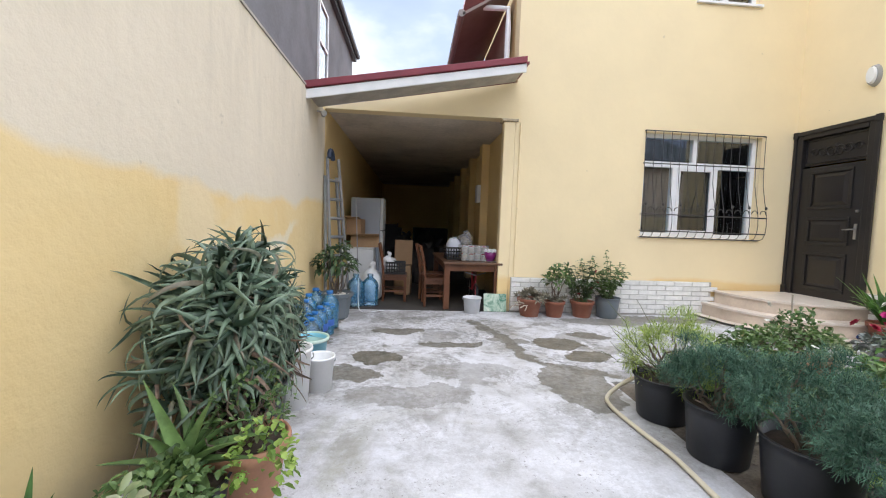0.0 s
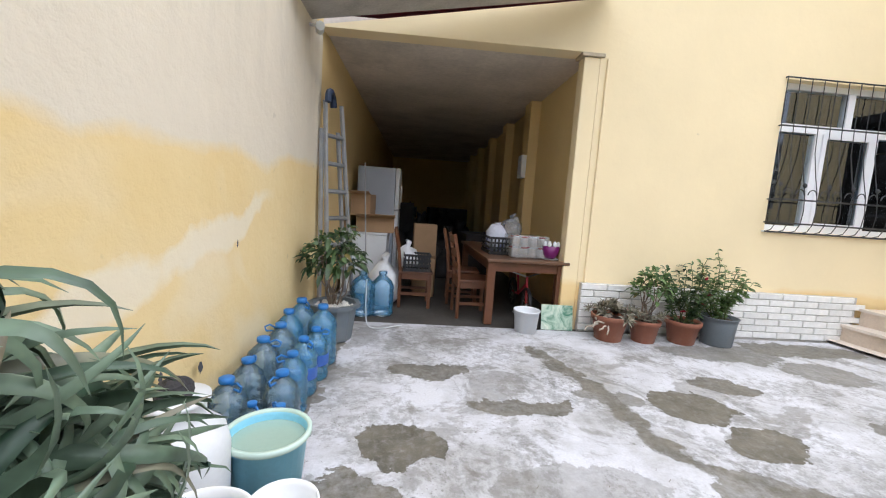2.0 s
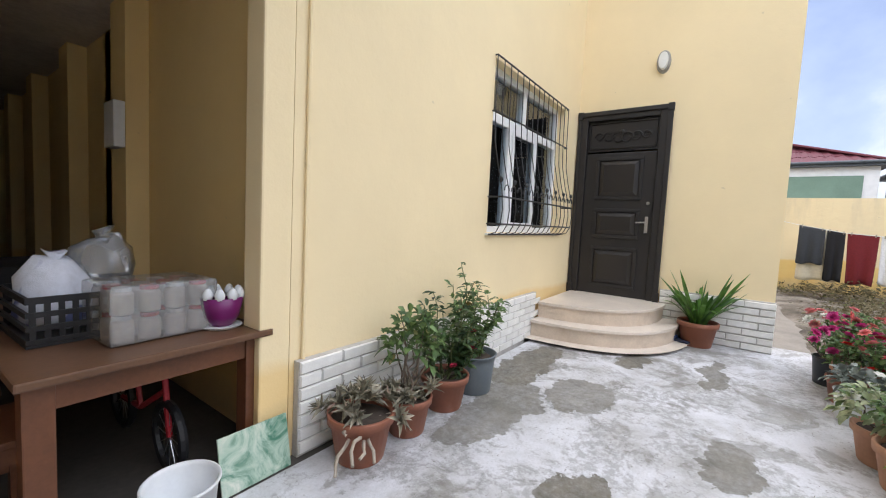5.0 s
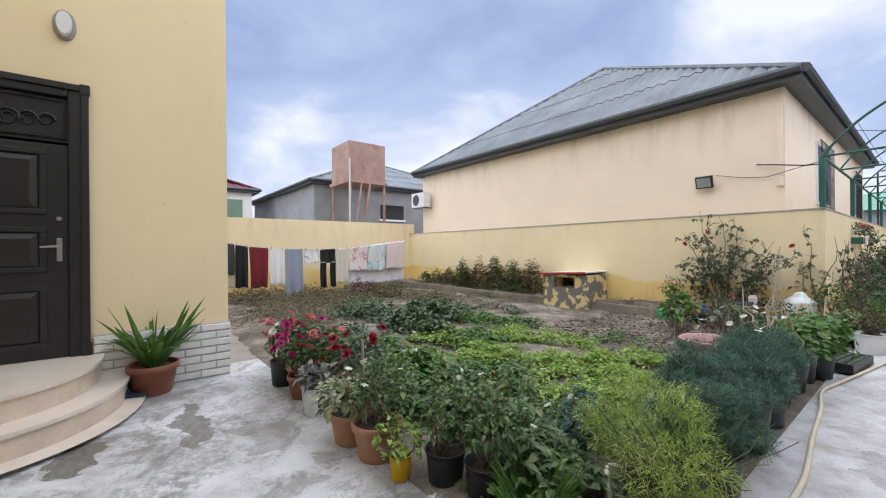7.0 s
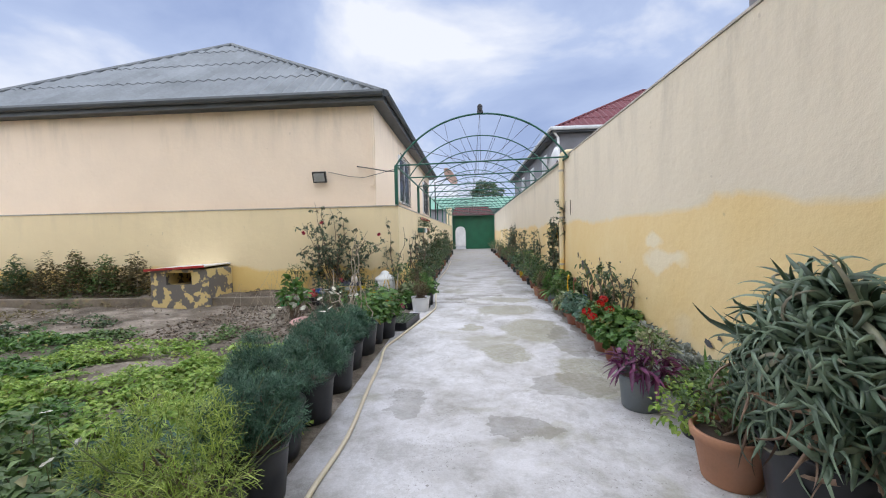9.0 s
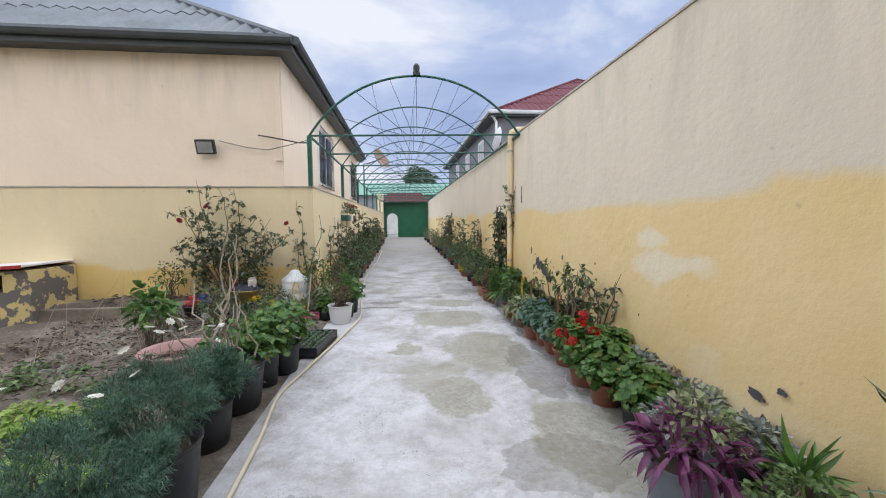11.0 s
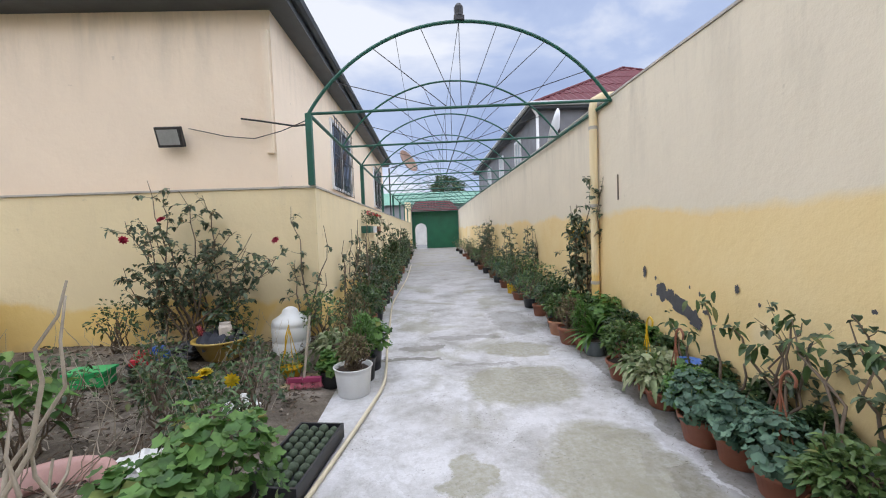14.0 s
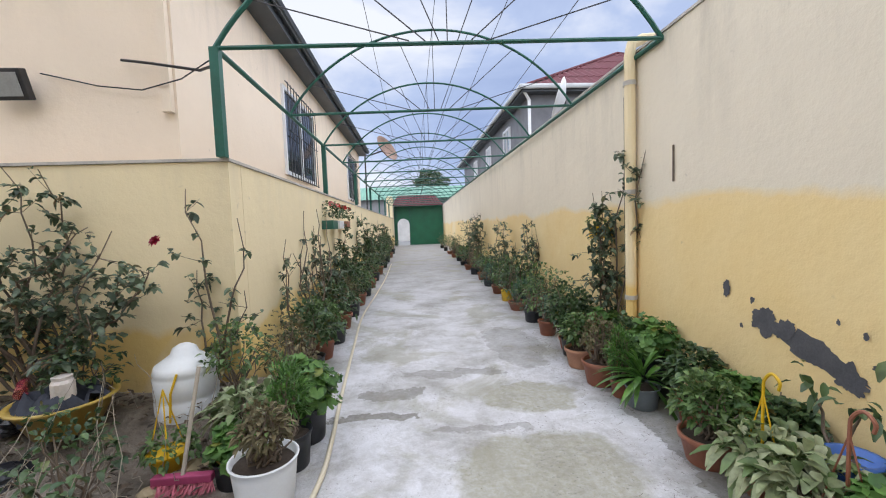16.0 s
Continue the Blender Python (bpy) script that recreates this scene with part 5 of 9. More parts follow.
t = potted("agave_plant", "green agave with broad pointed leaves in a dark pot", -1.03, 1.74, "black", 0.17, 0.24)
v, q = gather([rosette((0, 0, 0.28), (0.1, -0.1, 1), 24, 0.34, 0.075, 0.18, 0.95, 7)])
link_mesh("foliage", np_mesh("foliage", v, q), L_AGAVE, t, "", True)
t = potted("potted_shrub", "sprawling small-leaved herb in a pale terracotta pot", -0.88, 1.98, "pale", 0.19, 0.29)
leafy(t, (0.02, -0.02, 0.42), (0.19, 0.2, 0.19), 380, 0.036, 0.022, L_MID, 0.2, low=-0.5, base=(0, 0, 0.25), nst=22)
leafy(t, (0.16, -0.22, 0.3), (0.14, 0.14, 0.16), 160, 0.04, 0.028, L_LIME, 0.3, low=-0.7, name="shoot_growth")
t = potted("potted_herb", "trailing herb in a small black pot", -0.98, 1.5, "black", 0.12, 0.2)
leafy(t, (0, 0, 0.3), (0.17, 0.2, 0.14), 380, 0.04, 0.025, L_MID, 0.3, base=(0, 0, 0.18))
t = potted("purple_plant", "purple leaved trailing plant with green shoots in a grey pot", -0.78, 1.05, "grey", 0.165, 0.27)
leafy(t, (0, 0.03, 0.33), (0.23, 0.22, 0.13), 150, 0.14, 0.032, L_PURPLE, 0.5, "strap", 4, low=-0.3)
leafy(t, (-0.08, 0.0, 0.46), (0.15, 0.17, 0.15), 170, 0.06, 0.03, L_VARIEG, 0.3, base=(0, 0, 0.25))
t = potted("agave_plant", "small dark agave rosette in a black pot", -1.22, 1.25, "black", 0.13, 0.22)
v, q = gather([rosette((0, 0, 0.25), (0.1, 0, 1), 20, 0.27, 0.05, 0.15, 0.9, 6)])
link_mesh("foliage", np_mesh("foliage", v, q), L_STRAP, t, "", True)

# row by the west wall, from the aloe to the gate
ROW_W = [(-1.08, -5.1, "dark", "terra"), (-1.05, -5.7, "mid", "terra"),
         (-1.08, -6.4, "blue", "black"), (-1.06, -7.2, "dark", "terra"), (-1.08, -8.0, "mid", "yellow"), (-1.08, -8.8, "blue", "terra"), (-1.1, -9.8, "dark", "black"),
         (-1.1, -10.8, "mid", "terra"), (-1.1, -12.0, "dry", "black"), (-1.1, -13.2, "dark", "terra"), (-1.1, -14.6, "mid", "black"), (-1.15, -16.2, "dark", "black"), (-1.15, -18, "dry", "terra"), (-1.15, -20, "dark", "terra"), (-1.15, -22.5, "mid", "black"), (-1.15, -25, "dark", "black")]
KINDS = {"ger": "bright green geranium", "gred": "scarlet flowering geranium", "silver": "silver leaved plant", "succ": "pale succulent", "mid": "mixed green plant", "dark": "dark green shrub", "fern": "feathery green plant",
         "blue": "blue-green feathery shrub", "varieg": "variegated pale plant", "strap": "strap leaved plant", "dry": "half dry twiggy plant", "bger": "blue-green scented geranium", "rosem": "upright needle-leaved herb"}


def small_plant(t, what, h, s=1.0, n=1.0):
    b = (0, 0, h * 0.85)
    if what in ("ger", "gred"):
        round_leafy(t, (0, 0, h + 0.12 * s), (0.23 * s, 0.23 * s, 0.21 * s), int(240 * n), 0.042, L_GER, b)
        if what == "gred":
            cluster(t, np.array([(0.08, 0.05, h + 0.36), (-0.02, -0.12, h + 0.38), (0.18, 0.1, h + 0.22), (0.0, 0.13, h + 0.30), (0.2, -0.05, h + 0.25)]), 0.045, F_RED, 16, label="scarlet flower head")
    elif what == "bger":
        round_leafy(t, (0, 0, h + 0.1 * s), (0.23 * s, 0.23 * s, 0.16 * s), int(330 * n), 0.030, L_BGER, b)
    elif what == "rosem":
        leafy(t, (0, 0, h + 0.22 * s), (0.11 * s, 0.12 * s, 0.26 * s), int(520 * n), 0.06, 0.009, L_STRAP, 0.1, base=b, nst=14)
    elif what == "silver":
        leafy(t, (0, 0, h + 0.04), (0.2 * s, 0.22 * s, 0.12 * s), int(330 * n), 0.06, 0.045, L_GREYG, 0.2, "petal", 2)
    elif what == "succ":
        leafy(t, (0, 0, h + 0.04), (0.19 * s, 0.2 * s, 0.12 * s), int(190 * n), 0.075, 0.035, L_SUCC, 0.3, "petal", 2)
    elif what == "mid":
        leafy(t, (0, 0, h + 0.16 * s), (0.19 * s, 0.2 * s, 0.2 * s), int(340 * n), 0.065, 0.032, L_MID, 0.4, base=b)
    elif what == "dark":
        leafy(t, (0, 0, h + 0.2 * s), (0.2 * s, 0.21 * s, 0.23 * s), int(330 * n), 0.065, 0.04, L_DARK, 0.35, base=b)
    elif what == "fern":
        feathery(t, (0, 0, h + 0.17 * s), (0.2 * s, 0.21 * s, 0.2 * s), int(360 * n), L_STRAP, b, 0.1)
    elif what == "blue":
        feathery(t, (0, 0, h + 0.10 * s), (0.195 * s, 0.21 * s, 0.15 * s), int(760 * n), L_BLUE, b, 0.062)
    elif what == "varieg":
        leafy(t, (0, 0, h + 0.1), (0.2 * s, 0.2 * s, 0.12), int(130 * n), 0.13, 0.05, L_VARIEG, 0.55, base=b)
    elif what == "strap":
        leafy(t, (0, 0, h + 0.05), (0.06, 0.06, 0.05), 32, 0.32 * s, 0.045, L_STRAP, 0.5, "strap", 6, out=1.4)
    else:
        leafy(t, (0, 0, h + 0.22 * s), (0.2 * s, 0.22 * s, 0.25 * s), int(230 * n), 0.05, 0.022, L_DRY, 0.4, base=b, nst=26)


NEAR_W = [(-1.28, 0.88, "silver", "black", .13, .18, .9), (-1.12, 0.60, "silver", "terra", .15, .17, 1.0), (-1.3, 0.42, "silver", "terra", .14, .18, 1.0), (-1.05, 0.25, "ger", "black", .15, .18, .85), (-1.3, 0.08, "succ", "black", .14, .17, 1.0),
          (-0.98, -0.10, "ger", "terra", .15, .20, .95), (-1.3, -0.22, "silver", "terra", .15, .20, 1.05), (-0.99, -0.47, "gred", "terra", .17, .22, 1.0), (-1.3, -0.58, "ger", "terra", .13, .20, .8), (-1.02, -0.94, "mid", "terra", .15, .18, .8),
          (-1.05, -1.28, "bger", "terra", .16, .17, 1.0), (-1.32, -1.35, "dark", "black", .11, .18, .5), (-1.05, -1.58, "bger", "terra", .15, .19, .85), (-1.0, -1.83, "bger", "terra", .16, .20, 1.0), (-1.34, -1.75, "dark", "terra", .11, .17, .5),
          (-1.10, -2.08, "ger", "black", .13, .17, .75), (-1.06, -2.36, "varieg", "terra", .16, .16, 1.0), (-1.36, -2.2, "dark", "black", .11, .18, .5), (-1.10, -2.63, "varieg", "terra", .13, .14, 1.0), (-1.34, -2.75, "dark", "black", .11, .18, .55),
          (-1.03, -2.95, "mid", "terra", .17, .19, .9), (-1.30, -3.05, "ger", "black", .13, .22, .75), (-1.26, -3.38, "dark", "terra", .12, .2, .8), (-1.06, -3.67, "strap", "grey", .14, .18, 1.0), (-0.99, -3.86, "rosem", "terra", .09, .16, .8), (-1.28, -3.88, "ger", "black", .17, .36, .85),
          (-0.95, -4.13, "dry", "terra", .17, .23, .75), (-1.27, -4.25, "dark", "black", .13, .2, .8), (-0.95, -4.56, "mid", "pale", .16, .21, .85), (-1.25, -4.7, "ger", "black", .14, .24, .9), (-1.02, -4.9, "dark", "black", .14, .2, .9)]
for x, y, w, k, r, h, s in NEAR_W:
    t = potted("potted_plant", "%s in a %s" % (KINDS[w], POTW[k]), x - .03, y, k, r * .88, h * .92, "row of pots along the west wall")
    small_plant(t, w, h * .92, s * 1.03, 1.45)
for i, (x, y, w, k) in enumerate(ROW_W):
    h = 0.14 + 0.07 * ((i * 37) % 10) / 10
    r = 0.105 + 0.05 * ((i * 53) % 10) / 10
    t = potted("potted_plant", "%s in a %s" % (KINDS[w], POTW[k]), x, y, k, r, h, "row of pots along the west wall")
    far = y < -9
    small_plant(t, w, h, (0.95 + 0.4 * ((i * 29) % 10) / 10) * (1.45 if y < -4.8 else 0.72), 0.6 if far else 1.0)

for i in range(26):
    y = -5.3 - i * .62 - .2 * math.sin(i * 2.3)
    w, k = ("dark", "mid", "bger", "ger", "dry")[(i * 7) % 5], ("black", "terra", "black", "grey")[(i * 3) % 4]
    t = potted("potted_plant", "%s in a %s" % (KINDS[w], POTW[k]), -1.3 + .1 * math.sin(i * 1.7) - .0088 * max(0, -3.5 - y), y, k, .13, .2, "row of pots along the west wall")
    small_plant(t, w, .2, .9 + .25 * math.sin(i * 3.1), .8)

# leggy shrubs with leaf tufts at their tips
for x, y, rt, ht, tips in ((-1.24, -0.93, .2, .26, ((.05, -.32, .78), (.02, -.12, .84), (.08, .28, .62), (-.05, .1, .5))), (-1.33, -1.52, .11, .2, ((.05, -.22, .74), (.0, .12, .7), (.06, -.05, .8))), (-1.34, -1.92, .11, .2, ((.04, -.16, .8), (.02, .14, .66))), (-1.33, -2.5, .11, .2, ((.03, -.12, .7), (.05, .12, .6)))):
    t = potted("leggy_shrub", "leggy bare-stemmed shrub with drooping leaf tufts in a black pot", x, y, "black", rt, ht, "row of pots along the west wall")
    paths = [twig((0, 0, ht * .85), e, 8, .07) for e in tips]
    v, q = stems(paths, .012, .005)
    link_mesh("stem_growth", np_mesh("stem_growth", v, q), M_BARK, t, "", True)
    P = np.concatenate([p[-1] + RNG.normal(size=(11, 3)) * (.03, .06, .04) for p in paths])
    D = RNG.normal(size=P.shape) + np.array((.2, 0, -.5))
    v, q = blades(P, D, RNG.uniform(.05, .08, len(P)), RNG.uniform(.032, .048, len(P)), .5, 3)
    v[:, 0] = np.maximum(v[:, 0], WX + .02 - x)
    link_mesh("foliage", np_mesh("foliage", v, q), L_DARK, t, "", True)

# pots beside the alley on the garden side
ROW_E = [(1.74, 2.25, "blue", "black", .19, .33, 1.2), (1.86, 1.82, "blue", "black", .21, .34, 1.35), (1.82, 1.30, "blue", "black", .19, .33, 1.35), (1.84, 0.72, "blue", "black", .2, .34, 1.35),
         (1.9, 0.15, "blue", "black", .19, .30, 1.2), (1.85, -0.80, "ger", "black", .16, .3, 1.0), (1.76, -1.12, "ger", "black", .17, .28, 1.25),
         (1.47, -2.92, "dry", "white", .17, .26, 0.6), (1.44, -3.25, "rosem", "black", .13, .22, .9), (1.42, -3.56, "ger", "black", .14, .25, .9), (1.72, -3.12, "ger", "black", .11, .16, .5), (1.75, -3.4, "varieg", "terra", .15, .22, 1.0),
         (1.7, -4.1, "dry", "terra", .15, .22, 1.1), (1.68, -4.7, "dark", "black", .14, .22, 1.2), (1.7, -5.3, "mid", "terra", .14, .22, 1.2), (1.68, -5.9, "dark", "black", .15, .22, 1.3), (1.7, -6.6, "dry", "terra", .14, .22, 1.2), (1.7, -7.4, "dark", "black", .15, .22, 1.4), (1.7, -8.3, "mid", "terra", .15, .22, 1.4), (1.7, -9.3, "dark", "black", .15, .25, 1.6),
         (1.7, -10.4, "mid", "terra", .15, .22, 1.5), (1.72, -11.6, "dark", "black", .15, .22, 1.7), (1.72, -13, "dark", "terra", .15, .25, 1.7), (1.72, -15, "mid", "black", .15, .22, 1.7), (1.74, -17, "dark", "black", .15, .25, 1.8), (1.74, -19.5, "dry", "terra", .15, .25, 1.6), (1.76, -22, "dark", "black", .15, .25, 1.7)]
for i, (x, y, w, k, r, h, s) in enumerate(ROW_E):
    t = potted("potted_plant", "%s in a %s" % (KINDS[w], POTW[k]), x, y, k, r, h, "row of pots along the garden edge")
    small_plant(t, w, h, s, (2.6 if w == "blue" else 1.5) * (0.5 if y < -9 else 1.0))
    if w == "blue" and 0.1 < y < 1.5:
        blooms(t, np.array([(RNG.uniform(-.15, .35), RNG.uniform(-.35, .2), h + RNG.uniform(0.45, 0.58)) for _ in range(7)]), 0.028, F_WHITE, 9, 1, "daisy", label="white daisy")

# asparagus fern at the yard corner
t = potted("asparagus_fern", "feathery lime green asparagus fern in a black pot", 1.72, 2.75, "black", .2, .3)
feathery(t, (0.06, -0.05, 0.45), (0.29, 0.31, 0.22), 800, L_FERN, (0, 0, 0.28), 0.085, -0.6)
v, q = stems([twig((0, 0, .28), (math.cos(a) * .42, math.sin(a) * .42, RNG.uniform(.36, .76)), 8, .06) for a in np.linspace(0, 6, 26)], .004, .0015)
link_mesh("frond_growth", np_mesh("frond_growth", v, q), M_GSTEM, t, "", True)

# tubs with bare shoots
t = potted("potted_rose", "leggy rose with pale bare shoots in a black tub", 1.92, -0.38, "black", .24, .36)
paths = [twig((0, 0, .3), (RNG.uniform(-.1, .45), RNG.uniform(-.35, .25), RNG.uniform(.7, 1.25)), 9, .14) for _ in range(13)]
v, q = stems(paths, .012, .004)
link_mesh("stem_growth", np_mesh("stem_growth", v, q), M_PALESTEM, t, "", True)
leafy(t, (0, 0, .45), (.28, .28, .2), 140, .06, .05, L_GER, .4)

# pots by the house front
t = potted("succulent_pot", "pale drooping succulent in a terracotta pot", 1.68, 5.92, "terra", .18, .27, "pots by the house front")
out = []
for i in range(26):
    a, rr = RNG.uniform(0, 6.28), RNG.uniform(0.02, .26)
    p = np.array((rr * math.cos(a), rr * math.sin(a), .36 - rr * .5 + RNG.uniform(-.03, .05)))
    out.append(rosette(p, (p[0] * 2, p[1] * 2, .35), 13, .085, .034, .2, 1.0, 3))
v, q = gather(out)
link_mesh("foliage", np_mesh("foliage", v, q), L_SUCC, t, "", True)
v, q = stems([twig((0, 0, .25), (RNG.uniform(-.32, .32), RNG.uniform(-.3, .05), RNG.uniform(.02, .3)), 7, .05) for _ in range(10)], .012, .009)
link_mesh("stem_growth", np_mesh("stem_growth", v, q), M_PALESTEM, t, "", True)
t = potted("succulent_pot", "second pale succulent trailing from a terracotta pot", 2.06, 5.9, "terra", .15, .24, "pots by the house front")
out = [rosette((RNG.uniform(-.18, .18), RNG.uniform(-.18, .1), RNG.uniform(.22, .34)), (RNG.normal() * .4, -.3, 1), 12, .08, .03, .2, 1.0, 3) for _ in range(14)]
v, q = gather(out)
link_mesh("foliage", np_mesh("foliage", v, q), L_SUCC, t, "", True)
leafy(t, (0.05, 0, .55), (.18, .17, .22), 230, .075, .042, L_MID, .3, base=(0, 0, .2))
for x, k, r, h, lab, fl in ((2.5, "terra", .17, .25, "dark leafy shrub with red flowers in a terracotta pot", True), (2.9, "grey", .18, .31, "upright leafy shrub in a grey plastic pot", False)):
    t = potted("potted_shrub", lab, x, 5.92, k, r, h, "pots by the house front")
    paths = []
    P, D = [], []
    for i in range(15):
        a = RNG.uniform(0, 6.28)
        e = np.array((.24 * math.cos(a), .2 * math.sin(a), h + RNG.uniform(.3, .68)))
        p = twig((RNG.normal() * .03, RNG.normal() * .03, h * .85), e, 9, .05)
        paths.append(p)
        for s in np.linspace(.3, 1, 13):
            b = p[int(s * 8)]
            for _ in range(3):
                P.append(b + RNG.normal(size=3) * .012)
                D.append(np.array((RNG.normal(), RNG.normal(), RNG.uniform(-.1, .7))))
    v, q = stems(paths, .007, .003)
    link_mesh("stem_growth", np_mesh("stem_growth", v, q), M_GSTEM, t, "", True)
    v, q = blades(np.array(P), np.array(D), RNG.uniform(.045, .09, len(P)), RNG.uniform(.022, .04, len(P)), .3, 3)
    link_mesh("foliage", np_mesh("foliage", v, q), L_DARK if fl else L_MID, t, "", True)
    if fl:
        blooms(t, np.array([(.06, -.2, h + .22), (.16, -.12, h + .3), (-.12, -.15, h + .12), (.2, .0, h + .45)]), .035, F_DRED, 7, 2, label="small red flower")
t = potted("strap_leaf_plant", "arching green strap-leaved plant in a terracotta pot", 5.86, 4.52, "terra", .21, .30, "pots by the house front")
n = 75
th = RNG.uniform(0, 6.28, n)
D = np.stack([np.cos(th) * RNG.uniform(.2, .9, n), np.sin(th) * RNG.uniform(.2, .9, n), np.ones(n)], 1)
v, q = blades(np.stack([np.cos(th) * .07, np.sin(th) * .07, np.full(n, .27)], 1), D, RNG.uniform(.5, .85, n), .05, RNG.uniform(.05, .6, n), 8, .2, "strap")
link_mesh("foliage", np_mesh("foliage", v, q), L_STRAP, t, "", True)

# flower pots along the edge of the yard
EDGE = [(5.62, 3.22, "pink", "black", .15, .26), (5.28, 3.42, "pink", "black", .16, .26), (5.02, 3.32, "mag", "pale", .17, .27), (4.78, 3.4, "mag", "terra", .15, .22), (4.62, 3.15, "pinkred", "terra", .17, .26),
        (4.32, 3.42, "low", "white", .16, .24), (4.15, 3.1, "red", "terra", .18, .28), (3.66, 3.42, "varieg", "pale", .18, .23), (3.34, 3.38, "stake", "pale", .19, .25), (3.02, 3.4, "small", "yellow", .08, .15), (2.82, 3.2, "mid", "black", .14, .2), (2.55, 3.12, "mid", "black", .14, .2), (2.45, 3.55, "succ", "terra", .09, .12)]
for i, (x, y, w, k, r, h) in enumerate(EDGE):
    lab = {"pink": "coral pink flowering shrub", "mag": "magenta flowering bush", "pinkred": "pink and red flowering bush", "red": "dark red flowering rose", "low": "low grey-green plant", "varieg": "cream variegated plant", "stake": "staked leafy plant", "small": "small yellowing plant", "mid": "tall mixed green plant", "succ": "small succulent"}[w]
    t = potted("potted_plant", "%s in a %s" % (lab, POTW[k]), x, y, k, r, h, "flower pots along the yard edge")
    if w in ("pink", "mag", "pinkred", "red"):
        leafy(t, (0, -.03, h + .16), (.19, .19, .19), 330, .055, .034, L_ROSE if w == "red" else L_MID, .3, base=(0, 0, h * .85))
        fm = {"pink": F_PINK, "mag": F_MAG, "pinkred": F_PINK, "red": F_DRED}[w]
        P = np.array([(RNG.uniform(-.25, .25), RNG.uniform(-.2, .25), h + RNG.uniform(.22, .44)) for _ in range(11)])
        blooms(t, P, .05, fm, 9, 3, label="coral pink bloom" if w == "pink" else "")
        if w == "pinkred":
            blooms(t, P[:5] + (.05, .08, -.12), .05, F_RED, 9, 3)
        if w == "mag":
            blooms(t, P[:2] + (.05, .05, .1), .045, F_WHITE, 8, 2)
    elif w == "low":
        leafy(t, (0, 0, h + .06), (.16, .16, .1), 120, .08, .05, L_GREYG, .3)
    elif w == "varieg":
        leafy(t, (0, 0, h + .1), (.24, .24, .14), 260, .07, .045, L_VARIEG, .4, base=(0, 0, h * .8))
        blooms(t, np.array([(-.05, .18, h + .16), (.05, .2, h + .12)]), .05, F_WHITE, 6, 2)
    elif w == "stake":
        leafy(t, (0, -.06, h + .18), (.2, .2, .24), 480, .05, .034, L_MID, .3, base=(0, 0, h * .8))
        bm = bumesh()
        tube(bm, [(.05, .06, h * .8), (.06, .08, h + .55)], .008, 6)
        part("stake", bm, M_PALESTEM, t, "pale wooden stake")
        blooms(t, np.array([(RNG.uniform(-.2, .2), .15, h + RNG.uniform(.2, .5)) for _ in range(4)]), .03, F_WHITE, 6, 1)
    elif w == "small":
        leafy(t, (.02, .0, h + .08), (.16, .16, .13), 150, .05, .03, L_LIME, .5, base=(0, 0, h * .8))
    elif w == "succ":
        leafy(t, (0, 0, h + .02), (.07, .07, .05), 40, .05, .03, L_GREYG, .1, "petal", 2)
    else:
        leafy(t, (.03, -.08, h + .16), (.2, .2, .2), 520, .055, .03, L_MID, .4, base=(0, 0, h * .8))

# ---- garden: weeds, bushes, climbing roses ----
def ground_z(x, y):
    return 0.03 + max(0.0, min(1.0, (-3.35 - y) / 0.25)) * 0.22


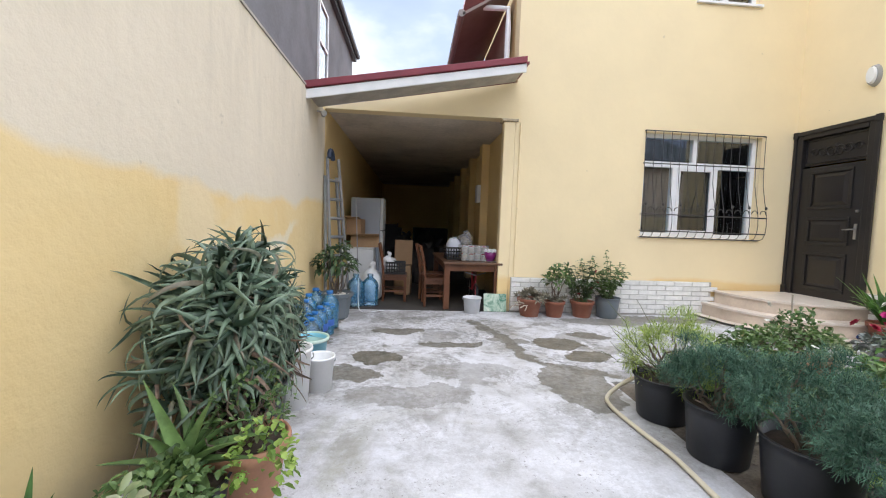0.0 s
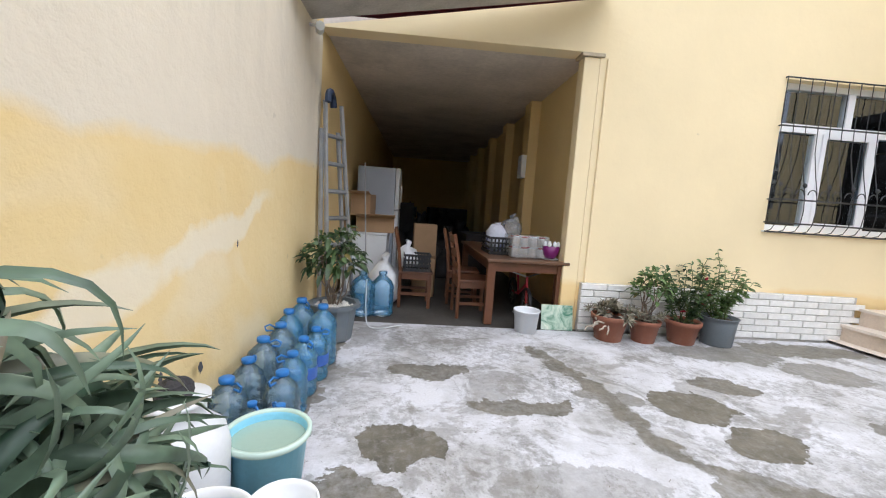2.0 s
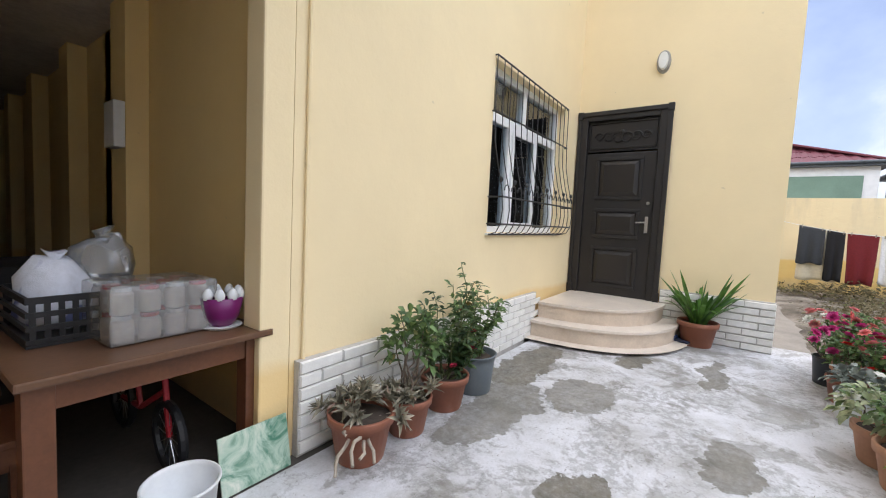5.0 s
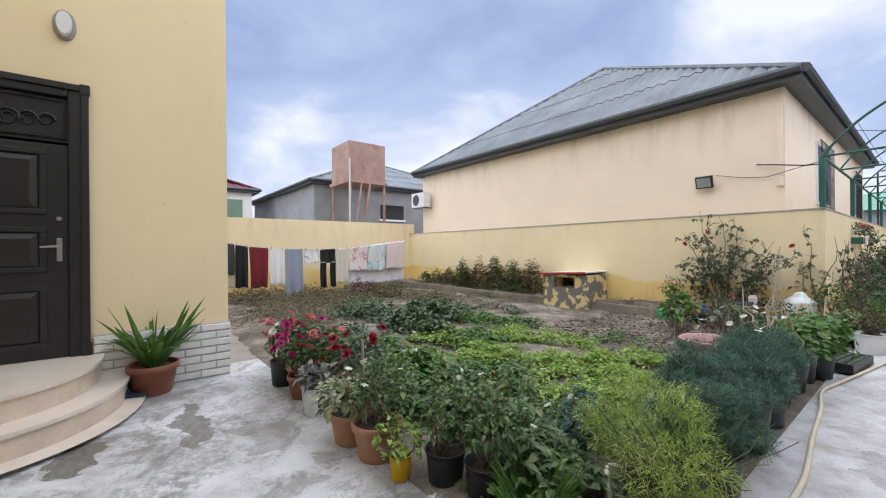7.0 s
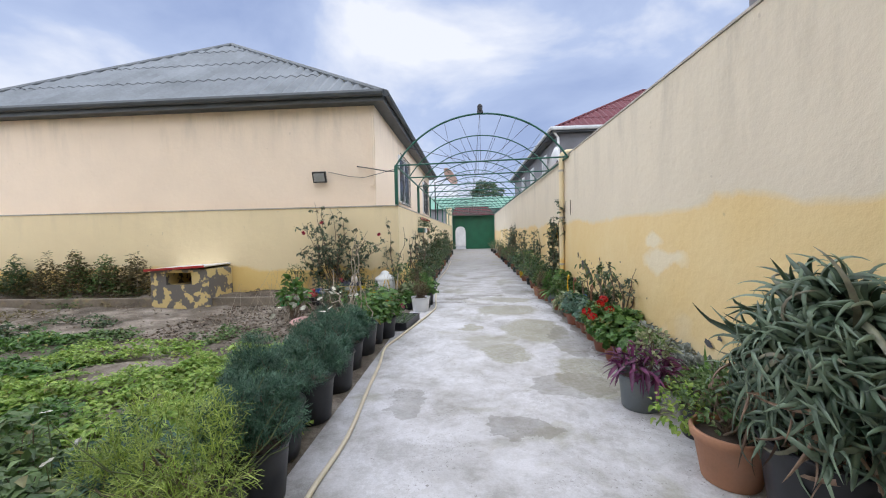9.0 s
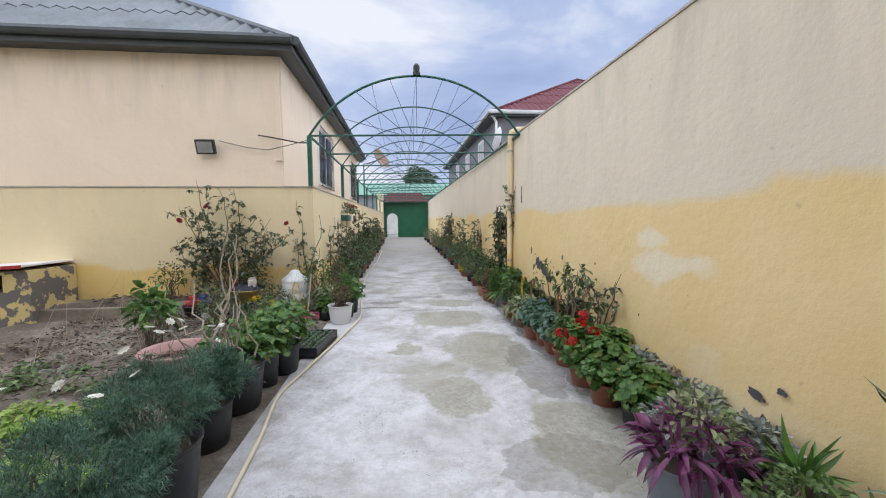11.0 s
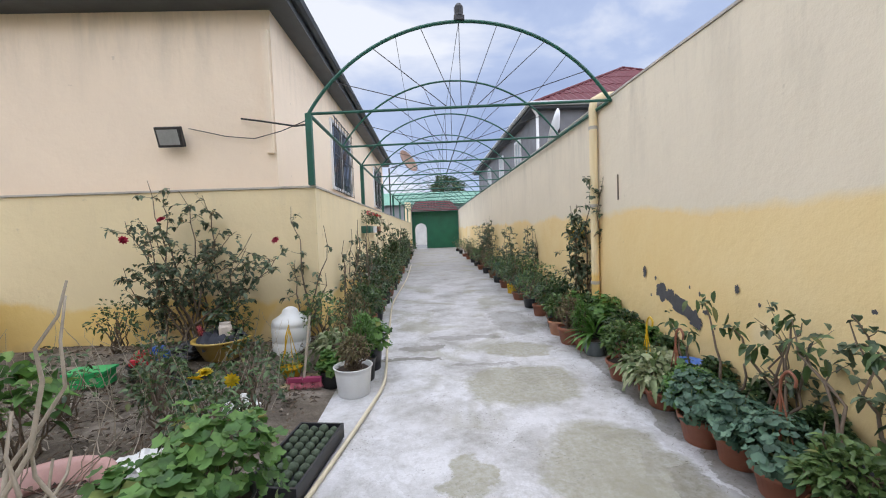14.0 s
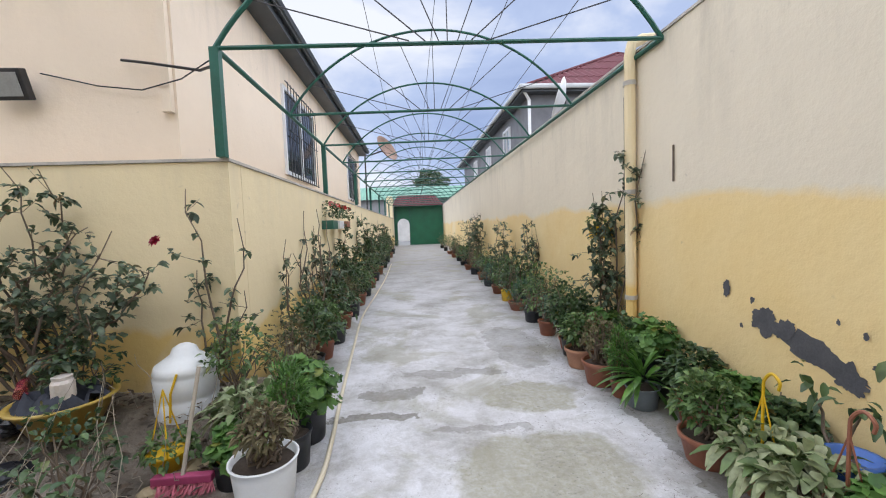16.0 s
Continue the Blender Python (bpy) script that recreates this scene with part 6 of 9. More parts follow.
WEEDS = [  # x, y, rx, ry, count, leaf length, width, height, material
    (2.9, 1.6, .7, .6, 1500, .05, .035, .16, L_LIME), (3.4, .7, .7, .6, 1700, .05, .035, .18, L_LIME), (4.4, 1.2, .8, .6, 1700, .05, .035, .18, L_LIME), (4.9, -.1, .8, .55, 1500, .05, .035, .16, L_LIME), (3.1, -.1, .5, .4, 800, .05, .035, .14, L_LIME), (5.6, 1.0, .6, .6, 1000, .055, .035, .16, L_LIME), (2.5, .6, .4, .5, 700, .05, .035, .14, L_LIME),
    (6.6, .9, .8, .5, 800, .1, .055, .34, L_DARK), (7.4, -.1, .8, .5, 800, .11, .06, .38, L_DARK), (5.6, 2.2, .7, .5, 800, .08, .05, .26, L_GER), (4.4, 2.4, .7, .45, 1100, .085, .06, .34, L_GER), (6.6, 2.3, .7, .5, 700, .09, .05, .26, L_DARK), (3.6, 2.4, .5, .4, 650, .075, .05, .36, L_MID), (8.4, .8, 1.0, .6, 700, .09, .05, .26, L_DARK), (2.9, 2.5, .4, .35, 900, .07, .03, .5, L_MID), (2.4, 2.85, .3, .3, 700, .07, .03, .5, L_MID), (2.5, 2.2, .35, .3, 600, .09, .018, .45, L_BLUE), (5.2, 2.9, .5, .3, 700, .07, .045, .5, L_MID), (3.9, 2.95, .4, .3, 600, .07, .045, .45, L_GER),
    (7.0, -1.9, .6, .3, 200, .06, .03, .16, L_DARK), (8.0, -.9, .9, .5, 700, .09, .05, .26, L_DARK), (6.3, -.4, .8, .5, 900, .06, .04, .2, L_GER), (9.6, .2, .9, .6, 600, .08, .04, .28, L_MID), (5.2, .7, .5, .4, 700, .06, .04, .22, L_GER), (3.9, 1.7, .5, .4, 700, .055, .04, .22, L_GER), (2.3, 1.2, .35, .5, 500, .05, .03, .2, L_MID), (5.6, -.9, .6, .3, 350, .06, .035, .16, L_MID), (3.9, -1.0, .5, .4, 260, .055, .035, .14, L_MID),
    (9.0, 2.2, 1.2, .8, 800, .08, .025, .35, L_DRY), (10.5, 1.0, 1.2, 1.5, 1500, .09, .03, .42, L_DRY), (11.2, -1.2, 1.2, 1.2, 1300, .09, .035, .42, L_DRY), (9.5, -1.8, 1.2, .8, 800, .08, .03, .28, L_DRY), (11.8, -.8, .6, .6, 900, .05, .04, .55, L_PURPLE), (12.6, 1.5, .8, 1.6, 1200, .09, .035, .5, L_DRY), (12.9, -1.5, .6, 1.6, 900, .08, .035, .45, L_MID),
    (7.8, -3.7, .75, .28, 1300, .07, .035, 1.0, L_DRY), (9.2, -3.7, .9, .28, 1900, .07, .035, 1.1, L_DRY), (8.6, -3.7, .8, .28, 900, .07, .035, 1.0, L_MID), (10.6, -3.7, .7, .28, 1100, .07, .035, 1.0, L_DARK), (12.2, -3.8, .7, .3, 600, .07, .035, .5, L_MID), (11.4, -3.8, .6, .3, 500, .07, .03, .6, L_DRY)]
for i, (x, y, rx, ry, n, L, W, h, m) in enumerate(WEEDS):
    n = int(n * 1.5)
    a, r = RNG.uniform(0, 6.28, n), np.sqrt(RNG.random(n))
    cl = RNG.normal(size=(max(6, n // (60 if m is L_LIME else 35)), 2)) * 0.45
    pick = cl[RNG.integers(0, len(cl), n)] + RNG.normal(size=(n, 2)) * (0.10 if m is L_LIME else 0.15)
    px, py = x + rx * pick[:, 0] * 1.2, y + ry * pick[:, 1] * 1.2
    keep = (px > 1.75) & (py > LY + 0.03) & (py < 3.3) & (px < 14.0)
    px, py = px[keep], py[keep]
    k = len(px)
    env = h * np.clip(1.15 - ((px - x) / rx / 1.3) ** 2 - ((py - y) / ry / 1.3) ** 2, 0.15, 1) * (0.6 + 0.4 * np.sin(px * 9) * np.cos(py * 8))
    base = np.where(py < -3.45, 0.25, 0.04)
    P = np.stack([px, py, base + env * RNG.random(k) ** 0.6], 1)
    L, W = L * 1.25, W * 1.25
    D = np.stack([RNG.normal(size=k), RNG.normal(size=k), RNG.uniform(0.0, 0.9, k)], 1)
    v, q = blades(P, D, L * RNG.uniform(.6, 1.3, k), W * RNG.uniform(.7, 1.2, k), .35, 2, shape="petal" if m in (L_LIME, L_GER) else "leaf")
    names = {id(L_LIME): ("low_weeds", "bright lime green low weeds on the garden earth"), id(L_DARK): ("leafy_greens", "dark green leafy plants in the garden"), id(L_DRY): ("dry_weeds", "half dry straggling weeds in the garden")}
    nm, lab = names.get(id(m), ("garden_herbs", "mixed green herbs growing in the garden"))
    ob = link_mesh(nm, np_mesh(nm, v, q), m, None, "", True)
    tagged(ob, lab, "weeds", kind="stuff")
    if h > 0.3:
        s = RNG.integers(0, k, 40)
        v, q = stems([twig((P[j, 0] + RNG.normal() * .05, P[j, 1] + RNG.normal() * .05, base[j] - .03), P[j] + (0, 0, .05), 5, .03) for j in s], .004, .002, 4)
        ob = link_mesh("weed_stalks", np_mesh("weed_stalks", v, q), M_BARK if m is not L_DRY else M_PALESTEM, None, "", True)
        tagged(ob, "thin brown weed stalks in the garden", "weeds", kind="stuff")

# grassy tuft beside the fern
t = thing("grass_tuft", "dense dark green grassy tuft at the yard edge", "plant", at=(2.2, 3.12, 0))
n = 420
th = RNG.uniform(0, 6.28, n)
D = np.stack([np.cos(th) * .45, np.sin(th) * .45, np.ones(n)], 1)
v, q = blades(np.stack([np.cos(th) * .1 * RNG.random(n), np.sin(th) * .1 * RNG.random(n), np.full(n, 0.0)], 1), D, RNG.uniform(.25, .5, n), .009, RNG.uniform(.1, .5, n), 4, .1, "strap")
link_mesh("foliage", np_mesh("foliage", v, q), L_STRAP, t, "", True)

# scattered white garden flowers
P = np.array([(RNG.uniform(2.3, 4.6), RNG.uniform(2.4, 3.1), RNG.uniform(.35, .6)) for _ in range(16)])
ob = thing("white_flowers", "scattered small white garden flowers on thin stalks", "flowers")
tagged(ob, kind="stuff")
blooms(ob, P, .028, F_WHITE, 6, 1)
v, q = stems([twig((p[0], p[1], 0.02), p, 4, .02) for p in P], .003, .002, 4)
link_mesh("stalk_growth", np_mesh("stalk_growth", v, q), M_GSTEM, ob, "", True)

# earth clods and stone chips
n = 1500
P = np.stack([RNG.uniform(1.8, 13.5, n), RNG.uniform(-3.3, 3.2, n), np.full(n, .045)], 1)
th = RNG.uniform(0, 6.28, n)
v, q = blades(P, np.stack([np.cos(th), np.sin(th), RNG.uniform(0, .3, n)], 1), RNG.uniform(.02, .07, n), RNG.uniform(.015, .045, n), -.1, 2, .5, "petal")
ob = link_mesh("stone_chips", np_mesh("stone_chips", v, q), mat("stone_chip", (0.36, 0.31, 0.26), 0.9, 0.3, 2, 60, 0.3), None)
tagged(ob, "pale stone chips and dry litter on the earth", "stones", kind="stuff")
n = 700
P = np.stack([np.where(RNG.random(n) < .6, RNG.uniform(-1.35, -.65, n), RNG.uniform(-1.2, 3.4, n)), RNG.uniform(-6, 6, n), np.full(n, .004)], 1)
P[P[:, 0] > 1.4, 1] = RNG.uniform(3.5, 5.9, (P[:, 0] > 1.4).sum())
v, q = blades(P, np.stack([RNG.normal(size=n), RNG.normal(size=n), RNG.uniform(0, .15, n)], 1), RNG.uniform(.01, .03, n), RNG.uniform(.006, .016, n), -.1, 1, .3, "petal")
ob = link_mesh("floor_litter", np_mesh("floor_litter", v, q), mat("dry_litter", (0.12, 0.095, 0.065), 0.9, 0.4, 5, 60, 0.2), None)
tagged(ob, "crumbs of dry leaves and dirt on the concrete", "litter", kind="stuff")


n = 2600
P = np.stack([RNG.uniform(1.75, 5.2, n), RNG.uniform(-3.9, -0.6, n), np.zeros(n)], 1)
P[:, 2] = 0.055 + np.clip((-3.35 - P[:, 1]) / 0.25, 0, 1) * 0.22 + RNG.random(n) * .03
v, q = blades(P, np.stack([RNG.normal(size=n), RNG.normal(size=n), RNG.uniform(-.1, .35, n)], 1), RNG.uniform(.02, .075, n), RNG.uniform(.012, .045, n), .1, 2, .35)
ob = link_mesh("leaf_litter", np_mesh("leaf_litter", v, q), leaf_mat("fallen_leaf", (0.035, 0.026, 0.02), (0.16, 0.115, 0.08), 0.85, 0.1, (0.34, 0.28, 0.2)), None, "", True)
tagged(ob, "dead brown leaves and debris covering the bed", "leaf litter", kind="stuff")
n = 1300
P = np.stack([-0.86 - np.abs(RNG.normal(size=n)) * .16 + np.where(RNG.random(n) < .5, .2, 0), RNG.uniform(-6, 1.4, n), np.full(n, .004)], 1)
v, q = blades(P, np.stack([RNG.normal(size=n), RNG.normal(size=n), RNG.uniform(0, .2, n)], 1), RNG.uniform(.008, .03, n), RNG.uniform(.006, .018, n), -.1, 1, .4, "petal")
ob = link_mesh("grit_litter", np_mesh("grit_litter", v, q), leaf_mat("grit_and_petals", (0.06, 0.05, 0.04), (0.26, 0.23, 0.18), 0.9, 0.05, (0.7, 0.68, 0.64)), None)
tagged(ob, "dark grit and pale fallen petals beside the pots", "litter", kind="stuff")


def rose_bush(name, label, x, y, z, paths, n, blooms_at, L=.06, W=.042, m=None):
    t = thing(name, label, "rose bush", "", (x, y, z))
    v, q = stems(paths, .014, .003)
    link_mesh("stem_growth", np_mesh("stem_growth", v, q), M_BARK, t, "", True)
    P, D = [], []
    side = []
    for _ in range(n):
        p = paths[RNG.integers(len(paths))]
        j = RNG.uniform(.38, 1)
        b = p[int(j * (len(p) - 1))]
        tip = b + RNG.normal(size=3) * np.array((.09, .07, .07)) + (0, 0, .03)
        side.append(twig(b, tip, 3, .01))
        for k in range(5):
            P.append(b + (tip - b) * RNG.uniform(.4, 1))
            D.append(RNG.normal(size=3) * (1, 1, .6))
    v, q = blades(np.array(P), np.array(D), L * RNG.uniform(.6, 1.2, len(P)), W * RNG.uniform(.7, 1.2, len(P)), .4, 3)
    link_mesh("foliage", np_mesh("foliage", v, q), m or L_ROSE, t, "", True)
    v, q = stems(side, .0025, .0015, 4)
    tagged(link_mesh("twig_growth", np_mesh("twig_growth", v, q), M_BARK, t, "", True), kind="stuff")
    if blooms_at:
        blooms(t, np.array(blooms_at), .05, F_DRED, 9, 3, label="crimson rose bloom", normal=(0, 1, .4))
    return t


p = [twig((RNG.normal() * .05, 0, 0), e, 12, .2) for e in ((.27, -.02, 2.15), (.35, 0, 2.0), (.2, .05, 1.9), (.48, 0, 1.65), (.6, .05, 1.35), (.72, .1, 1.08), (-.5, .05, 1.3), (-.98, .1, 1.25), (-.8, 0, .98), (-1.05, .15, .8), (-.3, .05, 1.35), (0, .1, 1.5), (.15, 0, 1.7), (.32, .12, 1.05), (-.6, .15, .68), (.52, .12, .75), (-.75, .1, 1.15), (-.15, .1, 1.1))]
rose_bush("rose_bush", "tall leggy rose bush with crimson blooms before the low wall", 3.35, -3.78, .2, p, 430, [(.57, .2, 1.28), (.2, .15, 1.48), (-.98, .15, 1.22)], .058, .043)
p = [twig((RNG.normal() * .05, 0, 0), e, 10, .15) for e in ((-.25, .1, 1.5), (-.35, 0, 1.0), (.1, .1, 1.2), (-.1, .05, 1.65))]
rose_bush("rose_bush", "thin climbing rose at the low wall corner", 2.2, -3.95, .1, p, 40, None)
for i, (y, hh) in enumerate(((-4.9, 1.75), (-5.7, 1.8), (-6.6, 1.5), (-7.6, 1.6), (-9.0, 1.7), (-10.6, 1.8), (-12.4, 1.8), (-14.5, 1.8), (-17, 1.8), (-20, 1.8))):
    p = [twig((RNG.normal() * .03, RNG.normal() * .1, 0), (RNG.uniform(-.15, .08), RNG.normal() * .35, hh * RNG.uniform(.5, 1)), 9, .15) for _ in range(6)]
    rose_bush("climbing_rose", "twiggy climbing rose against the alley wall", 1.9, y, 0, p, 26 if i < 2 else 200, None, .065, .042, L_ROSE if i < 3 else L_DARK)
# climbers on the west wall
for x, y, hh, n, sp in ((-1.36, -4.75, 1.95, 210, .28), (-1.38, -0.95, .85, 30, .3), (-1.38, -1.6, .75, 30, .2), (-1.38, -7.6, 1.3, 90, .3), (-1.38, -9.2, 1.4, 130, .3), (-1.36, -12.5, 1.6, 170, .5), (-1.36, -14.2, 1.9, 140, .5)):
    p = [twig((RNG.normal() * .02, RNG.normal() * .05, 0), (RNG.uniform(-.05, .1), RNG.normal() * sp, hh * RNG.uniform(.6, 1)), 9, .12) for _ in range(6)]
    rose_bush("climbing_rose", "sparse climbing rose on the west wall", x, y, .1, p, n, None, .06, .042)

# dead twigs and dry stalks over the bed
tw = []
for _ in range(210):
    x, y = RNG.uniform(1.95, 4.4), RNG.uniform(-3.9, -1.2)
    up_ = RNG.random() < .5
    tw.append(twig((x, y, ground_z(x, y) - .02), (x + RNG.normal() * .22, y + RNG.normal() * .22, ground_z(x, y) + (RNG.uniform(.2, .75) if up_ else RNG.uniform(.01, .08))), 6, .06))
v, q = stems(tw, .004, .0015, 4)
ob = link_mesh("dry_twigs", np_mesh("dry_twigs", v, q), M_PALESTEM, None, "", True)
tagged(ob, "dry pale twigs and dead stalks over the bed", "twigs", kind="stuff")
for x, y, n in ((2.1, -2.25, 120), (1.95, -3.75, 240), (3.0, -2.6, 160), (2.9, -3.6, 220), (4.2, -3.75, 200), (2.4, -2.85, 190), (2.72, -2.25, 170), (3.3, -3.05, 150), (2.15, -1.75, 180), (3.75, -2.6, 110)):
    t = thing("garden_plant", "straggling green garden plant with woody stems", "plant", "bed plants", (x, y, ground_z(x, y) - .02))
    leafy(t, (0, 0, .32), (.22, .2, .26), n, .055, .032, L_MID if n > 230 else L_DARK, .4, base=(0, 0, 0), nst=14)

# low kerb of the bed before the low wall
bm = bumesh()
box(bm, 4.3, 14.1, -3.42, -3.32, -0.1, .22)
bevelled(bm, .015)
setting("trim_bed_kerb", bm, mat("stained_kerb", (0.21, 0.18, 0.145), 0.95, 0.35, 2.5, 30, 0.4, dirt=(0.6, (0.36, 0.29, 0.16))), "stained grey cement kerb of the raised bed", "kerb")

# small brick oven with a tin lid by the low wall
oven = thing("garden_oven", "yellow plastered block oven with flaking grey patches", "outdoor oven", at=(6.35, -3.62, 0))
m_ov, n_, l_, b_ = nodes_of("flaking_plaster")
pos_ = n_.new("ShaderNodeTexCoord").outputs["Object"]
l_.new(blend(n_, l_, ramp(n_, l_, noise_node(n_, l_, pos_, 5.5, 3, .5), [(.47, grey(0)), (.50, grey(1))]), (.66, .53, .25), (.17, .16, .15)), b_.inputs["Base Color"])
b_.inputs["Roughness"].default_value = .9
bump(n_, l_, b_, noise_node(n_, l_, pos_, 25, 4), .4)
bm = bumesh()
for q4 in ((-.62, -.28, 0, .8), (.26, .58, 0, .8), (-.28, .26, 0, .5), (-.28, .26, .74, .8)):
    box(bm, q4[0], q4[1], -.4, .4, q4[2], q4[3])
box(bm, -.279, .259, -.4, -.3, .5, .74)
part("body", bm, m_ov, oven)
bm = bumesh()
box(bm, -.62, .6, -.45, .46, .82, .85, Matrix.Rotation(radians(3), 4, "Y"))
bevelled(bm, .008)
part("lid", bm, M_WHITEPAINT, oven, "white tin lid with a red edge")
bm = bumesh()
box(bm, -.63, .61, .46, .48, .81, .855, Matrix.Rotation(radians(3), 4, "Y"))
part("lid_edge", bm, mat("red_edge", (.4, .03, .03), .5), oven)

# ---- washing line ----
line = thing("washing_line", "sagging washing line across the far end of the garden", "washing line")
LINE = [(12.4, 3.7, 1.85), (12.4, 2.9, 1.66), (12.4, 2.19, 1.53), (12.4, 1.26, 1.46), (12.4, .22, 1.44), (12.4, -.69, 1.48), (12.4, -2.03, 1.64), (12.4, -2.78, 1.73), (12.4, LY, 1.95)]
bm = bumesh()
tube(bm, LINE, .006, 5)
part("rope", bm, M_WHITEPAINT, line)
for x, y in ((12.4, 3.72),):
    bm = bumesh()
    tube(bm, [(x, y, -.05), (x, y, 1.95)], .025, 8)
    part("post", bm, M_IRON, line)


def line_z(y):
    for (a, b) in zip(LINE, LINE[1:]):
        if b[1] <= y <= a[1]:
            return a[2] + (b[2] - a[2]) * (a[1] - y) / (a[1] - b[1])
    return 1.6


def cloth_mat(name, col, spots=None):
    m, n, l, b = nodes_of(name)
    src = n.new("ShaderNodeTexCoord").outputs["Object"]
    c = ramp(n, l, noise_node(n, l, src, 30, 3), [(.3, tuple(v * .85 for v in col)), (.7, col)])
    if spots:
        c = blend(n, l, ramp(n, l, noise_node(n, l, src, 6.5, 2), [(.56, grey(0)), (.62, grey(.8))]), c, spots)
    l.new(c, b.inputs["Base Color"])
    b.inputs["Roughness"].default_value = .9
    bump(n, l, b, noise_node(n, l, src, 160, 2), .2)
    return m


def cloth(name, label, ya, yb, zb, m, dx=0.0, legs=False, taper=0.0):
    t = thing(name, label, "laundry", "laundry on the line")
    bm = bumesh()
    nu, nv = 22, 16

    def strip(y0, y1, top, bot, split=False):
        vs = []
        for j in range(nv + 1):
            f = j / nv
            row = []
            for i in range(nu + 1):
                u = i / nu
                y = y0 + (y1 - y0) * u
                y += (0.5 - u) * taper * f * abs(y1 - y0)
                zt = (line_z(y0 + (y1 - y0) * u) if top is None else top)
                z = zt + (bot - zt) * f + .02 * math.sin(u * 9 + y0) * f
                row.append(bm.verts.new((12.4 + dx + .035 * f * math.sin(u * 13 + y0 * 3) + .02 * math.sin(f * 4 + y0), y, z)))
            vs.append(row)
        for j in range(nv):
            for i in range(nu):
                bm.faces.new((vs[j][i], vs[j][i + 1], vs[j + 1][i + 1], vs[j + 1][i]))
    if legs:
        mid = (ya + yb) / 2
        cut = 1.05
        strip(ya, yb, None, cut)
        strip(ya, mid + .05, cut, zb)
        strip(mid - .06, yb, cut, zb)
    else:
        strip(ya, yb, None, zb)
    ob = part("fabric", bm, m, t, "", True)
    s = ob.modifiers.new("thickness", "SOLIDIFY")
    s.thickness = .008
    for y in (ya - (ya - yb) * .12, yb + (ya - yb) * .12):
        bm = bumesh()
        box(bm, 12.385 + dx, 12.415 + dx, y - .008, y + .008, line_z(y) - .04, line_z(y) + .03)
        part("peg", bm, M_PALESTEM, t)
    return t


W_ = cloth_mat("white_cotton", (.78, .78, .80))
cloth("shirt", "dark grey shirt hung on the washing line", 2.98, 2.53, .80, cloth_mat("dark_grey_cotton", (.045, .05, .06)))
cloth("sheet", "cream cloth hung behind the shirt", 2.95, 2.25, .42, cloth_mat("cream_cotton", (.68, .62, .48)), .12)
cloth("trousers", "black trousers hung on the washing line", 2.5, 2.2, .45, cloth_mat("black_cotton", (.012, .012, .016)))
cloth("dress", "dark red dress hung on the washing line", 2.17, 1.68, .42, cloth_mat("dark_red_cotton", (.17, .014, .02)), taper=-.15)
cloth("shirt", "white shirt hung on the washing line", 1.65, 1.27, .45, W_)
cloth("nightdress", "grey-blue nightdress hung on the washing line", 1.24, .74, .12, cloth_mat("grey_blue_cotton", (.28, .32, .42)))
cloth("towel", "small patterned white towel on the washing line", .70, .26, 1.03, cloth_mat("patterned_white", (.78, .78, .76), (.25, .3, .4)))
cloth("leggings", "black leggings hung on the washing line", .22, -.26, .30, cloth_mat("black_jersey", (.01, .01, .012)), legs=True)
cloth("cloth", "cream cloth hung on the washing line", -.28, -.66, .40, cloth_mat("cream_cloth", (.70, .66, .58)))
cloth("towel", "white towel with pink pattern on the washing line", -.70, -1.32, .76, cloth_mat("pink_pattern", (.78, .74, .74), (.62, .25, .32)))
cloth("towel", "light blue flowered towel on the washing line", -1.36, -2.0, .74, cloth_mat("blue_pattern", (.72, .76, .78), (.22, .52, .62)))
cloth("towel", "pale pink towel on the washing line", -2.04, -2.72, .78, cloth_mat("pale_pink", (.80, .68, .70)))
cloth("sheet", "white patterned sheet hung behind the towels", -.75, -2.78, .32, cloth_mat("white_pattern", (.74, .72, .76), (.5, .45, .58)), .14)

# ---- distance ----
def far_house(*a, **k):
    return hip_house(*a, **k)


far_house("grey_house", 19.0, 30.0, -14.0, -2.1, 4.65, .25, [(24, -9, 6.9), (24, -7, 6.9)], M_RAW, M_SLATE, "unpainted grey rendered house with slate roof", .35)
gh = thing("grey_house_window", "dark window in the grey house wall", "window", at=(0, 0, 0))
bm = bumesh()
box(bm, 18.95, 18.998, -7.0, -5.6, 3.0, 3.75)
part("pane", bm, mat("far_glass", (.03, .035, .04), .1, .1, relief=0), gh)
bm = bumesh()
box(bm, 18.92, 18.997, -7.1, -5.5, 2.9, 2.998)
part("window_sill", bm, M_PVC, gh)
far_house("maroon_house", 25.5, 36.0, -0.9, 9.0, 4.85, .35, [(30, 3, 6.9), (31, 5, 6.9)], M_WHITEPAINT, M_REDTILE, "white house with maroon hip roof", .4)
bm = bumesh()
box(bm, 25.44, 25.49, -.4, 5.0, 2.0, 4.3)
setting("trim_green_panel", bm, mat("grey_green_panel", (.17, .26, .2), .8, .15, 1, 20, .1), "grey-green panel on the white house", "panel")
far_house("dark_west_house", -12.0, -2.35, -0.1, 14.0, 6.9, .12, [(-7, 5, 8.6), (-7, 9, 8.6)], M_DARKRENDER, M_SLATE, "dark grey rendered house behind the west wall", .35)
ww = thing("west_house_window", "narrow white framed window in dark wall", "window")
bm = bumesh()
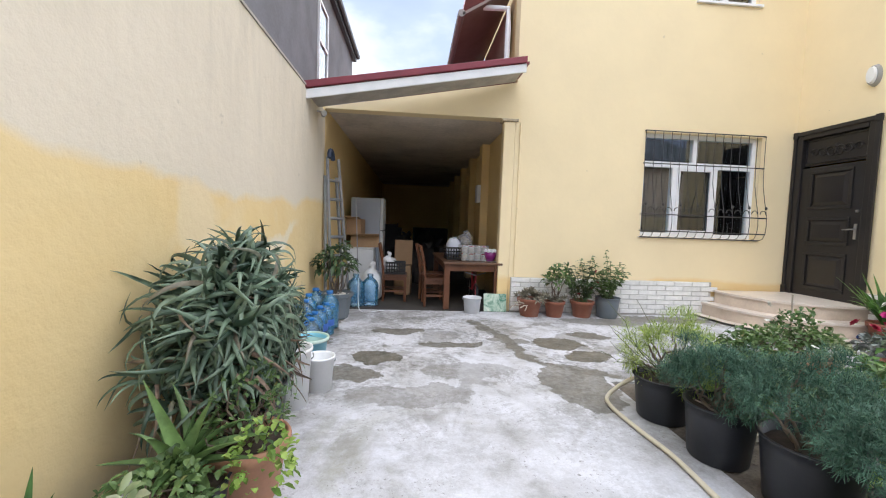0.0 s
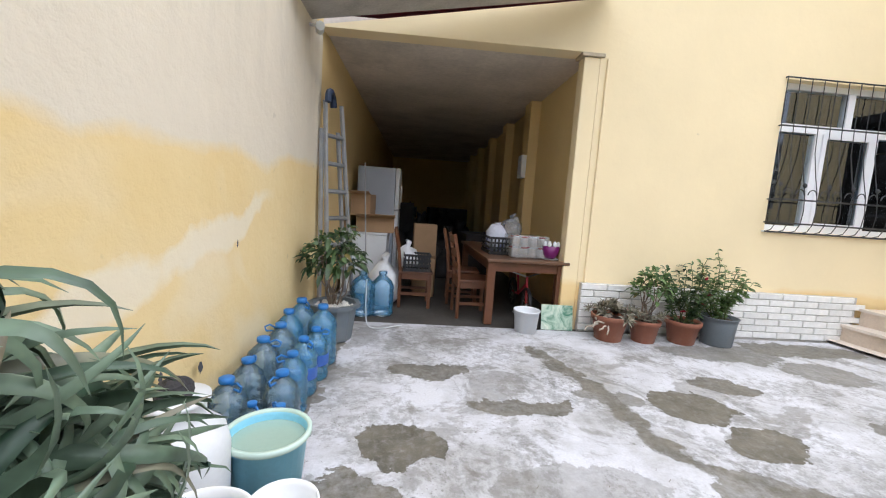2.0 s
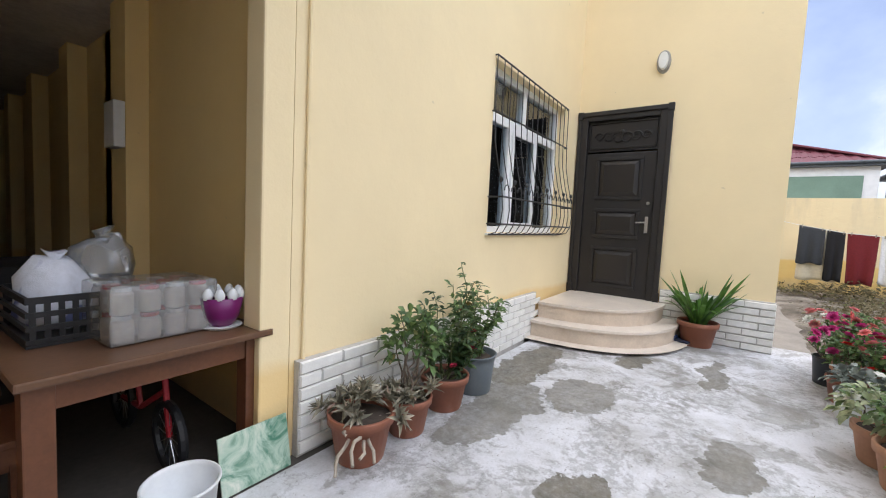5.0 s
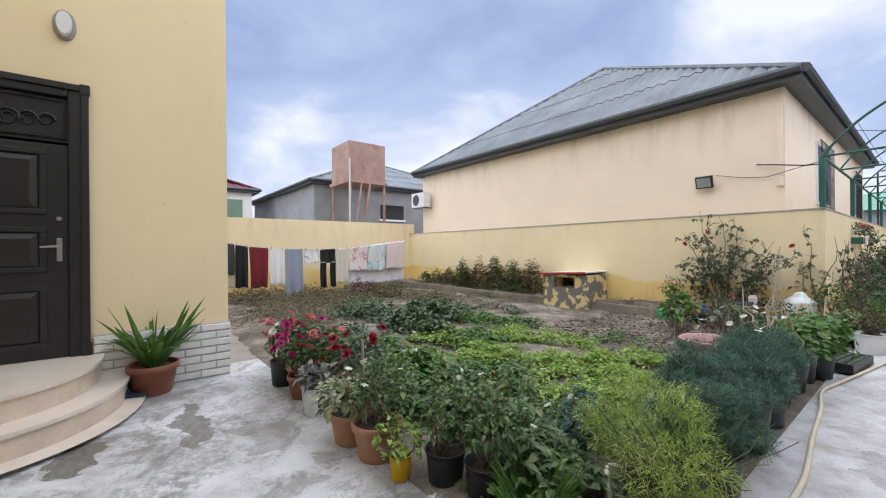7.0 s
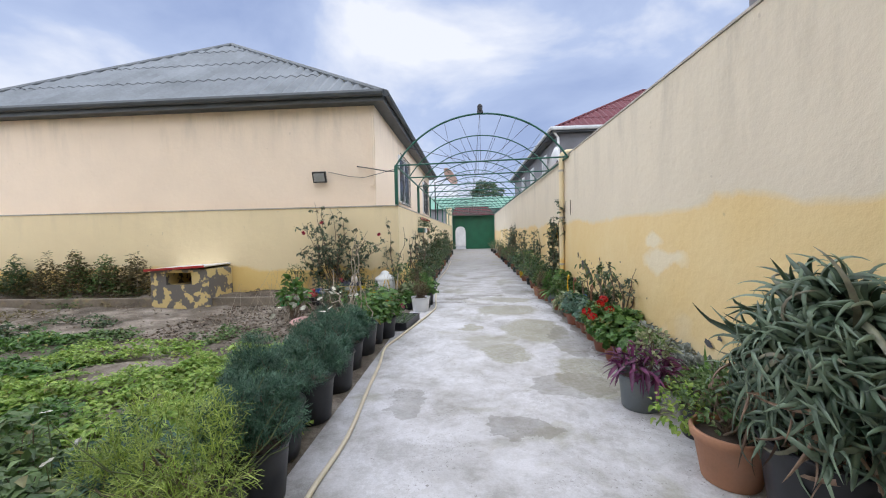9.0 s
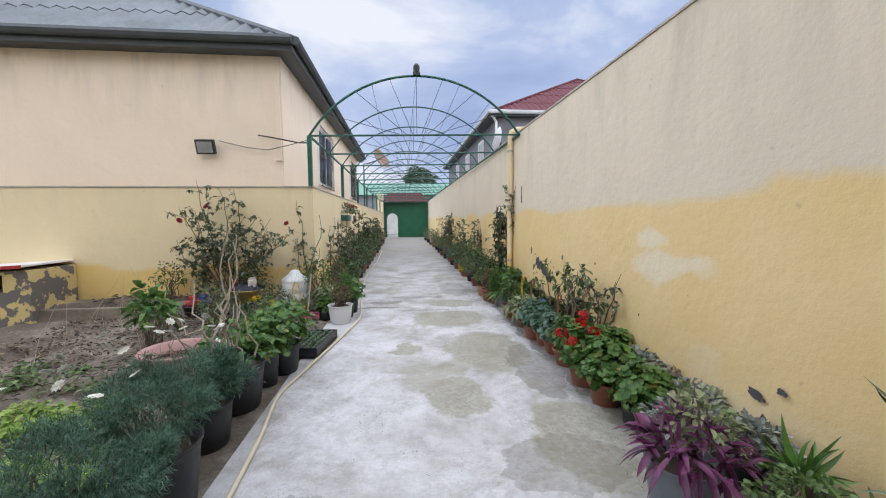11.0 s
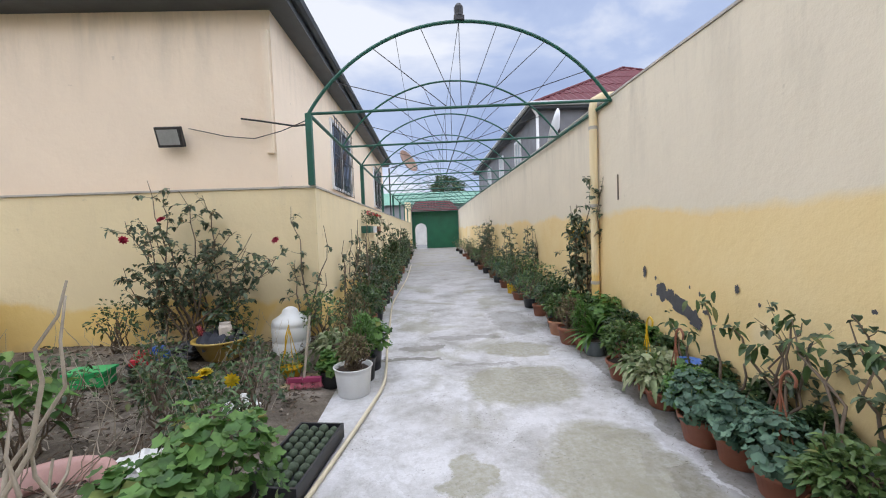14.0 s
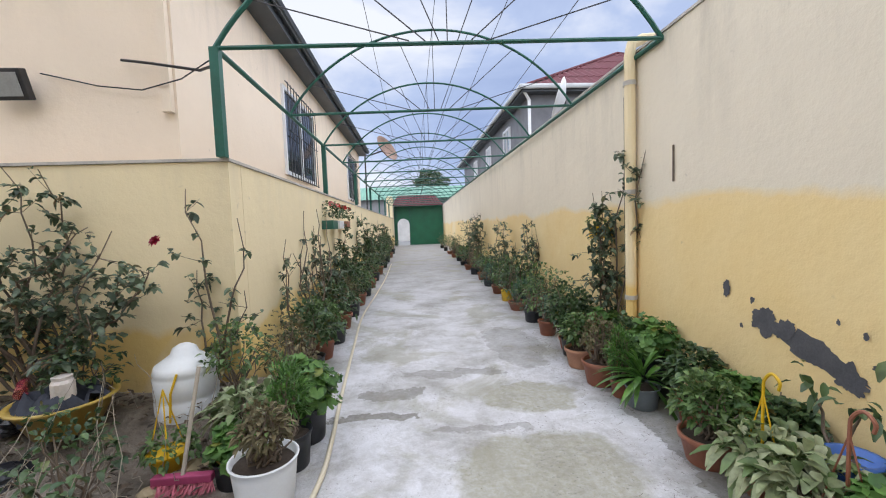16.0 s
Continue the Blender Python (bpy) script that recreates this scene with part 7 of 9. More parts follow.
for q4 in ((9.2, 9.26, 4.2, 6.2), (10.04, 10.1, 4.2, 6.2), (9.26, 10.04, 4.2, 4.26), (9.26, 10.04, 6.14, 6.2), (9.26, 10.04, 5.3, 5.36)):
    box(bm, -2.349, -2.30, *q4)
part("window_frame", bm, M_PVC, ww)
bm = bumesh()
box(bm, -2.349, -2.33, 9.26, 10.04, 4.26, 6.14)
part("pane", bm, M_GLASS, ww)
far_house("grey_maroon_house", -16.0, -3.9, -34.0, -15.4, 6.25, .4, [(-10, -29, 9.7), (-10, -20.5, 9.7)], M_DARKRENDER, M_REDTILE, "grey house with maroon tiled roof and pale gutter", .3)
for y in (-19.0, -23.4, -28.0):
    w = thing("arched_window", "white framed window in the grey house", "window", "grey house windows")
    bm = bumesh()
    for q4 in ((y - .6, y - .5, 4.2, 5.7), (y + .5, y + .6, 4.2, 5.7), (y - .5, y + .5, 4.2, 4.3), (y - .5, y + .5, 5.6, 5.7), (y - .04, y + .04, 4.3, 5.6)):
        box(bm, -3.898, -3.82, *q4)
    part("window_frame", bm, M_PVC, w)
    bm = bumesh()
    box(bm, -3.898, -3.87, y - .5, y + .5, 4.3, 5.6)
    part("pane", bm, M_GLASS, w)
w = thing("downpipe", "white rainwater downpipe on the grey house corner", "downpipe")
bm = bumesh()
tube(bm, [(-3.55, -15.1, 6.2), (-3.82, -15.3, 5.9), (-3.82, -15.3, 2.0)], .06, 8)
part("pipe", bm, M_PVC, w)
w = thing("gutter", "pale gutter along the maroon roof", "gutter")
bm = bumesh()
tube(bm, [(-3.42, -34.5, 6.27), (-3.42, -14.92, 6.27), (-16.4, -14.92, 6.27)], .09, 8)
part("pipe", bm, mat("pale_gutter", (.5, .52, .53), .5), w)
# roofs behind the covered passage
w = thing("passage_neighbour", "brown walled building with maroon sheet roof edge", "house")
bm = bumesh()
box(bm, 1.3, 1.357, HY + .5, 12.0, 3.7, 4.9)
part("wall", bm, mat("brown_render", (.36, .25, .19), .9, .15, 2, 30, .2), w)
bm = bumesh()
sloped(bm, HY + .25, 12.5, .55, 4.62, 1.355, 5.1, .05)
part("roof_edge", bm, mat("brown_soffit", (.24, .17, .15), .7, .15), w)
bm = bumesh()
tube(bm, [(.53, HY + .25, 4.66), (.53, 12.5, 4.66)], .06, 8)
part("gutter", bm, mat("taupe_gutter", (.26, .22, .2), .5), w)
bm = bumesh()
tube(bm, [(.9, HY + .4, 4.85), (1.28, HY + .3, 4.8), (1.29, HY + .3, 4.5), (1.29, HY + .3, 3.7)], .045, 8)
part("downpipe", bm, M_PVC, w)
# green roofed building and trees past the gate
w = thing("green_roof_building", "long building with a green corrugated roof past the gate", "building")
bm = bumesh()
box(bm, -14, 14, -60, -47, -.1, 4.6)
part("wall", bm, M_RAW, w)
bm = bumesh()
k = 90
pv = None
for i in range(k + 1):
    x = -15 + 30 * i / k
    zz = .05 * (i % 2)
    a_, b_2 = bm.verts.new((x, -46.3, 4.5 + zz)), bm.verts.new((x, -54, 6.6 + zz))
    if pv:
        bm.faces.new((pv[0], a_, b_2, pv[1]))
    pv = (a_, b_2)
part("roof", bm, mat("green_sheet", (.10, .26, .19), .6, .2, 1, 20, .1), w, "green corrugated roof")
t = thing("tree", "dark distant tree crown above the roofs", "tree", at=(-2.6, -66, 0))
v, q = stems([twig((0, 0, 0), (.2, 0, 6), 8, .2)] + [twig((0, 0, 4), (RNG.normal() * 1.6, RNG.normal() * 1.5, 7.5 + RNG.normal()), 6, .3) for _ in range(9)], .2, .04)
link_mesh("trunk", np_mesh("trunk", v, q), M_BARK, t, "", True)
leafy(t, (0, 0, 8.2), (2.6, 2.4, 1.9), 2200, .4, .22, L_DARK, .3, name="crown")

# water tank on stilts
tank = thing("water_tank", "rusty square steel water tank on stilts", "water tank", at=(16.9, -3.3, 0))
bm = bumesh()
box(bm, -.88, .88, -.85, .85, 4.35, 5.95)
bevelled(bm, .02)
part("tank_body", bm, M_RUST, tank)
for x, y in ((-.85, -.8), (-.85, .8), (.85, -.8), (.85, .8)):
    bm = bumesh()
    tube(bm, [(x, y, -.1), (x, y, 4.3)], .06, 6)
    part("leg", bm, M_RUST, tank)
bm = bumesh()
box(bm, -.95, .95, -.92, .92, 4.22, 4.345)
part("platform", bm, M_RUST, tank)
bm = bumesh()
for x0_, y0_ in ((-.93, .3), (-.93, -.1)):
    tube(bm, [(x0_, y0_, 4.3), (x0_ - .5, y0_ + .8, .8)], .035, 6)
part("brace", bm, M_RUST, tank)
bm = bumesh()
tube(bm, [(-.95, .86, 5.2), (-1.0, .9, 0)], .04, 6)
part("pipe", bm, mat("galvanised_pipe", (.5, .5, .5), .5), tank, "pale upright pipe")

# air conditioner on the neighbour's wall
ac = thing("air_conditioner", "white outdoor air conditioner unit on a bracket", "air conditioner", at=(13.35, LY - .38, 3.3))
bm = bumesh()
box(bm, -.4, .42, .12, .42, -.28, .28)
bevelled(bm, .02)
part("casing", bm, M_WHITEP, ac)
bm = bumesh()
lathe(bm, [(.2, 0), (.21, .012), (.19, .02), (.05, .01), (0, .02)], 20)
bmesh.ops.rotate(bm, verts=bm.verts, cent=(0, 0, 0), matrix=Matrix.Rotation(-math.pi / 2, 3, "X"))
bmesh.ops.translate(bm, verts=bm.verts, vec=(.1, .42, 0))
part("fan_grille", bm, M_GUTTER, ac)
bm = bumesh()
for x in (-.3, .3):
    box(bm, x - .015, x + .015, -.018, .42, -.31, -.285)
part("bracket", bm, M_IRON, ac)

# floodlight on the neighbour's wall, its cable and conduit
fl = thing("floodlight", "black square floodlight on the neighbour's wall", "floodlight", at=(3.82, LY - .4, 2.75))
bm = bumesh()
box(bm, -.15, .15, .10, .17, -.12, .12, Matrix.Rotation(radians(-18), 4, "X"))
bevelled(bm, .01)
part("housing", bm, M_IRON, fl)
bm = bumesh()
box(bm, -.12, .12, .172, .178, -.09, .09, Matrix.Rotation(radians(-18), 4, "X"))
part("lens", bm, mat("floodlight_lens", (.35, .36, .36), .2), fl)
bm = bumesh()
box(bm, -.02, .02, 0, .12, -.02, .02)
part("arm", bm, M_IRON, fl)
cb = thing("wall_cable", "loose thin cable along the neighbour's wall", "cable")
bm = bumesh()
tube(bm, [(3.65, LY - .37, 2.83), (3.2, LY - .36, 2.72), (2.85, LY - .35, 2.68), (2.5, LY - .3, 2.75), (2.1, -4.02, 2.78)], .006, 5)
part("cable", bm, M_IRON, cb)
bm = bumesh()
tube(bm, [(3.0, LY - .36, 2.93), (2.75, LY - .3, 2.88), (2.3, LY - .2, 2.78), (2.08, -4.03, 2.74)], .012, 5)
part("bracket_rod", bm, M_IRON, cb)
bm = bumesh()
box(bm, 2.62, 2.70, LY - .395, LY - .34, 2.5, 4.0)
setting("trim_neighbour_strip", bm, M_NEIGH, "narrow plaster strip near the wall corner", "trim")

# dishes
dish = thing("satellite_dish", "brown satellite dish on an arm above the alley", "satellite dish", at=(1.45, -14.0, 3.95))


def dish_parts(t, m, tilt, turn, r):
    bm = bumesh()
    lathe(bm, [(0, .0), (r * .5, .03 * r / .45), (r * .85, .1 * r / .45), (r, .15 * r / .45), (r * 1.02, .14 * r / .45), (r * .85, .08 * r / .45), (0, -.02)], 24)
    bmesh.ops.rotate(bm, verts=bm.verts, cent=(0, 0, 0), matrix=(Matrix.Rotation(turn, 3, "Z") @ Matrix.Rotation(tilt, 3, "Y")))
    part("reflector", bm, m, t, "", True)


dish_parts(dish, mat("rusty_dish", (.26, .17, .13), .7, .25), radians(62), radians(150), .45)
bm = bumesh()
tube(bm, [(0, 0, 0), (.4, .1, -.15), (.62, .1, -.2), (.62, .1, -2.0)], .025, 6)
part("mast", bm, M_IRON, dish)
dish = thing("satellite_dish", "white satellite dish behind the west wall", "satellite dish", at=(-2.0, -7.4, 3.45))
dish_parts(dish, M_WHITEP, radians(72), radians(-21), .36)
bm = bumesh()
tube(bm, [(0, 0, 0), (-.1, -.1, -.3), (-.1, -.1, -3.5)], .025, 6)
part("mast", bm, M_IRON, dish)

# drainpipe on the west wall
dp = thing("drainpipe", "cream painted drainpipe on the west wall", "drainpipe", at=(WX + .055, -4.42, 0))
bm = bumesh()
tube(bm, [(0, 0, .02), (0, 0, 2.95), (-.02, 0, 3.05), (-.12, 0, 3.10), (-.45, 0, 3.12)], .05, 12)
part("pipe", bm, M_LOW, dp)
bm = bumesh()
tube(bm, [(.0, -.085, .02), (.0, -.085, 2.6)], .012, 6)
part("conduit", bm, M_IRON, dp)
for z in (.7, 1.7, 2.7):
    bm = bumesh()
    lathe(bm, [(.052, z - .02), (.058, z - .02), (.058, z + .02), (.052, z + .02)], 12)
    part("clip", bm, M_TOPCAP, dp)
bm = bumesh()
box(bm, WX + .001, WX + .012, -3.88, -3.868, 1.74, 2.03)
setting("trim_wall_nail", bm, M_BARK, "thin rusty iron strip on the west wall", "iron strip")

# flaked paint on the west wall
def flake(cy, cz, ry, rz, lean, seed):
    bm = bumesh()
    out = WX + .003 + seed * .0004
    k = 90
    ring = []
    for i in range(k):
        a = 2 * math.pi * i / k
        f = 1 + .45 * noise.noise((math.cos(a) * 1.8 + seed, math.sin(a) * 1.8, seed))
        f += .22 * noise.noise((math.cos(a) * 5 + seed, math.sin(a) * 5, seed)) + .10 * noise.noise((math.cos(a) * 14 + seed, math.sin(a) * 14, seed))
        yy, zz = ry * f * math.cos(a), rz * f * math.sin(a)
        ring.append(bm.verts.new((out, cy + yy, cz + zz + lean * yy)))
    mid = bm.verts.new((out, cy, cz))
    for i in range(k):
        bm.faces.new((mid, ring[i], ring[(i + 1) % k]))
    return bm


M_BARE = mat("bare_dark_render", (.085, .085, .095), .9, .25, 10, 80, .4)
for i, (cy, cz, ry, rz, lean) in enumerate(((-2.72, .70, .26, .07, -.35), (-3.03, .80, .09, .08, 0), (-2.55, .62, .08, .07, -.2), (-2.9, .78, .07, .06, 0), (-3.32, .96, .03, .06, 0), (-2.1, .96, .02, .03, 0), (-1.9, .88, .012, .015, 0), (-2.42, .72, .03, .02, 0), (.75, .42, .06, .03, -.2), (.9, .5, .03, .02, 0), (-2.48, .86, .012, .02, 0), (-2.36, .8, .014, .012, 0), (-2.6, .9, .01, .016, 0), (-3.18, .74, .012, .014, 0), (-3.1, .92, .016, .022, 0), (-2.3, .62, .01, .012, 0), (-1.2, .98, .014, .012, 0), (-.4, .62, .01, .014, 0), (3.6, .5, .012, .03, 0), (4.3, 1.0, .01, .02, 0), (3.9, .42, .02, .03, 0))):
    setting("trim_paint_flake_%d" % (i + 1), flake(cy, cz, ry, rz, lean, i * 3.7), M_BARE, "bare dark patch where paint has flaked off", "flaked paint")
# garden hose
hose = thing("garden_hose", "long pale cream garden hose lying along the path", "garden hose")
HP = [(1.66, 2.95, .22), (1.58, 3.02, .14), (1.45, 3.02, .03), (1.40, 2.85, .018), (1.42, 2.5, .018), (1.45, 2.2, .018), (1.43, 1.6, .018), (1.5, .8, .018), (1.55, .1, .018), (1.62, -.5, .018), (1.55, -.95, .018), (1.42, -1.7, .018), (1.30, -2.4, .018), (1.22, -3.0, .018), (1.24, -3.5, .018), (1.3, -4.2, .018), (1.4, -5.6, .018), (1.5, -7.3, .018), (1.46, -9.5, .018), (1.44, -12, .018), (1.5, -16, .018)]


def smooth(pts, k=6):
    out = []
    P = [Vector(p) for p in pts]
    for i in range(len(P) - 1):
        a, b, c, d = P[max(i - 1, 0)], P[i], P[i + 1], P[min(i + 2, len(P) - 1)]
        for j in range(k):
            t = j / k
            out.append(.5 * ((2 * b) + (c - a) * t + (2 * a - 5 * b + 4 * c - d) * t * t + (3 * b - a - 3 * c + d) * t ** 3))
    return out + [P[-1]]


M_HOSE = mat("cream_hose", (.62, .56, .42), .5, .12, 6, 60, .05)
bm = bumesh()
tube(bm, smooth(HP), .016, 8)
part("hose", bm, M_HOSE, hose, "", True)
bm = bumesh()
tube(bm, smooth([(2.0, 2.75, .03), (2.15, 2.5, .12), (2.1, 2.3, .05), (2.3, 1.9, .05), (2.4, 1.6, .06)]), .016, 8)
part("hose_end", bm, M_HOSE, hose, "", True)

# ---- things in the yard and the covered passage ----
M_WOOD = mat("orange_brown_wood", (.135, .052, .024), .4, .3, 3, 60, .12)
M_WOODD = mat("dark_table_top", (.13, .065, .035), .4, .25, 3, 60, .1)
M_ALU = mat("weathered_aluminium", (.33, .34, .36), .5, .2, 6, 80, .1, .6)
M_CARD = mat("brown_cardboard", (.36, .23, .13), .9, .15, 3, 60, .1)
M_CRATE = mat("black_crate_plastic", (.012, .012, .014), .5, .2, 4, 60, .05)
M_FRIDGE = mat("grey_enamel", (.42, .46, .52), .4, .06, 2, 40, .03)
M_BAG = mat("white_plastic_bag", (.72, .73, .74), .5, .08, 5, 60, .15)
M_SACK = mat("dark_sack", (.035, .033, .035), .85, .3, 4, 40, .3)


def clear_plastic(name, col, alpha):
    m, n, l, b = nodes_of(name)
    t = n.new("ShaderNodeBsdfTransparent")
    t.inputs["Color"].default_value = (*[min(1, c * .16 + .86) for c in col], 1)
    b.inputs["Base Color"].default_value = (*col, 1)
    b.inputs["Roughness"].default_value = .06
    l.new(ramp(n, l, noise_node(n, l, n.new("ShaderNodeTexCoord").outputs["Object"], 9, 3), [(.3, tuple(c * .7 for c in col)), (.7, col)]), b.inputs["Base Color"])
    mx = n.new("ShaderNodeMixShader")
    mx.inputs[0].default_value = alpha
    l.new(t.outputs[0], mx.inputs[1])
    l.new(b.outputs[0], mx.inputs[2])
    g, f, m2 = n.new("ShaderNodeBsdfGlossy"), n.new("ShaderNodeFresnel"), n.new("ShaderNodeMixShader")
    g.inputs["Roughness"].default_value, f.inputs["IOR"].default_value = .05, 1.5
    l.new(f.outputs[0], m2.inputs[0])
    l.new(mx.outputs[0], m2.inputs[1])
    l.new(g.outputs[0], m2.inputs[2])
    l.new(m2.outputs[0], n["Material Output"].inputs["Surface"])
    return m


P_BLUE = clear_plastic("clear_blue_plastic", (.13, .52, .90), .30)
P_CLEAR = clear_plastic("clear_plastic", (.36, .64, .86), .20)
P_RED = clear_plastic("clear_red_plastic", (.6, .08, .12), .5)
M_CAPB = mat("blue_cap_plastic", (.02, .16, .46), .4, .08)
M_CAPR = mat("red_plastic", (.52, .03, .05), .4, .08)
M_LABELB = mat("blue_label", (.04, .12, .42), .5, .2, 12)


def bottle(x, y, r, h, m, cap, label, handle=True, band=False, group="water bottles by the wall"):
    t = thing("water_bottle", label, "bottle", group, (x, y, 0), random.uniform(0, 360))
    bm = bumesh()
    prof = [(0, 0), (r * .9, 0), (r, .015)]
    k = 17
    for i in range(k):
        z = .03 + (h * .62 - .03) * i / (k - 1)
        prof.append((r * (1.0, .99, .945, .99)[i % 4], z))
    prof += [(r * .98, h * .66), (r * .8, h * .78), (r * .42, h * .88), (r * .3, h * .91), (r * .3, h * .95)]
    lathe(bm, prof, 20)
    part("body", bm, m, t, "", True)
    bm = bumesh()
    lathe(bm, [(r * .34, h * .935), (r * .36, h * .94), (r * .36, h), (r * .3, h * 1.01), (0, h * 1.01)], 14)
    part("cap", bm, cap, t, "", True)
    if handle:
        bm = bumesh()
        tube(bm, [(r * .33, 0, h * .92), (r * .7, 0, h * .97), (r * 1.0, 0, h * .93), (r * .9, 0, h * .86), (r * .5, 0, h * .87)], .006, 6)
        part("handle", bm, cap, t)
    if band:
        bm = bumesh()
        lathe(bm, [(r * 1.005, h * .3), (r * 1.012, h * .31), (r * 1.012, h * .5), (r * 1.005, h * .51)], 20)
        part("label_band", bm, M_LABELB, t, "printed blue label")
    return t


B = [(-1.33, 5.18, .105, .40, P_BLUE), (-1.12, 5.02, .105, .40, P_BLUE), (-1.35, 4.92, .1, .38, P_BLUE), (-1.10, 4.74, .085, .32, P_BLUE), (-1.32, 4.66, .1, .36, P_CLEAR), (-1.12, 4.50, .085, .33, P_BLUE), (-1.34, 4.40, .1, .35, P_CLEAR), (-1.12, 4.27, .085, .32, P_BLUE), (-1.33, 4.15, .09, .32, P_CLEAR), (-1.10, 4.03, .09, .31, P_CLEAR), (-1.33, 3.9, .095, .32, P_CLEAR), (-1.36, 3.66, .085, .30, P_CLEAR), (-1.18, 3.84, .06, .24, P_CLEAR)]
for i, (x, y, r, h, m) in enumerate(B):
    bottle(x, y, r * 1.08, h * 1.16, m, M_CAPB, "large clear blue water bottle with blue cap" if m is P_BLUE else "large clear plastic water bottle with blue cap", True, i in (3, 5))
bottle(-1.05, 3.86, .07, .26, P_RED, M_CAPB, "reddish plastic bottle with blue cap")
bottle(-.78, 6.45, .135, .5, P_BLUE, P_BLUE, "big blue water cooler bottle on the floor", False, group="cooler bottles")
bottle(-1.0, 6.40, .135, .5, P_BLUE, P_BLUE, "big blue water cooler bottle on the floor", False, group="cooler bottles")


def bucket(name, label, x, y, r, h, m, rim=None, fill=None, flare=.82, cat="bucket"):
    t = thing(name, label, cat, "", (x, y, 0))
    bm = bumesh()
    lathe(bm, [(0, .004), (r * flare, 0), (r * .97, h * .93), (r * 1.02, h * .935), (r * 1.05, h * .97), (r * 1.04, h), (r * .98, h), (r * .95, h * .93), (r * (flare - .02), .02), (0, .02)], 32)
    part("shell", bm, m, t, "", True)
    if rim:
        bm = bumesh()
        lathe(bm, [(r * 1.045, h * .93), (r * 1.075, h * .95), (r * 1.07, h * 1.01), (r * .97, h * 1.012), (r * .965, h * .97)], 32)
        part("rim", bm, rim, t, "", True)
    if fill:
        bm = bumesh()
        lathe(bm, [(r * .95, h * .86), (0, h * .86)], 24)
        part("water", bm, fill, t, "still water in the bucket")
    bm = bumesh()
    tube(bm, smooth([(r * 1.06, 0, h * .92), (r * .85, r * .75, h * .72), (0, r * 1.1, h * .62), (-r * .85, r * .75, h * .72), (-r * 1.06, 0, h * .92)], 4), .004, 6)
    part("handle", bm, M_CHROME, t)
    return t


M_BUCKETW = mat("bright_white_plastic", (.84, .85, .86), .4, .04, 4, 60, .02, dirt=(.15, (.66, .64, .6)))
M_WATER = mat("bucket_water", (.30, .42, .36), .05, .05, relief=.0)
M_LBLUE = mat("light_blue_plastic", (.26, .62, .78), .35, .1, 5, 60, .02, dirt=(.35, (.45, .68, .76)))
M_MINT = mat("mint_rim_plastic", (.52, .66, .58), .4, .05)
bucket("tub", "light blue patterned tub full of water with mint rim", -1.0, 3.56, .165, .31, M_LBLUE, M_MINT, M_WATER, .8, "tub")
bucket("bucket", "white plastic bucket beside the blue tub", -.82, 3.2, .115, .27, M_BUCKETW)
bucket("bucket", "tall white plastic bucket standing near the aloe", -.96, 2.93, .145, .42, M_BUCKETW)
bucket("bucket", "small white paint bucket by the table leg", .82, 6.06, .14, .24, M_WHITEP)
churn = thing("churn", "white plastic churn closed with black cloth", "churn", at=(-1.25, 3.34, 0))
bm = bumesh()
lathe(bm, [(0, 0), (.17, 0), (.18, .02), (.18, .36), (.165, .42), (.11, .47), (.1, .48), (.1, .54), (.115, .545), (.115, .56), (0, .56)], 28)
part("body", bm, M_WHITEP, churn, "", True)
bm = bumesh()
bmesh.ops.create_icosphere(bm, subdivisions=4, radius=.062)
for v in bm.verts:
    v.co = v.co * (1 + .16 * noise.noise(v.co * 30) + .07 * noise.noise(v.co * 90)) + Vector((0, 0, .575))
part("cloth_plug", bm, M_SACK, churn, "crumpled black cloth")

# grey planter with leafy shrub and pebbles
t = thing("planter", "grey plastic planter with leafy shrub and white pebbles", "potted plant", "potted plants", (-1.14, 5.56, 0))
bm = bumesh()
lathe(bm, [(0, 0), (.15, 0), (.165, .02), (.2, .3), (.235, .31), (.24, .35), (.2, .35), (.19, .3), (0, .3)], 10)
part("pot", bm, M_GREYP, t)
n = 120
a, r = RNG.uniform(0, 6.28, n), .18 * np.sqrt(RNG.random(n))
bm = bumesh()
for i in range(n):
    q4 = bmesh.ops.create_icosphere(bm, subdivisions=1, radius=.016, matrix=Matrix.Translation((r[i] * math.cos(a[i]), r[i] * math.sin(a[i]), .315 + .01 * random.random())))
tagged(part("pebble_layer", bm, mat("white_pebble", (.68, .66, .62), .7, .15), t, "white pebbles"), kind="stuff")
leafy(t, (0, 0, .72), (.25, .24, .28), 260, .10, .055, L_DARK, .6, base=(0, 0, .3), nst=12)

# ladder
lad = thing("ladder", "folded grey aluminium step ladder leaning on the wall", "ladder")
for k, (yo, xo, top) in enumerate(((0, 0, 2.28), (.0, -.09, 2.0))):
    for s in (-1, 1):
        bm = bumesh()
        b0, b1 = Vector((-1.22 + xo + s * .11, 6.33 + s * .17, 0)), Vector((-1.37 + xo * .3 + s * .06, 6.28 + s * .11, top))
        tube(bm, [b0, b0.lerp(b1, .5), b1], .026, 6)
        part("rail", bm, M_ALU, lad)
    if k == 0:
        for i in range(7):
            f = .1 + .125 * i
            bm = bumesh()
            c = Vector((-1.22, 6.33, 0)).lerp(Vector((-1.37, 6.28, top)), f)
            w = Vector((.11 - .05 * f, .17 - .06 * f, 0))
            tube(bm, [c - w, c + w], .024, 6)
            part("tread", bm, M_ALU, lad)
bm = bumesh()
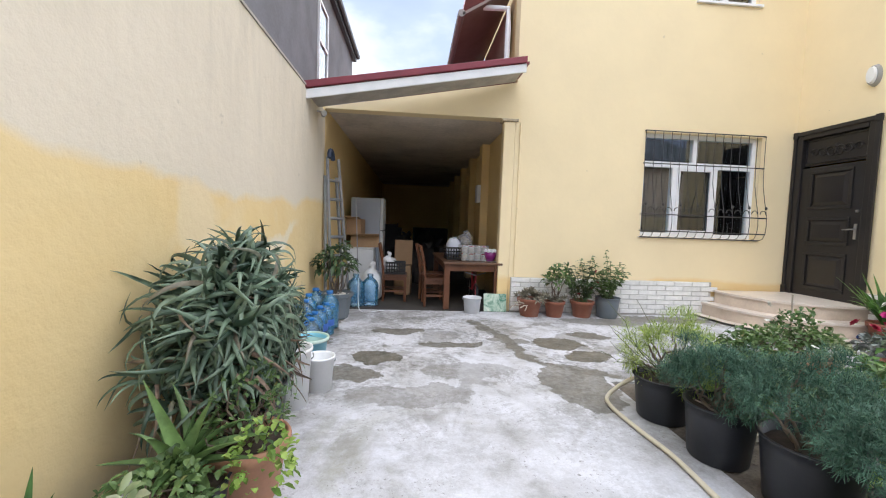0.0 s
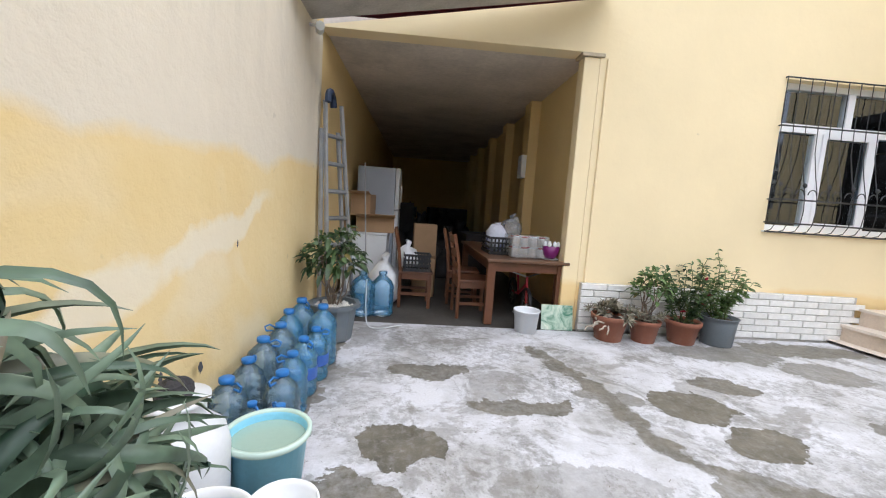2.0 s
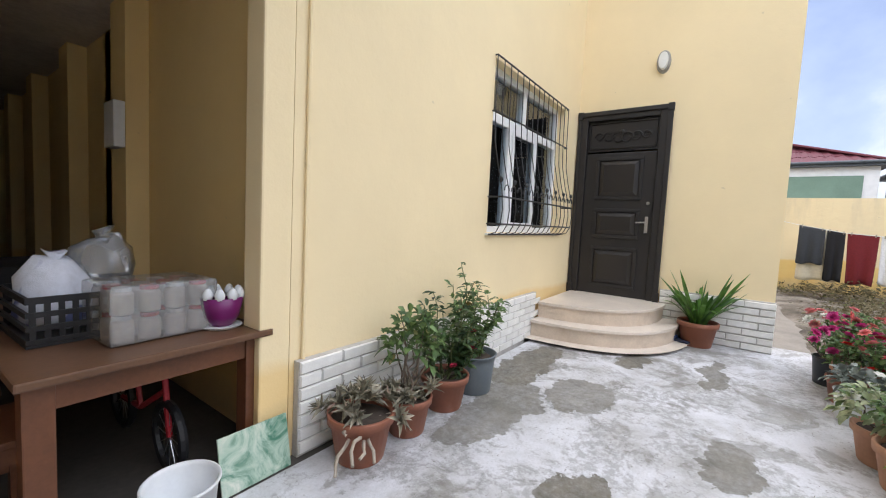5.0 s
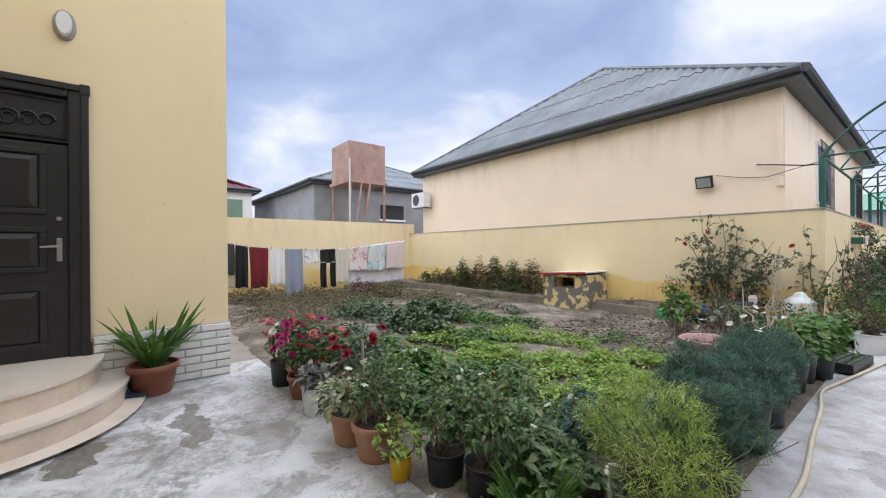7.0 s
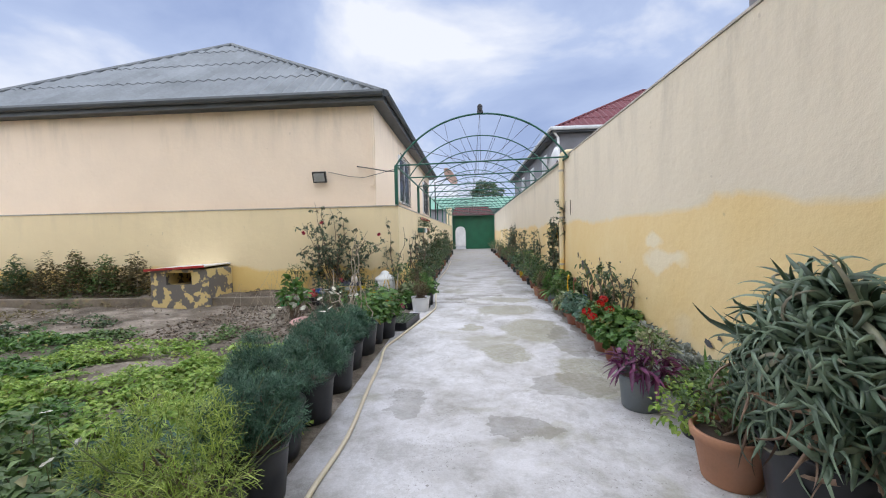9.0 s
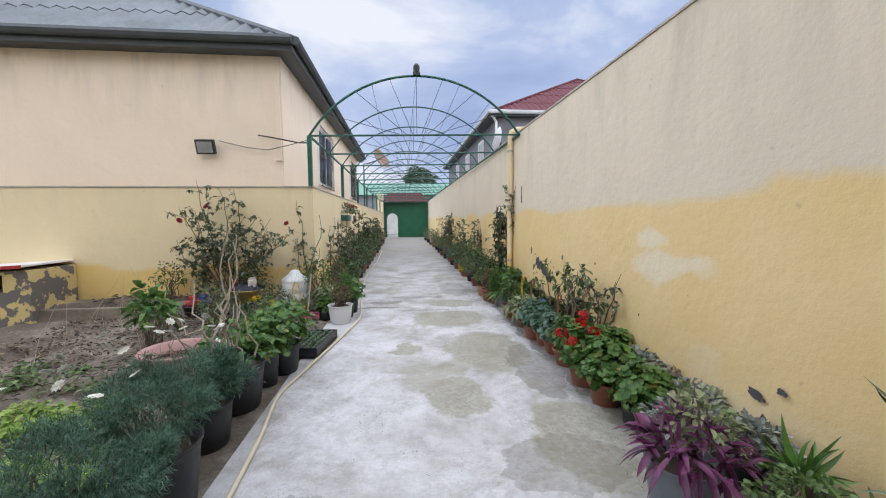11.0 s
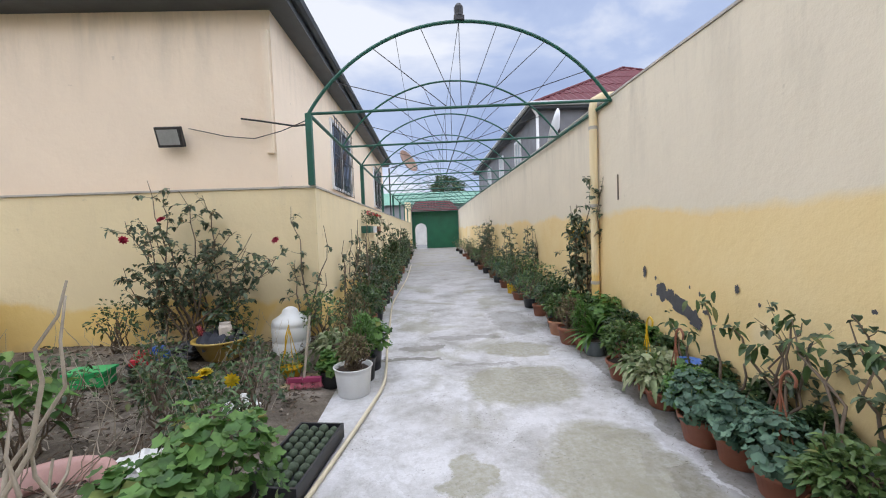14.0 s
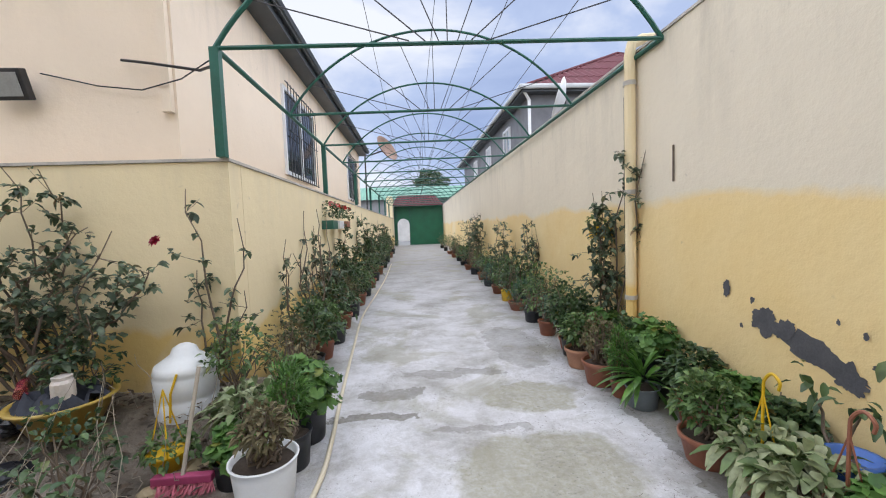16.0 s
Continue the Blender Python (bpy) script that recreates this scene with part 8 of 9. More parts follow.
tube(bm, smooth([(-1.395, 6.15, 2.26), (-1.40, 6.18, 2.35), (-1.40, 6.28, 2.39), (-1.40, 6.38, 2.35), (-1.395, 6.41, 2.26)], 4), .035, 8)
part("top_cap", bm, mat("dark_blue_plastic", (.03, .05, .1), .5), lad, "dark plastic top")
stick = thing("pole", "thin grey pole leaning beside the ladder", "pole")
bm = bumesh()
tube(bm, [(-.95, 6.42, 0), (-1.1, 6.9, 1.75)], .009, 6)
part("shaft", bm, M_ALU, stick)
pipe = thing("water_hose", "short white hose curling at the passage edge", "hose")
bm = bumesh()
tube(bm, smooth([(-.9, 5.95, .5), (-.9, 5.95, .2), (-.86, 5.9, .03), (-.72, 5.86, .02), (-.6, 5.95, .02), (-.52, 5.98, .02)], 5), .006, 6)
part("hose", bm, M_BAG, pipe)

# fridge
fr_ = thing("fridge", "grey upright fridge standing in the covered passage", "fridge", at=(-1.06, 8.5, 0))
bm = bumesh()
box(bm, -.32, .26, -.3, .3, .04, 1.82)
bevelled(bm, .015)
part("cabinet", bm, M_FRIDGE, fr_)
for a, b in ((.06, 1.16), (1.18, 1.82)):
    bm = bumesh()
    box(bm, .265, .33, -.3, .3, a, b)
    bevelled(bm, .012)
    d = part("door", bm, M_WHITEP, fr_)
    bm = bumesh()
    tube(bm, [(.335, -.25, a + .1), (.36, -.25, a + .12), (.36, -.25, a + .35), (.335, -.25, a + .37)], .01, 6)
    part("handle", bm, M_CHROME, d)

wm = thing("white_cabinet", "low white enamel appliance with a stained top", "appliance", at=(-1.12, 7.55, 0))
bm = bumesh()
box(bm, -.3, .3, -.28, .28, .03, .84)
bevelled(bm, .015)
part("body", bm, M_WHITEP, wm)
bm = bumesh()
box(bm, -.31, .31, -.29, .29, .845, .875)
bevelled(bm, .008)
part("top", bm, M_WHITEP, wm)


def carton(x, y, z, sx, sy, sz, turn=0, label="brown cardboard box", m=None, flaps=True):
    t = thing("cardboard_box", label, "box", "cardboard boxes", (x, y, z), turn)
    bm = bumesh()
    box(bm, -sx / 2, sx / 2, -sy / 2, sy / 2, 0, sz)
    bevelled(bm, .006)
    part("carton", bm, m or M_CARD, t)
    if flaps:
        bm = bumesh()
        box(bm, -sx / 2, sx / 2, -.003, .003, 0, sy * .45, Matrix.Translation((0, -sy / 2, sz)) @ Matrix.Rotation(radians(75), 4, "X"))
        part("flap", bm, M_CARD, t)
    return t


carton(-1.0, 7.45, .878, .5, .4, .2, 6, "flat brown cardboard box on the white appliance")
carton(-1.2, 7.65, 1.08, .28, .3, .3, -8, "open brown cardboard box on a flat box")
carton(-.30, 7.95, 0, .34, .3, 1.0, 4, "tall brown cardboard box in the passage", flaps=False)
carton(-.28, 7.55, 0, .3, .26, .55, -6, "brown cardboard box with white label", flaps=False)


def sack(name, label, x, y, z, r, h, m, cat="bag"):
    t = thing(name, label, cat, "", (x, y, z), random.uniform(0, 360))
    bm = bumesh()
    lathe(bm, [(0, 0), (r * .7, 0), (r * .95, h * .12), (r, h * .35), (r * .85, h * .62), (r * .4, h * .82), (r * .16, h * .88), (r * .3, h * 1.0), (r * .1, h * .99), (0, h * .92)], 20)
    for v in bm.verts:
        v.co += Vector(v.co.normalized() if v.co.length else (0, 0, 0)) * .09 * r / .2 * noise.noise(v.co * 9 + Vector((x * 5, y * 5, 0)))
        v.co.z = max(v.co.z, 0)
    part("bag", bm, m, t, "", True)
    return t


sack("plastic_bag", "knotted white plastic bag on the floor", -.80, 6.95, 0, .2, .62, M_BAG)
sack("plastic_bag", "knotted white plastic bag on the wooden chair", -.52, 7.08, .47, .15, .34, M_BAG)
for x, y, r, h in ((-.25, 9.2, .32, .8), (.25, 10.2, .4, .8), (-.4, 10.5, .4, 1.0), (-.9, 9.6, .35, 1.0), (.6, 11.4, .45, .9), (-.3, 12.2, .5, 1.0), (.3, 13.2, .5, 1.1), (-.8, 13.5, .5, 1.2), (.1, 9.0, .18, .5)):
    sack("sack", "dark bulging sack stored in the passage", x, y, 0, r, h, M_SACK)
for x, y, z, sx, sy, sz in ((-.9, 10.8, 0, .7, .8, 1.3), (.75, 9.6, 0, .6, .9, .8), (-.9, 12.3, 0, .8, 1.0, 1.2), (.5, 14.8, 0, 1.2, .8, 1.2)):
    carton(x, y, z, sx, sy, sz, 5, "dark dusty crate stored in the passage", M_SACK, False)


# table and chairs
def table():
    t = thing("table", "orange-brown wooden table with worn dark top", "table", at=(.80, 7.22, 0), turn=2)
    bm = bumesh()
    box(bm, -.47, .47, -1.03, 1.03, .72, .755)
    bevelled(bm, .008)
    part("tabletop", bm, M_WOODD, t)
    bm = bumesh()
    for q4 in ((-.40, .40, -.96, -.93), (-.40, .40, .93, .96), (-.42, -.39, -.93, .93), (.39, .42, -.93, .93)):
        box(bm, *q4, .61, .718)
    part("apron", bm, M_WOOD, t)
    for x in (-.4, .4):
        for y in (-.93, .93):
            bm = bumesh()
            box(bm, x - .045, x + .045, y - .045, y + .045, 0, .717)
            bevelled(bm, .006)
            part("leg", bm, M_WOOD, t)


def chair(x, y, turn, label):
    t = thing("wooden_chair", label, "chair", "wooden chairs", (x, y, 0), turn)
    bm = bumesh()
    box(bm, -.2, .22, -.21, .21, .43, .462)
    bevelled(bm, .008)
    part("seat", bm, M_WOOD, t)
    bm = bumesh()
    for q4 in ((-.18, .2, -.19, -.165), (-.18, .2, .165, .19), (.17, .195, -.165, .165), (-.195, -.17, -.165, .165)):
        box(bm, *q4, .36, .428)
    part("seat_frame", bm, M_WOOD, t)
    for yy in (-.185, .185):
        bm = bumesh()
        box(bm, .165, .205, yy - .02, yy + .02, 0, .428)
        part("leg", bm, M_WOOD, t)
        bm = bumesh()
        tube(bm, [(-.185, yy, 0), (-.185, yy, .45), (-.21, yy, .7), (-.27, yy, .98)], .021, 6)
        part("back_post", bm, M_WOOD, t)
        bm = bumesh()
        box(bm, -.17, .165, yy - .01, yy + .01, .16, .195)
        part("stretcher", bm, M_WOOD, t)
    for z, xx in ((.92, -.26), (.76, -.23), (.6, -.205)):
        bm = bumesh()
        box(bm, xx - .012, xx + .012, -.165, .165, z - .04, z + .04)
        bevelled(bm, .005)
        part("back_slat", bm, M_WOOD, t)


table()
chair(.27, 6.62, 4, "orange-brown wooden chair pushed under the table")
chair(.22, 7.25, -3, "orange-brown wooden chair pushed under the table")
chair(-.42, 6.98, 2, "orange-brown wooden chair holding a black crate")


def crate(x, y, z, sx, sy, sz, turn, label, group="crates"):
    t = thing("crate", label, "crate", group, (x, y, z), turn)
    bm = bumesh()
    box(bm, -sx / 2, sx / 2, -sy / 2, sy / 2, 0, .012)
    part("base", bm, M_CRATE, t)
    for k in range(4):
        zz = .02 + (sz - .03) * k / 3
        bm = bumesh()
        for q4 in ((-sx / 2, sx / 2, -sy / 2, -sy / 2 + .012), (-sx / 2, sx / 2, sy / 2 - .012, sy / 2), (-sx / 2, -sx / 2 + .012, -sy / 2 + .012, sy / 2 - .012), (sx / 2 - .012, sx / 2, -sy / 2 + .012, sy / 2 - .012)):
            box(bm, *q4, zz - (.008 if k else .005), zz + (.014 if k < 3 else .02))
        part("band", bm, M_CRATE, t)
    for i in range(8):
        for s in (-1, 1):
            bm = bumesh()
            xx = -sx / 2 + sx * (i + .5) / 8
            box(bm, xx - .01, xx + .01, s * (sy / 2 - .009) - .004, s * (sy / 2 - .009) + .004, .012, sz)
            part("slat", bm, M_CRATE, t)


crate(-.40, 6.90, .465, .34, .28, .2, 3, "black plastic crate standing on the wooden chair")
crate(.62, 6.82, .758, .36, .46, .2, 3, "black plastic crate on the table")
sack("patterned_bag", "blue and white patterned bag in the crate", .60, 6.92, .775, .16, .36, cloth_mat("blue_white_print", (.62, .64, .72), (.04, .06, .28)))
M_WRAP = clear_plastic("plastic_wrap", (.62, .62, .62), .35)
pk = thing("jar_pack", "shrink-wrapped pack of printed jars on the table", "package", at=(.88, 6.55, .758), turn=4)
M_JAR = mat("printed_jar", (.62, .56, .52), .4, .2, 12)
for i in range(4):
    for j in range(3):
        for k in range(2):
            bm = bumesh()
            lathe(bm, [(0, 0), (.042, 0), (.045, .01), (.045, .085), (.035, .1), (0, .1)], 10, -.16 + .105 * i, -.1 + .1 * j, .004 + k * .125)
            jar = part("jar", bm, M_JAR, pk, "", True)
            bm = bumesh()
            lathe(bm, [(.037, .101), (.037, .118), (0, .12)], 10, -.16 + .105 * i, -.1 + .1 * j, .004 + k * .125)
            part("lid", bm, M_CAPR if (i + j) % 2 else M_WHITEP, jar)
bm = bumesh()
box(bm, -.225, .225, -.165, .165, .0, .26)
bevelled(bm, .02)
part("wrap", bm, M_WRAP, pk, "clear shrink wrap")
sack("clear_bag", "crumpled clear plastic bag on the crate", .80, 7.0, .96, .15, .26, M_WRAP)
pp = thing("purple_pot", "purple tulip-shaped pot with white petals on a saucer", "flower pot", at=(1.14, 6.42, .757))
M_PURP = mat("purple_plastic", (.16, .008, .12), .35, .12)
bm = bumesh()
lathe(bm, [(0, .012), (.055, .012), (.085, .06), (.105, .16), (.1, .16), (.08, .06), (0, .03)], 18)
part("pot", bm, M_PURP, pp, "", True)
bm = bumesh()
lathe(bm, [(0, 0), (.085, 0), (.1, .012), (.09, .011), (0, .008)], 18)
part("saucer", bm, M_WHITEP, pp)
for i in range(9):
    a = i * 2 * math.pi / 9
    bm = bumesh()
    lathe(bm, [(0, -.02), (.022, 0), (.026, .025), (.014, .05), (0, .058)], 8, .085 * math.cos(a), .085 * math.sin(a), .155)
    part("petal", bm, M_WHITEP, pp, "", True)

# marbled tile leaning on the post
tl = thing("marble_tile", "green and white marbled tile leaning on the post", "tile", at=(1.20, 6.14, 0))
mm, n_, l_, b_ = nodes_of("green_marble")
s_ = n_.new("ShaderNodeTexCoord").outputs["Object"]
l_.new(ramp(n_, l_, noise_node(n_, l_, s_, 6, 7, .65, 1.2), [(.35, (.08, .22, .15)), (.5, (.42, .55, .44)), (.65, (.70, .72, .62))]), b_.inputs["Base Color"])
b_.inputs["Roughness"].default_value = .2
bm = bumesh()
box(bm, -.18, .18, -.006, .006, 0, .28, Matrix.Rotation(radians(-12), 4, "X"))
bevelled(bm, .002)
part("slab", bm, mm, tl)

# child's bicycle under the table
bk = thing("bicycle", "small red child's bicycle parked under the table", "bicycle", at=(.95, 6.75, 0))
for yy in (-.2, .5):
    bm = bumesh()
    tube(bm, [(0, yy + .17 * math.cos(a), .19 + .17 * math.sin(a)) for a in [2 * math.pi * i / 24 for i in range(25)]], .022, 7, cap=False)
    w = part("wheel", bm, M_CRATE, bk)
    for i in range(6):
        bm = bumesh()
        a = math.pi * i / 6
        tube(bm, [(0, yy + .16 * math.cos(a), .19 + .16 * math.sin(a)), (0, yy - .16 * math.cos(a), .19 - .16 * math.sin(a))], .0025, 4)
        part("spoke", bm, M_CHROME, w)
bm = bumesh()
tube(bm, [(0, -.2, .19), (0, -.14, .5)], .014, 6)
tube(bm, [(0, -.15, .42), (0, .2, .22), (0, .5, .19)], .016, 6)
tube(bm, [(0, .2, .22), (0, .3, .5)], .014, 6)
part("frame", bm, M_CAPR, bk)
bm = bumesh()
tube(bm, [(-.17, -.1, .55), (0, -.14, .5), (.17, -.1, .55)], .011, 6)
part("handlebar", bm, M_CHROME, bk)

# meter box on the passage wall
mb = thing("meter_box", "small white electricity meter box on the passage wall", "meter box", at=(1.25, 8.36, 2.0))
bm = bumesh()
box(bm, -.08, -.003, -.12, .12, -.18, .18)
bevelled(bm, .01)
part("case", bm, M_WHITEP, mb)
# security camera under the roof edge
sc = thing("security_camera", "small white security camera under the roof edge", "camera", at=(WX, 5.75, 2.83))
bm = bumesh()
tube(bm, [(0.002, 0, 0), (.1, -.02, -.02)], .014, 8)
part("arm", bm, M_WHITEP, sc)
bm = bumesh()
tube(bm, [(.08, .04, -.03), (.13, -.14, -.06)], .038, 12)
part("camera_body", bm, M_WHITEP, sc)

# slippers on the step
for dx in (0, .11):
    sl = thing("slipper", "worn dark blue rubber slipper on the stone step", "slipper", "pair of slippers", (5.72 + dx, 4.70 + dx * .3, .04), 70)
    bm = bumesh()
    box(bm, -.125, .125, -.045, .045, 0, .022)
    bevelled(bm, .015)
    part("sole", bm, mat("dark_rubber", (.02, .025, .05), .7), sl)
    bm = bumesh()
    tube(bm, [(.03, -.045, .015), (.04, -.03, .05), (.04, .03, .05), (.03, .045, .015)], .018, 6)
    part("strap", bm, mat("blue_strap", (.03, .05, .14), .6), sl)

# ---- clutter before the low wall ----
bs = thing("basin", "yellow plastic basin full of dark rags and jars", "basin", at=(2.93, -3.5, .22))
bm = bumesh()
lathe(bm, [(0, 0), (.17, 0), (.26, .19), (.285, .195), (.285, .21), (.25, .205), (.16, .02), (0, .02)], 28)
part("bowl", bm, mat("ochre_plastic", (.42, .29, .06), .45, .1, dirt=(.3, (.5, .42, .25))), bs, "", True)
bm = bumesh()
lathe(bm, [(.24, .17), (.21, .22), (.16, .24), (.11, .22), (.05, .25), (0, .23)], 40)
for v in bm.verts:
    v.co += Vector((.05 * noise.noise(v.co * 19), .05 * noise.noise(v.co * 17 + Vector((3, 1, 0))), .02 + .15 * noise.noise(v.co * 15)))
part("rag", bm, mat("dark_rags", (.035, .04, .055), .9, .3, 5, 40, .4), bs, "", True)
bm = bumesh()
lathe(bm, [(0, 0), (.055, 0), (.06, .01), (.06, .1), (.05, .12), (.052, .14), (0, .142)], 16, -.1, .12, .25)
part("jar", bm, M_JAR, bs, "glass jar with metal lid")
bm = bumesh()
tube(bm, [(.12, .15, .3), (.2, .05, .33), (.22, .0, .34)], .035, 10, .018)
part("bottle", bm, P_RED, bs, "clear bottle with red label")
jg = thing("jug", "large dirty white plastic jug upside down", "jug", at=(2.3, -3.74, .1))
bm = bumesh()
lathe(bm, [(0, 0), (.19, 0), (.205, .03), (.205, .2), (.197, .215), (.205, .23), (.205, .36), (.197, .375), (.205, .39), (.19, .44), (.13, .48), (.09, .51), (.075, .55), (.035, .575), (0, .575)], 24)
part("body", bm, M_WHITEP, jg, "", True)
bm = bumesh()
tube(bm, [(-.05, .2, .42), (-.02, .23, .3), (0, .225, .1)], .008, 6)
part("strap", bm, M_YELP, jg, "yellow cord")
bt = thing("hanging_pot", "yellow hanging pot with trailing plant and cords", "potted plant", "", (2.12, -3.18, .08))
bm = bumesh()
lathe(bm, [(0, 0), (.07, 0), (.105, .1), (.11, .11), (.095, .1), (0, .08)], 18)
part("pot", bm, M_YELP, bt, "", True)
for a in (0, 2.1, 4.2):
    bm = bumesh()
    tube(bm, [(.1 * math.cos(a), .1 * math.sin(a), .1), (0, 0, .48)], .004, 5)
    part("cord", bm, M_YELP, bt)
leafy(bt, (0, 0, .13), (.14, .14, .09), 170, .045, .03, L_MID, .5, low=-.6)
br = thing("broom", "broom with pink and yellow bristles leaning by the bed", "broom", at=(1.95, -3.02, .05))
bm = bumesh()
tube(bm, [(0, 0, .08), (-.02, -.2, .62)], .012, 8)
part("handle", bm, M_PALESTEM, br)
bm = bumesh()
box(bm, -.16, .16, -.025, .025, .04, .085)
bevelled(bm, .008)
part("head", bm, mat("pink_plastic", (.34, .05, .13), .5), br)
n = 260
P = np.stack([RNG.uniform(-.16, .16, n), RNG.uniform(-.02, .02, n), np.full(n, .05)], 1)
v, q = blades(P, np.stack([RNG.normal(size=n) * .15, .35 + RNG.normal(size=n) * .2, -np.ones(n) * .5], 1), .1, .006, 0, 2, .1, "strap")
v[:, 2] = np.maximum(v[:, 2], 0)
tagged(link_mesh("bristle_mass", np_mesh("bristle_mass", v, q), mat("pink_bristle", (.42, .10, .14), .6, .4, 20), br), kind="stuff")
for x, y, s in ((2.05, -3.1, .07), (1.98, -3.22, .08), (2.12, -3.0, .06), (1.88, -3.25, .06)):
    rk = thing("stone", "rough beige stone on the garden earth", "stone", "stones by the broom", (x, y, .05))
    bm = bumesh()
    bmesh.ops.create_icosphere(bm, subdivisions=2, radius=s)
    for v in bm.verts:
        v.co *= 1 + .4 * noise.noise(v.co * 14 + Vector((x, y, 0)) * 9)
        v.co.z *= .7
    part("rock", bm, mat("beige_stone", (.36, .29, .18), .9, .25, 6, 50, .4), rk)
M_SCRAP = mat("black_plastic_sheet", (.018, .019, .024), .35, .3, 8, 60, .2)
for x, y, r in ((3.28, -3.58, .17), (3.42, -3.3, .13), (3.08, -3.22, .12)):
    sp = thing("plastic_scrap", "crumpled black plastic sheet on the garden earth", "litter", "", (x, y, ground_z(x, y)), random.uniform(0, 360))
    bm = bumesh()
    bmesh.ops.create_icosphere(bm, subdivisions=4, radius=r)
    for v in bm.verts:
        v.co *= 1 + .6 * noise.noise(v.co * 9 + Vector((x, y, 5))) + .18 * noise.noise(v.co * 28)
        v.co.z = max(-.02, v.co.z * .6 + .05)
    part("sheet", bm, M_SCRAP, sp)
bucket("toy_tub", "black tub with red and blue plastic toys", 3.68, -3.5, .2, .2, M_BLACKP, None, None, .8, "tub")
for x, y, m, lab in ((3.70, -3.42, M_CAPR, "red plastic toy lying in the tub"), (3.62, -3.56, mat("blue_toy", (.02, .1, .42), .4), "blue plastic toy lying in the tub")):
    ty = thing("toy", lab, "toy", "", (x, y, .2), 20)
    bm = bumesh()
    box(bm, -.1, .1, -.08, .08, 0, .09)
    bevelled(bm, .03, 3)
    part("body", bm, m, ty)
    bm = bumesh()
    box(bm, -.05, .06, -.06, .06, .092, .15)
    bevelled(bm, .02, 2)
    part("cab", bm, m, ty)
gb = thing("green_tray", "small bright green plastic box on the bed", "box", at=(4.1, -3.28, .06), turn=8)
bm = bumesh()
box(bm, -.17, .17, -.1, .1, 0, .14)
bevelled(bm, .015)
part("box", bm, mat("bright_green_plastic", (.02, .36, .10), .4), gb)
bm = bumesh()
box(bm, -.185, .185, -.115, .115, .142, .165)
part("rim", bm, mat("green_rim_plastic", (.03, .42, .14), .4), gb)
# ring planter
rp = thing("ring_planter", "pink plastic ring round bare soil and twigs", "planter", at=(2.85, -1.4, .04))
bm = bumesh()
lathe(bm, [(.30, 0), (.335, .1), (.36, .13), (.345, .145), (.31, .12), (.28, .03)], 30)
part("ring", bm, mat("faded_pink_plastic", (.45, .27, .25), .6, .12, dirt=(.3, (.3, .22, .2))), rp, "", True)
v, q = stems([twig((RNG.normal() * .1, RNG.normal() * .1, .03), (RNG.normal() * .28, RNG.normal() * .28, RNG.uniform(.1, .32)), 6, .05) for _ in range(16)], .006, .002)
link_mesh("twig_growth", np_mesh("twig_growth", v, q), M_BARK, rp, "", True)
# cactus tray
M_CACTUS = mat("grey_green_cactus", (.06, .085, .055), .8, .3, 30, 120, .5)
ct = thing("seedling_tray", "black tray crowded with small round cacti", "tray", at=(1.60, -1.78, .02), turn=-8)
bm = bumesh()
for q4 in ((-.16, .16, -.36, -.345), (-.16, .16, .345, .36), (-.16, -.145, -.345, .345), (.145, .16, -.345, .345)):
    box(bm, *q4, 0, .1)
box(bm, -.145, .145, -.345, .345, 0, .05)
part("tray", bm, M_BLACKP, ct)
for i in range(4):
    for j in range(9):
        bm = bumesh()
        r = random.uniform(.026, .034)
        k = 12
        lathe(bm, [(r * .6, 0), (r, r * .7), (r * .95, r * 1.3), (r * .5, r * 1.75), (0, r * 1.8)], k, -.11 + .073 * i, -.3 + .075 * j, .052)
        part("cactus", bm, M_CACTUS, ct, "", True)
# marigold
mg = thing("marigold", "marigold with bright yellow blooms by the rose", "flowering plant", at=(2.35, -2.15, .03))
leafy(mg, (0, 0, .28), (.22, .2, .22), 260, .06, .03, L_DARK, .4, base=(0, 0, 0), nst=14)
blooms(mg, np.array([(-.05, .1, .52), (-.02, .16, .50), (-.2, .05, .44)]), .055, F_YELLOW, 12, 4, label="bright yellow marigold bloom")
sh = thing("leafy_bush", "large-leaved green bush in the garden bed", "bush", at=(3.4, -1.9, .03))
leafy(sh, (0, 0, .38), (.2, .2, .3), 110, .12, .09, L_GER, .4, "petal", 3, base=(0, 0, 0), nst=12)
for x, y in ((2.55, -1.75), (2.3, -2.55)):
    wb = thing("plastic_scrap", "crumpled white plastic bag on the garden earth", "litter", "", (x, y, .05), random.uniform(0, 360))
    bm = bumesh()
    bmesh.ops.create_icosphere(bm, subdivisions=3, radius=.13)
    for v in bm.verts:
        v.co *= 1 + .7 * noise.noise(v.co * 12 + Vector((x, y, 2)))
        v.co.z = max(0, v.co.z * .6 + .04)
    part("bag", bm, M_BAG, wb)
# hanging hook pots by the west wall
for y, col in ((-2.65, M_YELP), (-2.25, M_TERRA), (-1.35, M_TERRA)):
    hk = thing("pot_hook", "plastic hanging hook standing among the pots", "hook", "", (-1.12, y, .2))
    bm = bumesh()
    tube(bm, smooth([(0, 0, 0), (0, 0, .35), (0, .01, .42), (0, .05, .46), (0, .09, .43), (0, .085, .39)], 4), .008, 6)
    part("hook", bm, col, hk)
    for s in (-1, 1):
        bm = bumesh()
        tube(bm, [(0, 0, .34), (0, s * .1, 0)], .004, 5)
        part("cord", bm, col, hk)
bp = thing("blue_pot", "small blue plastic pot at the wall foot", "flower pot", "", (-1.33, -2.4, 0))
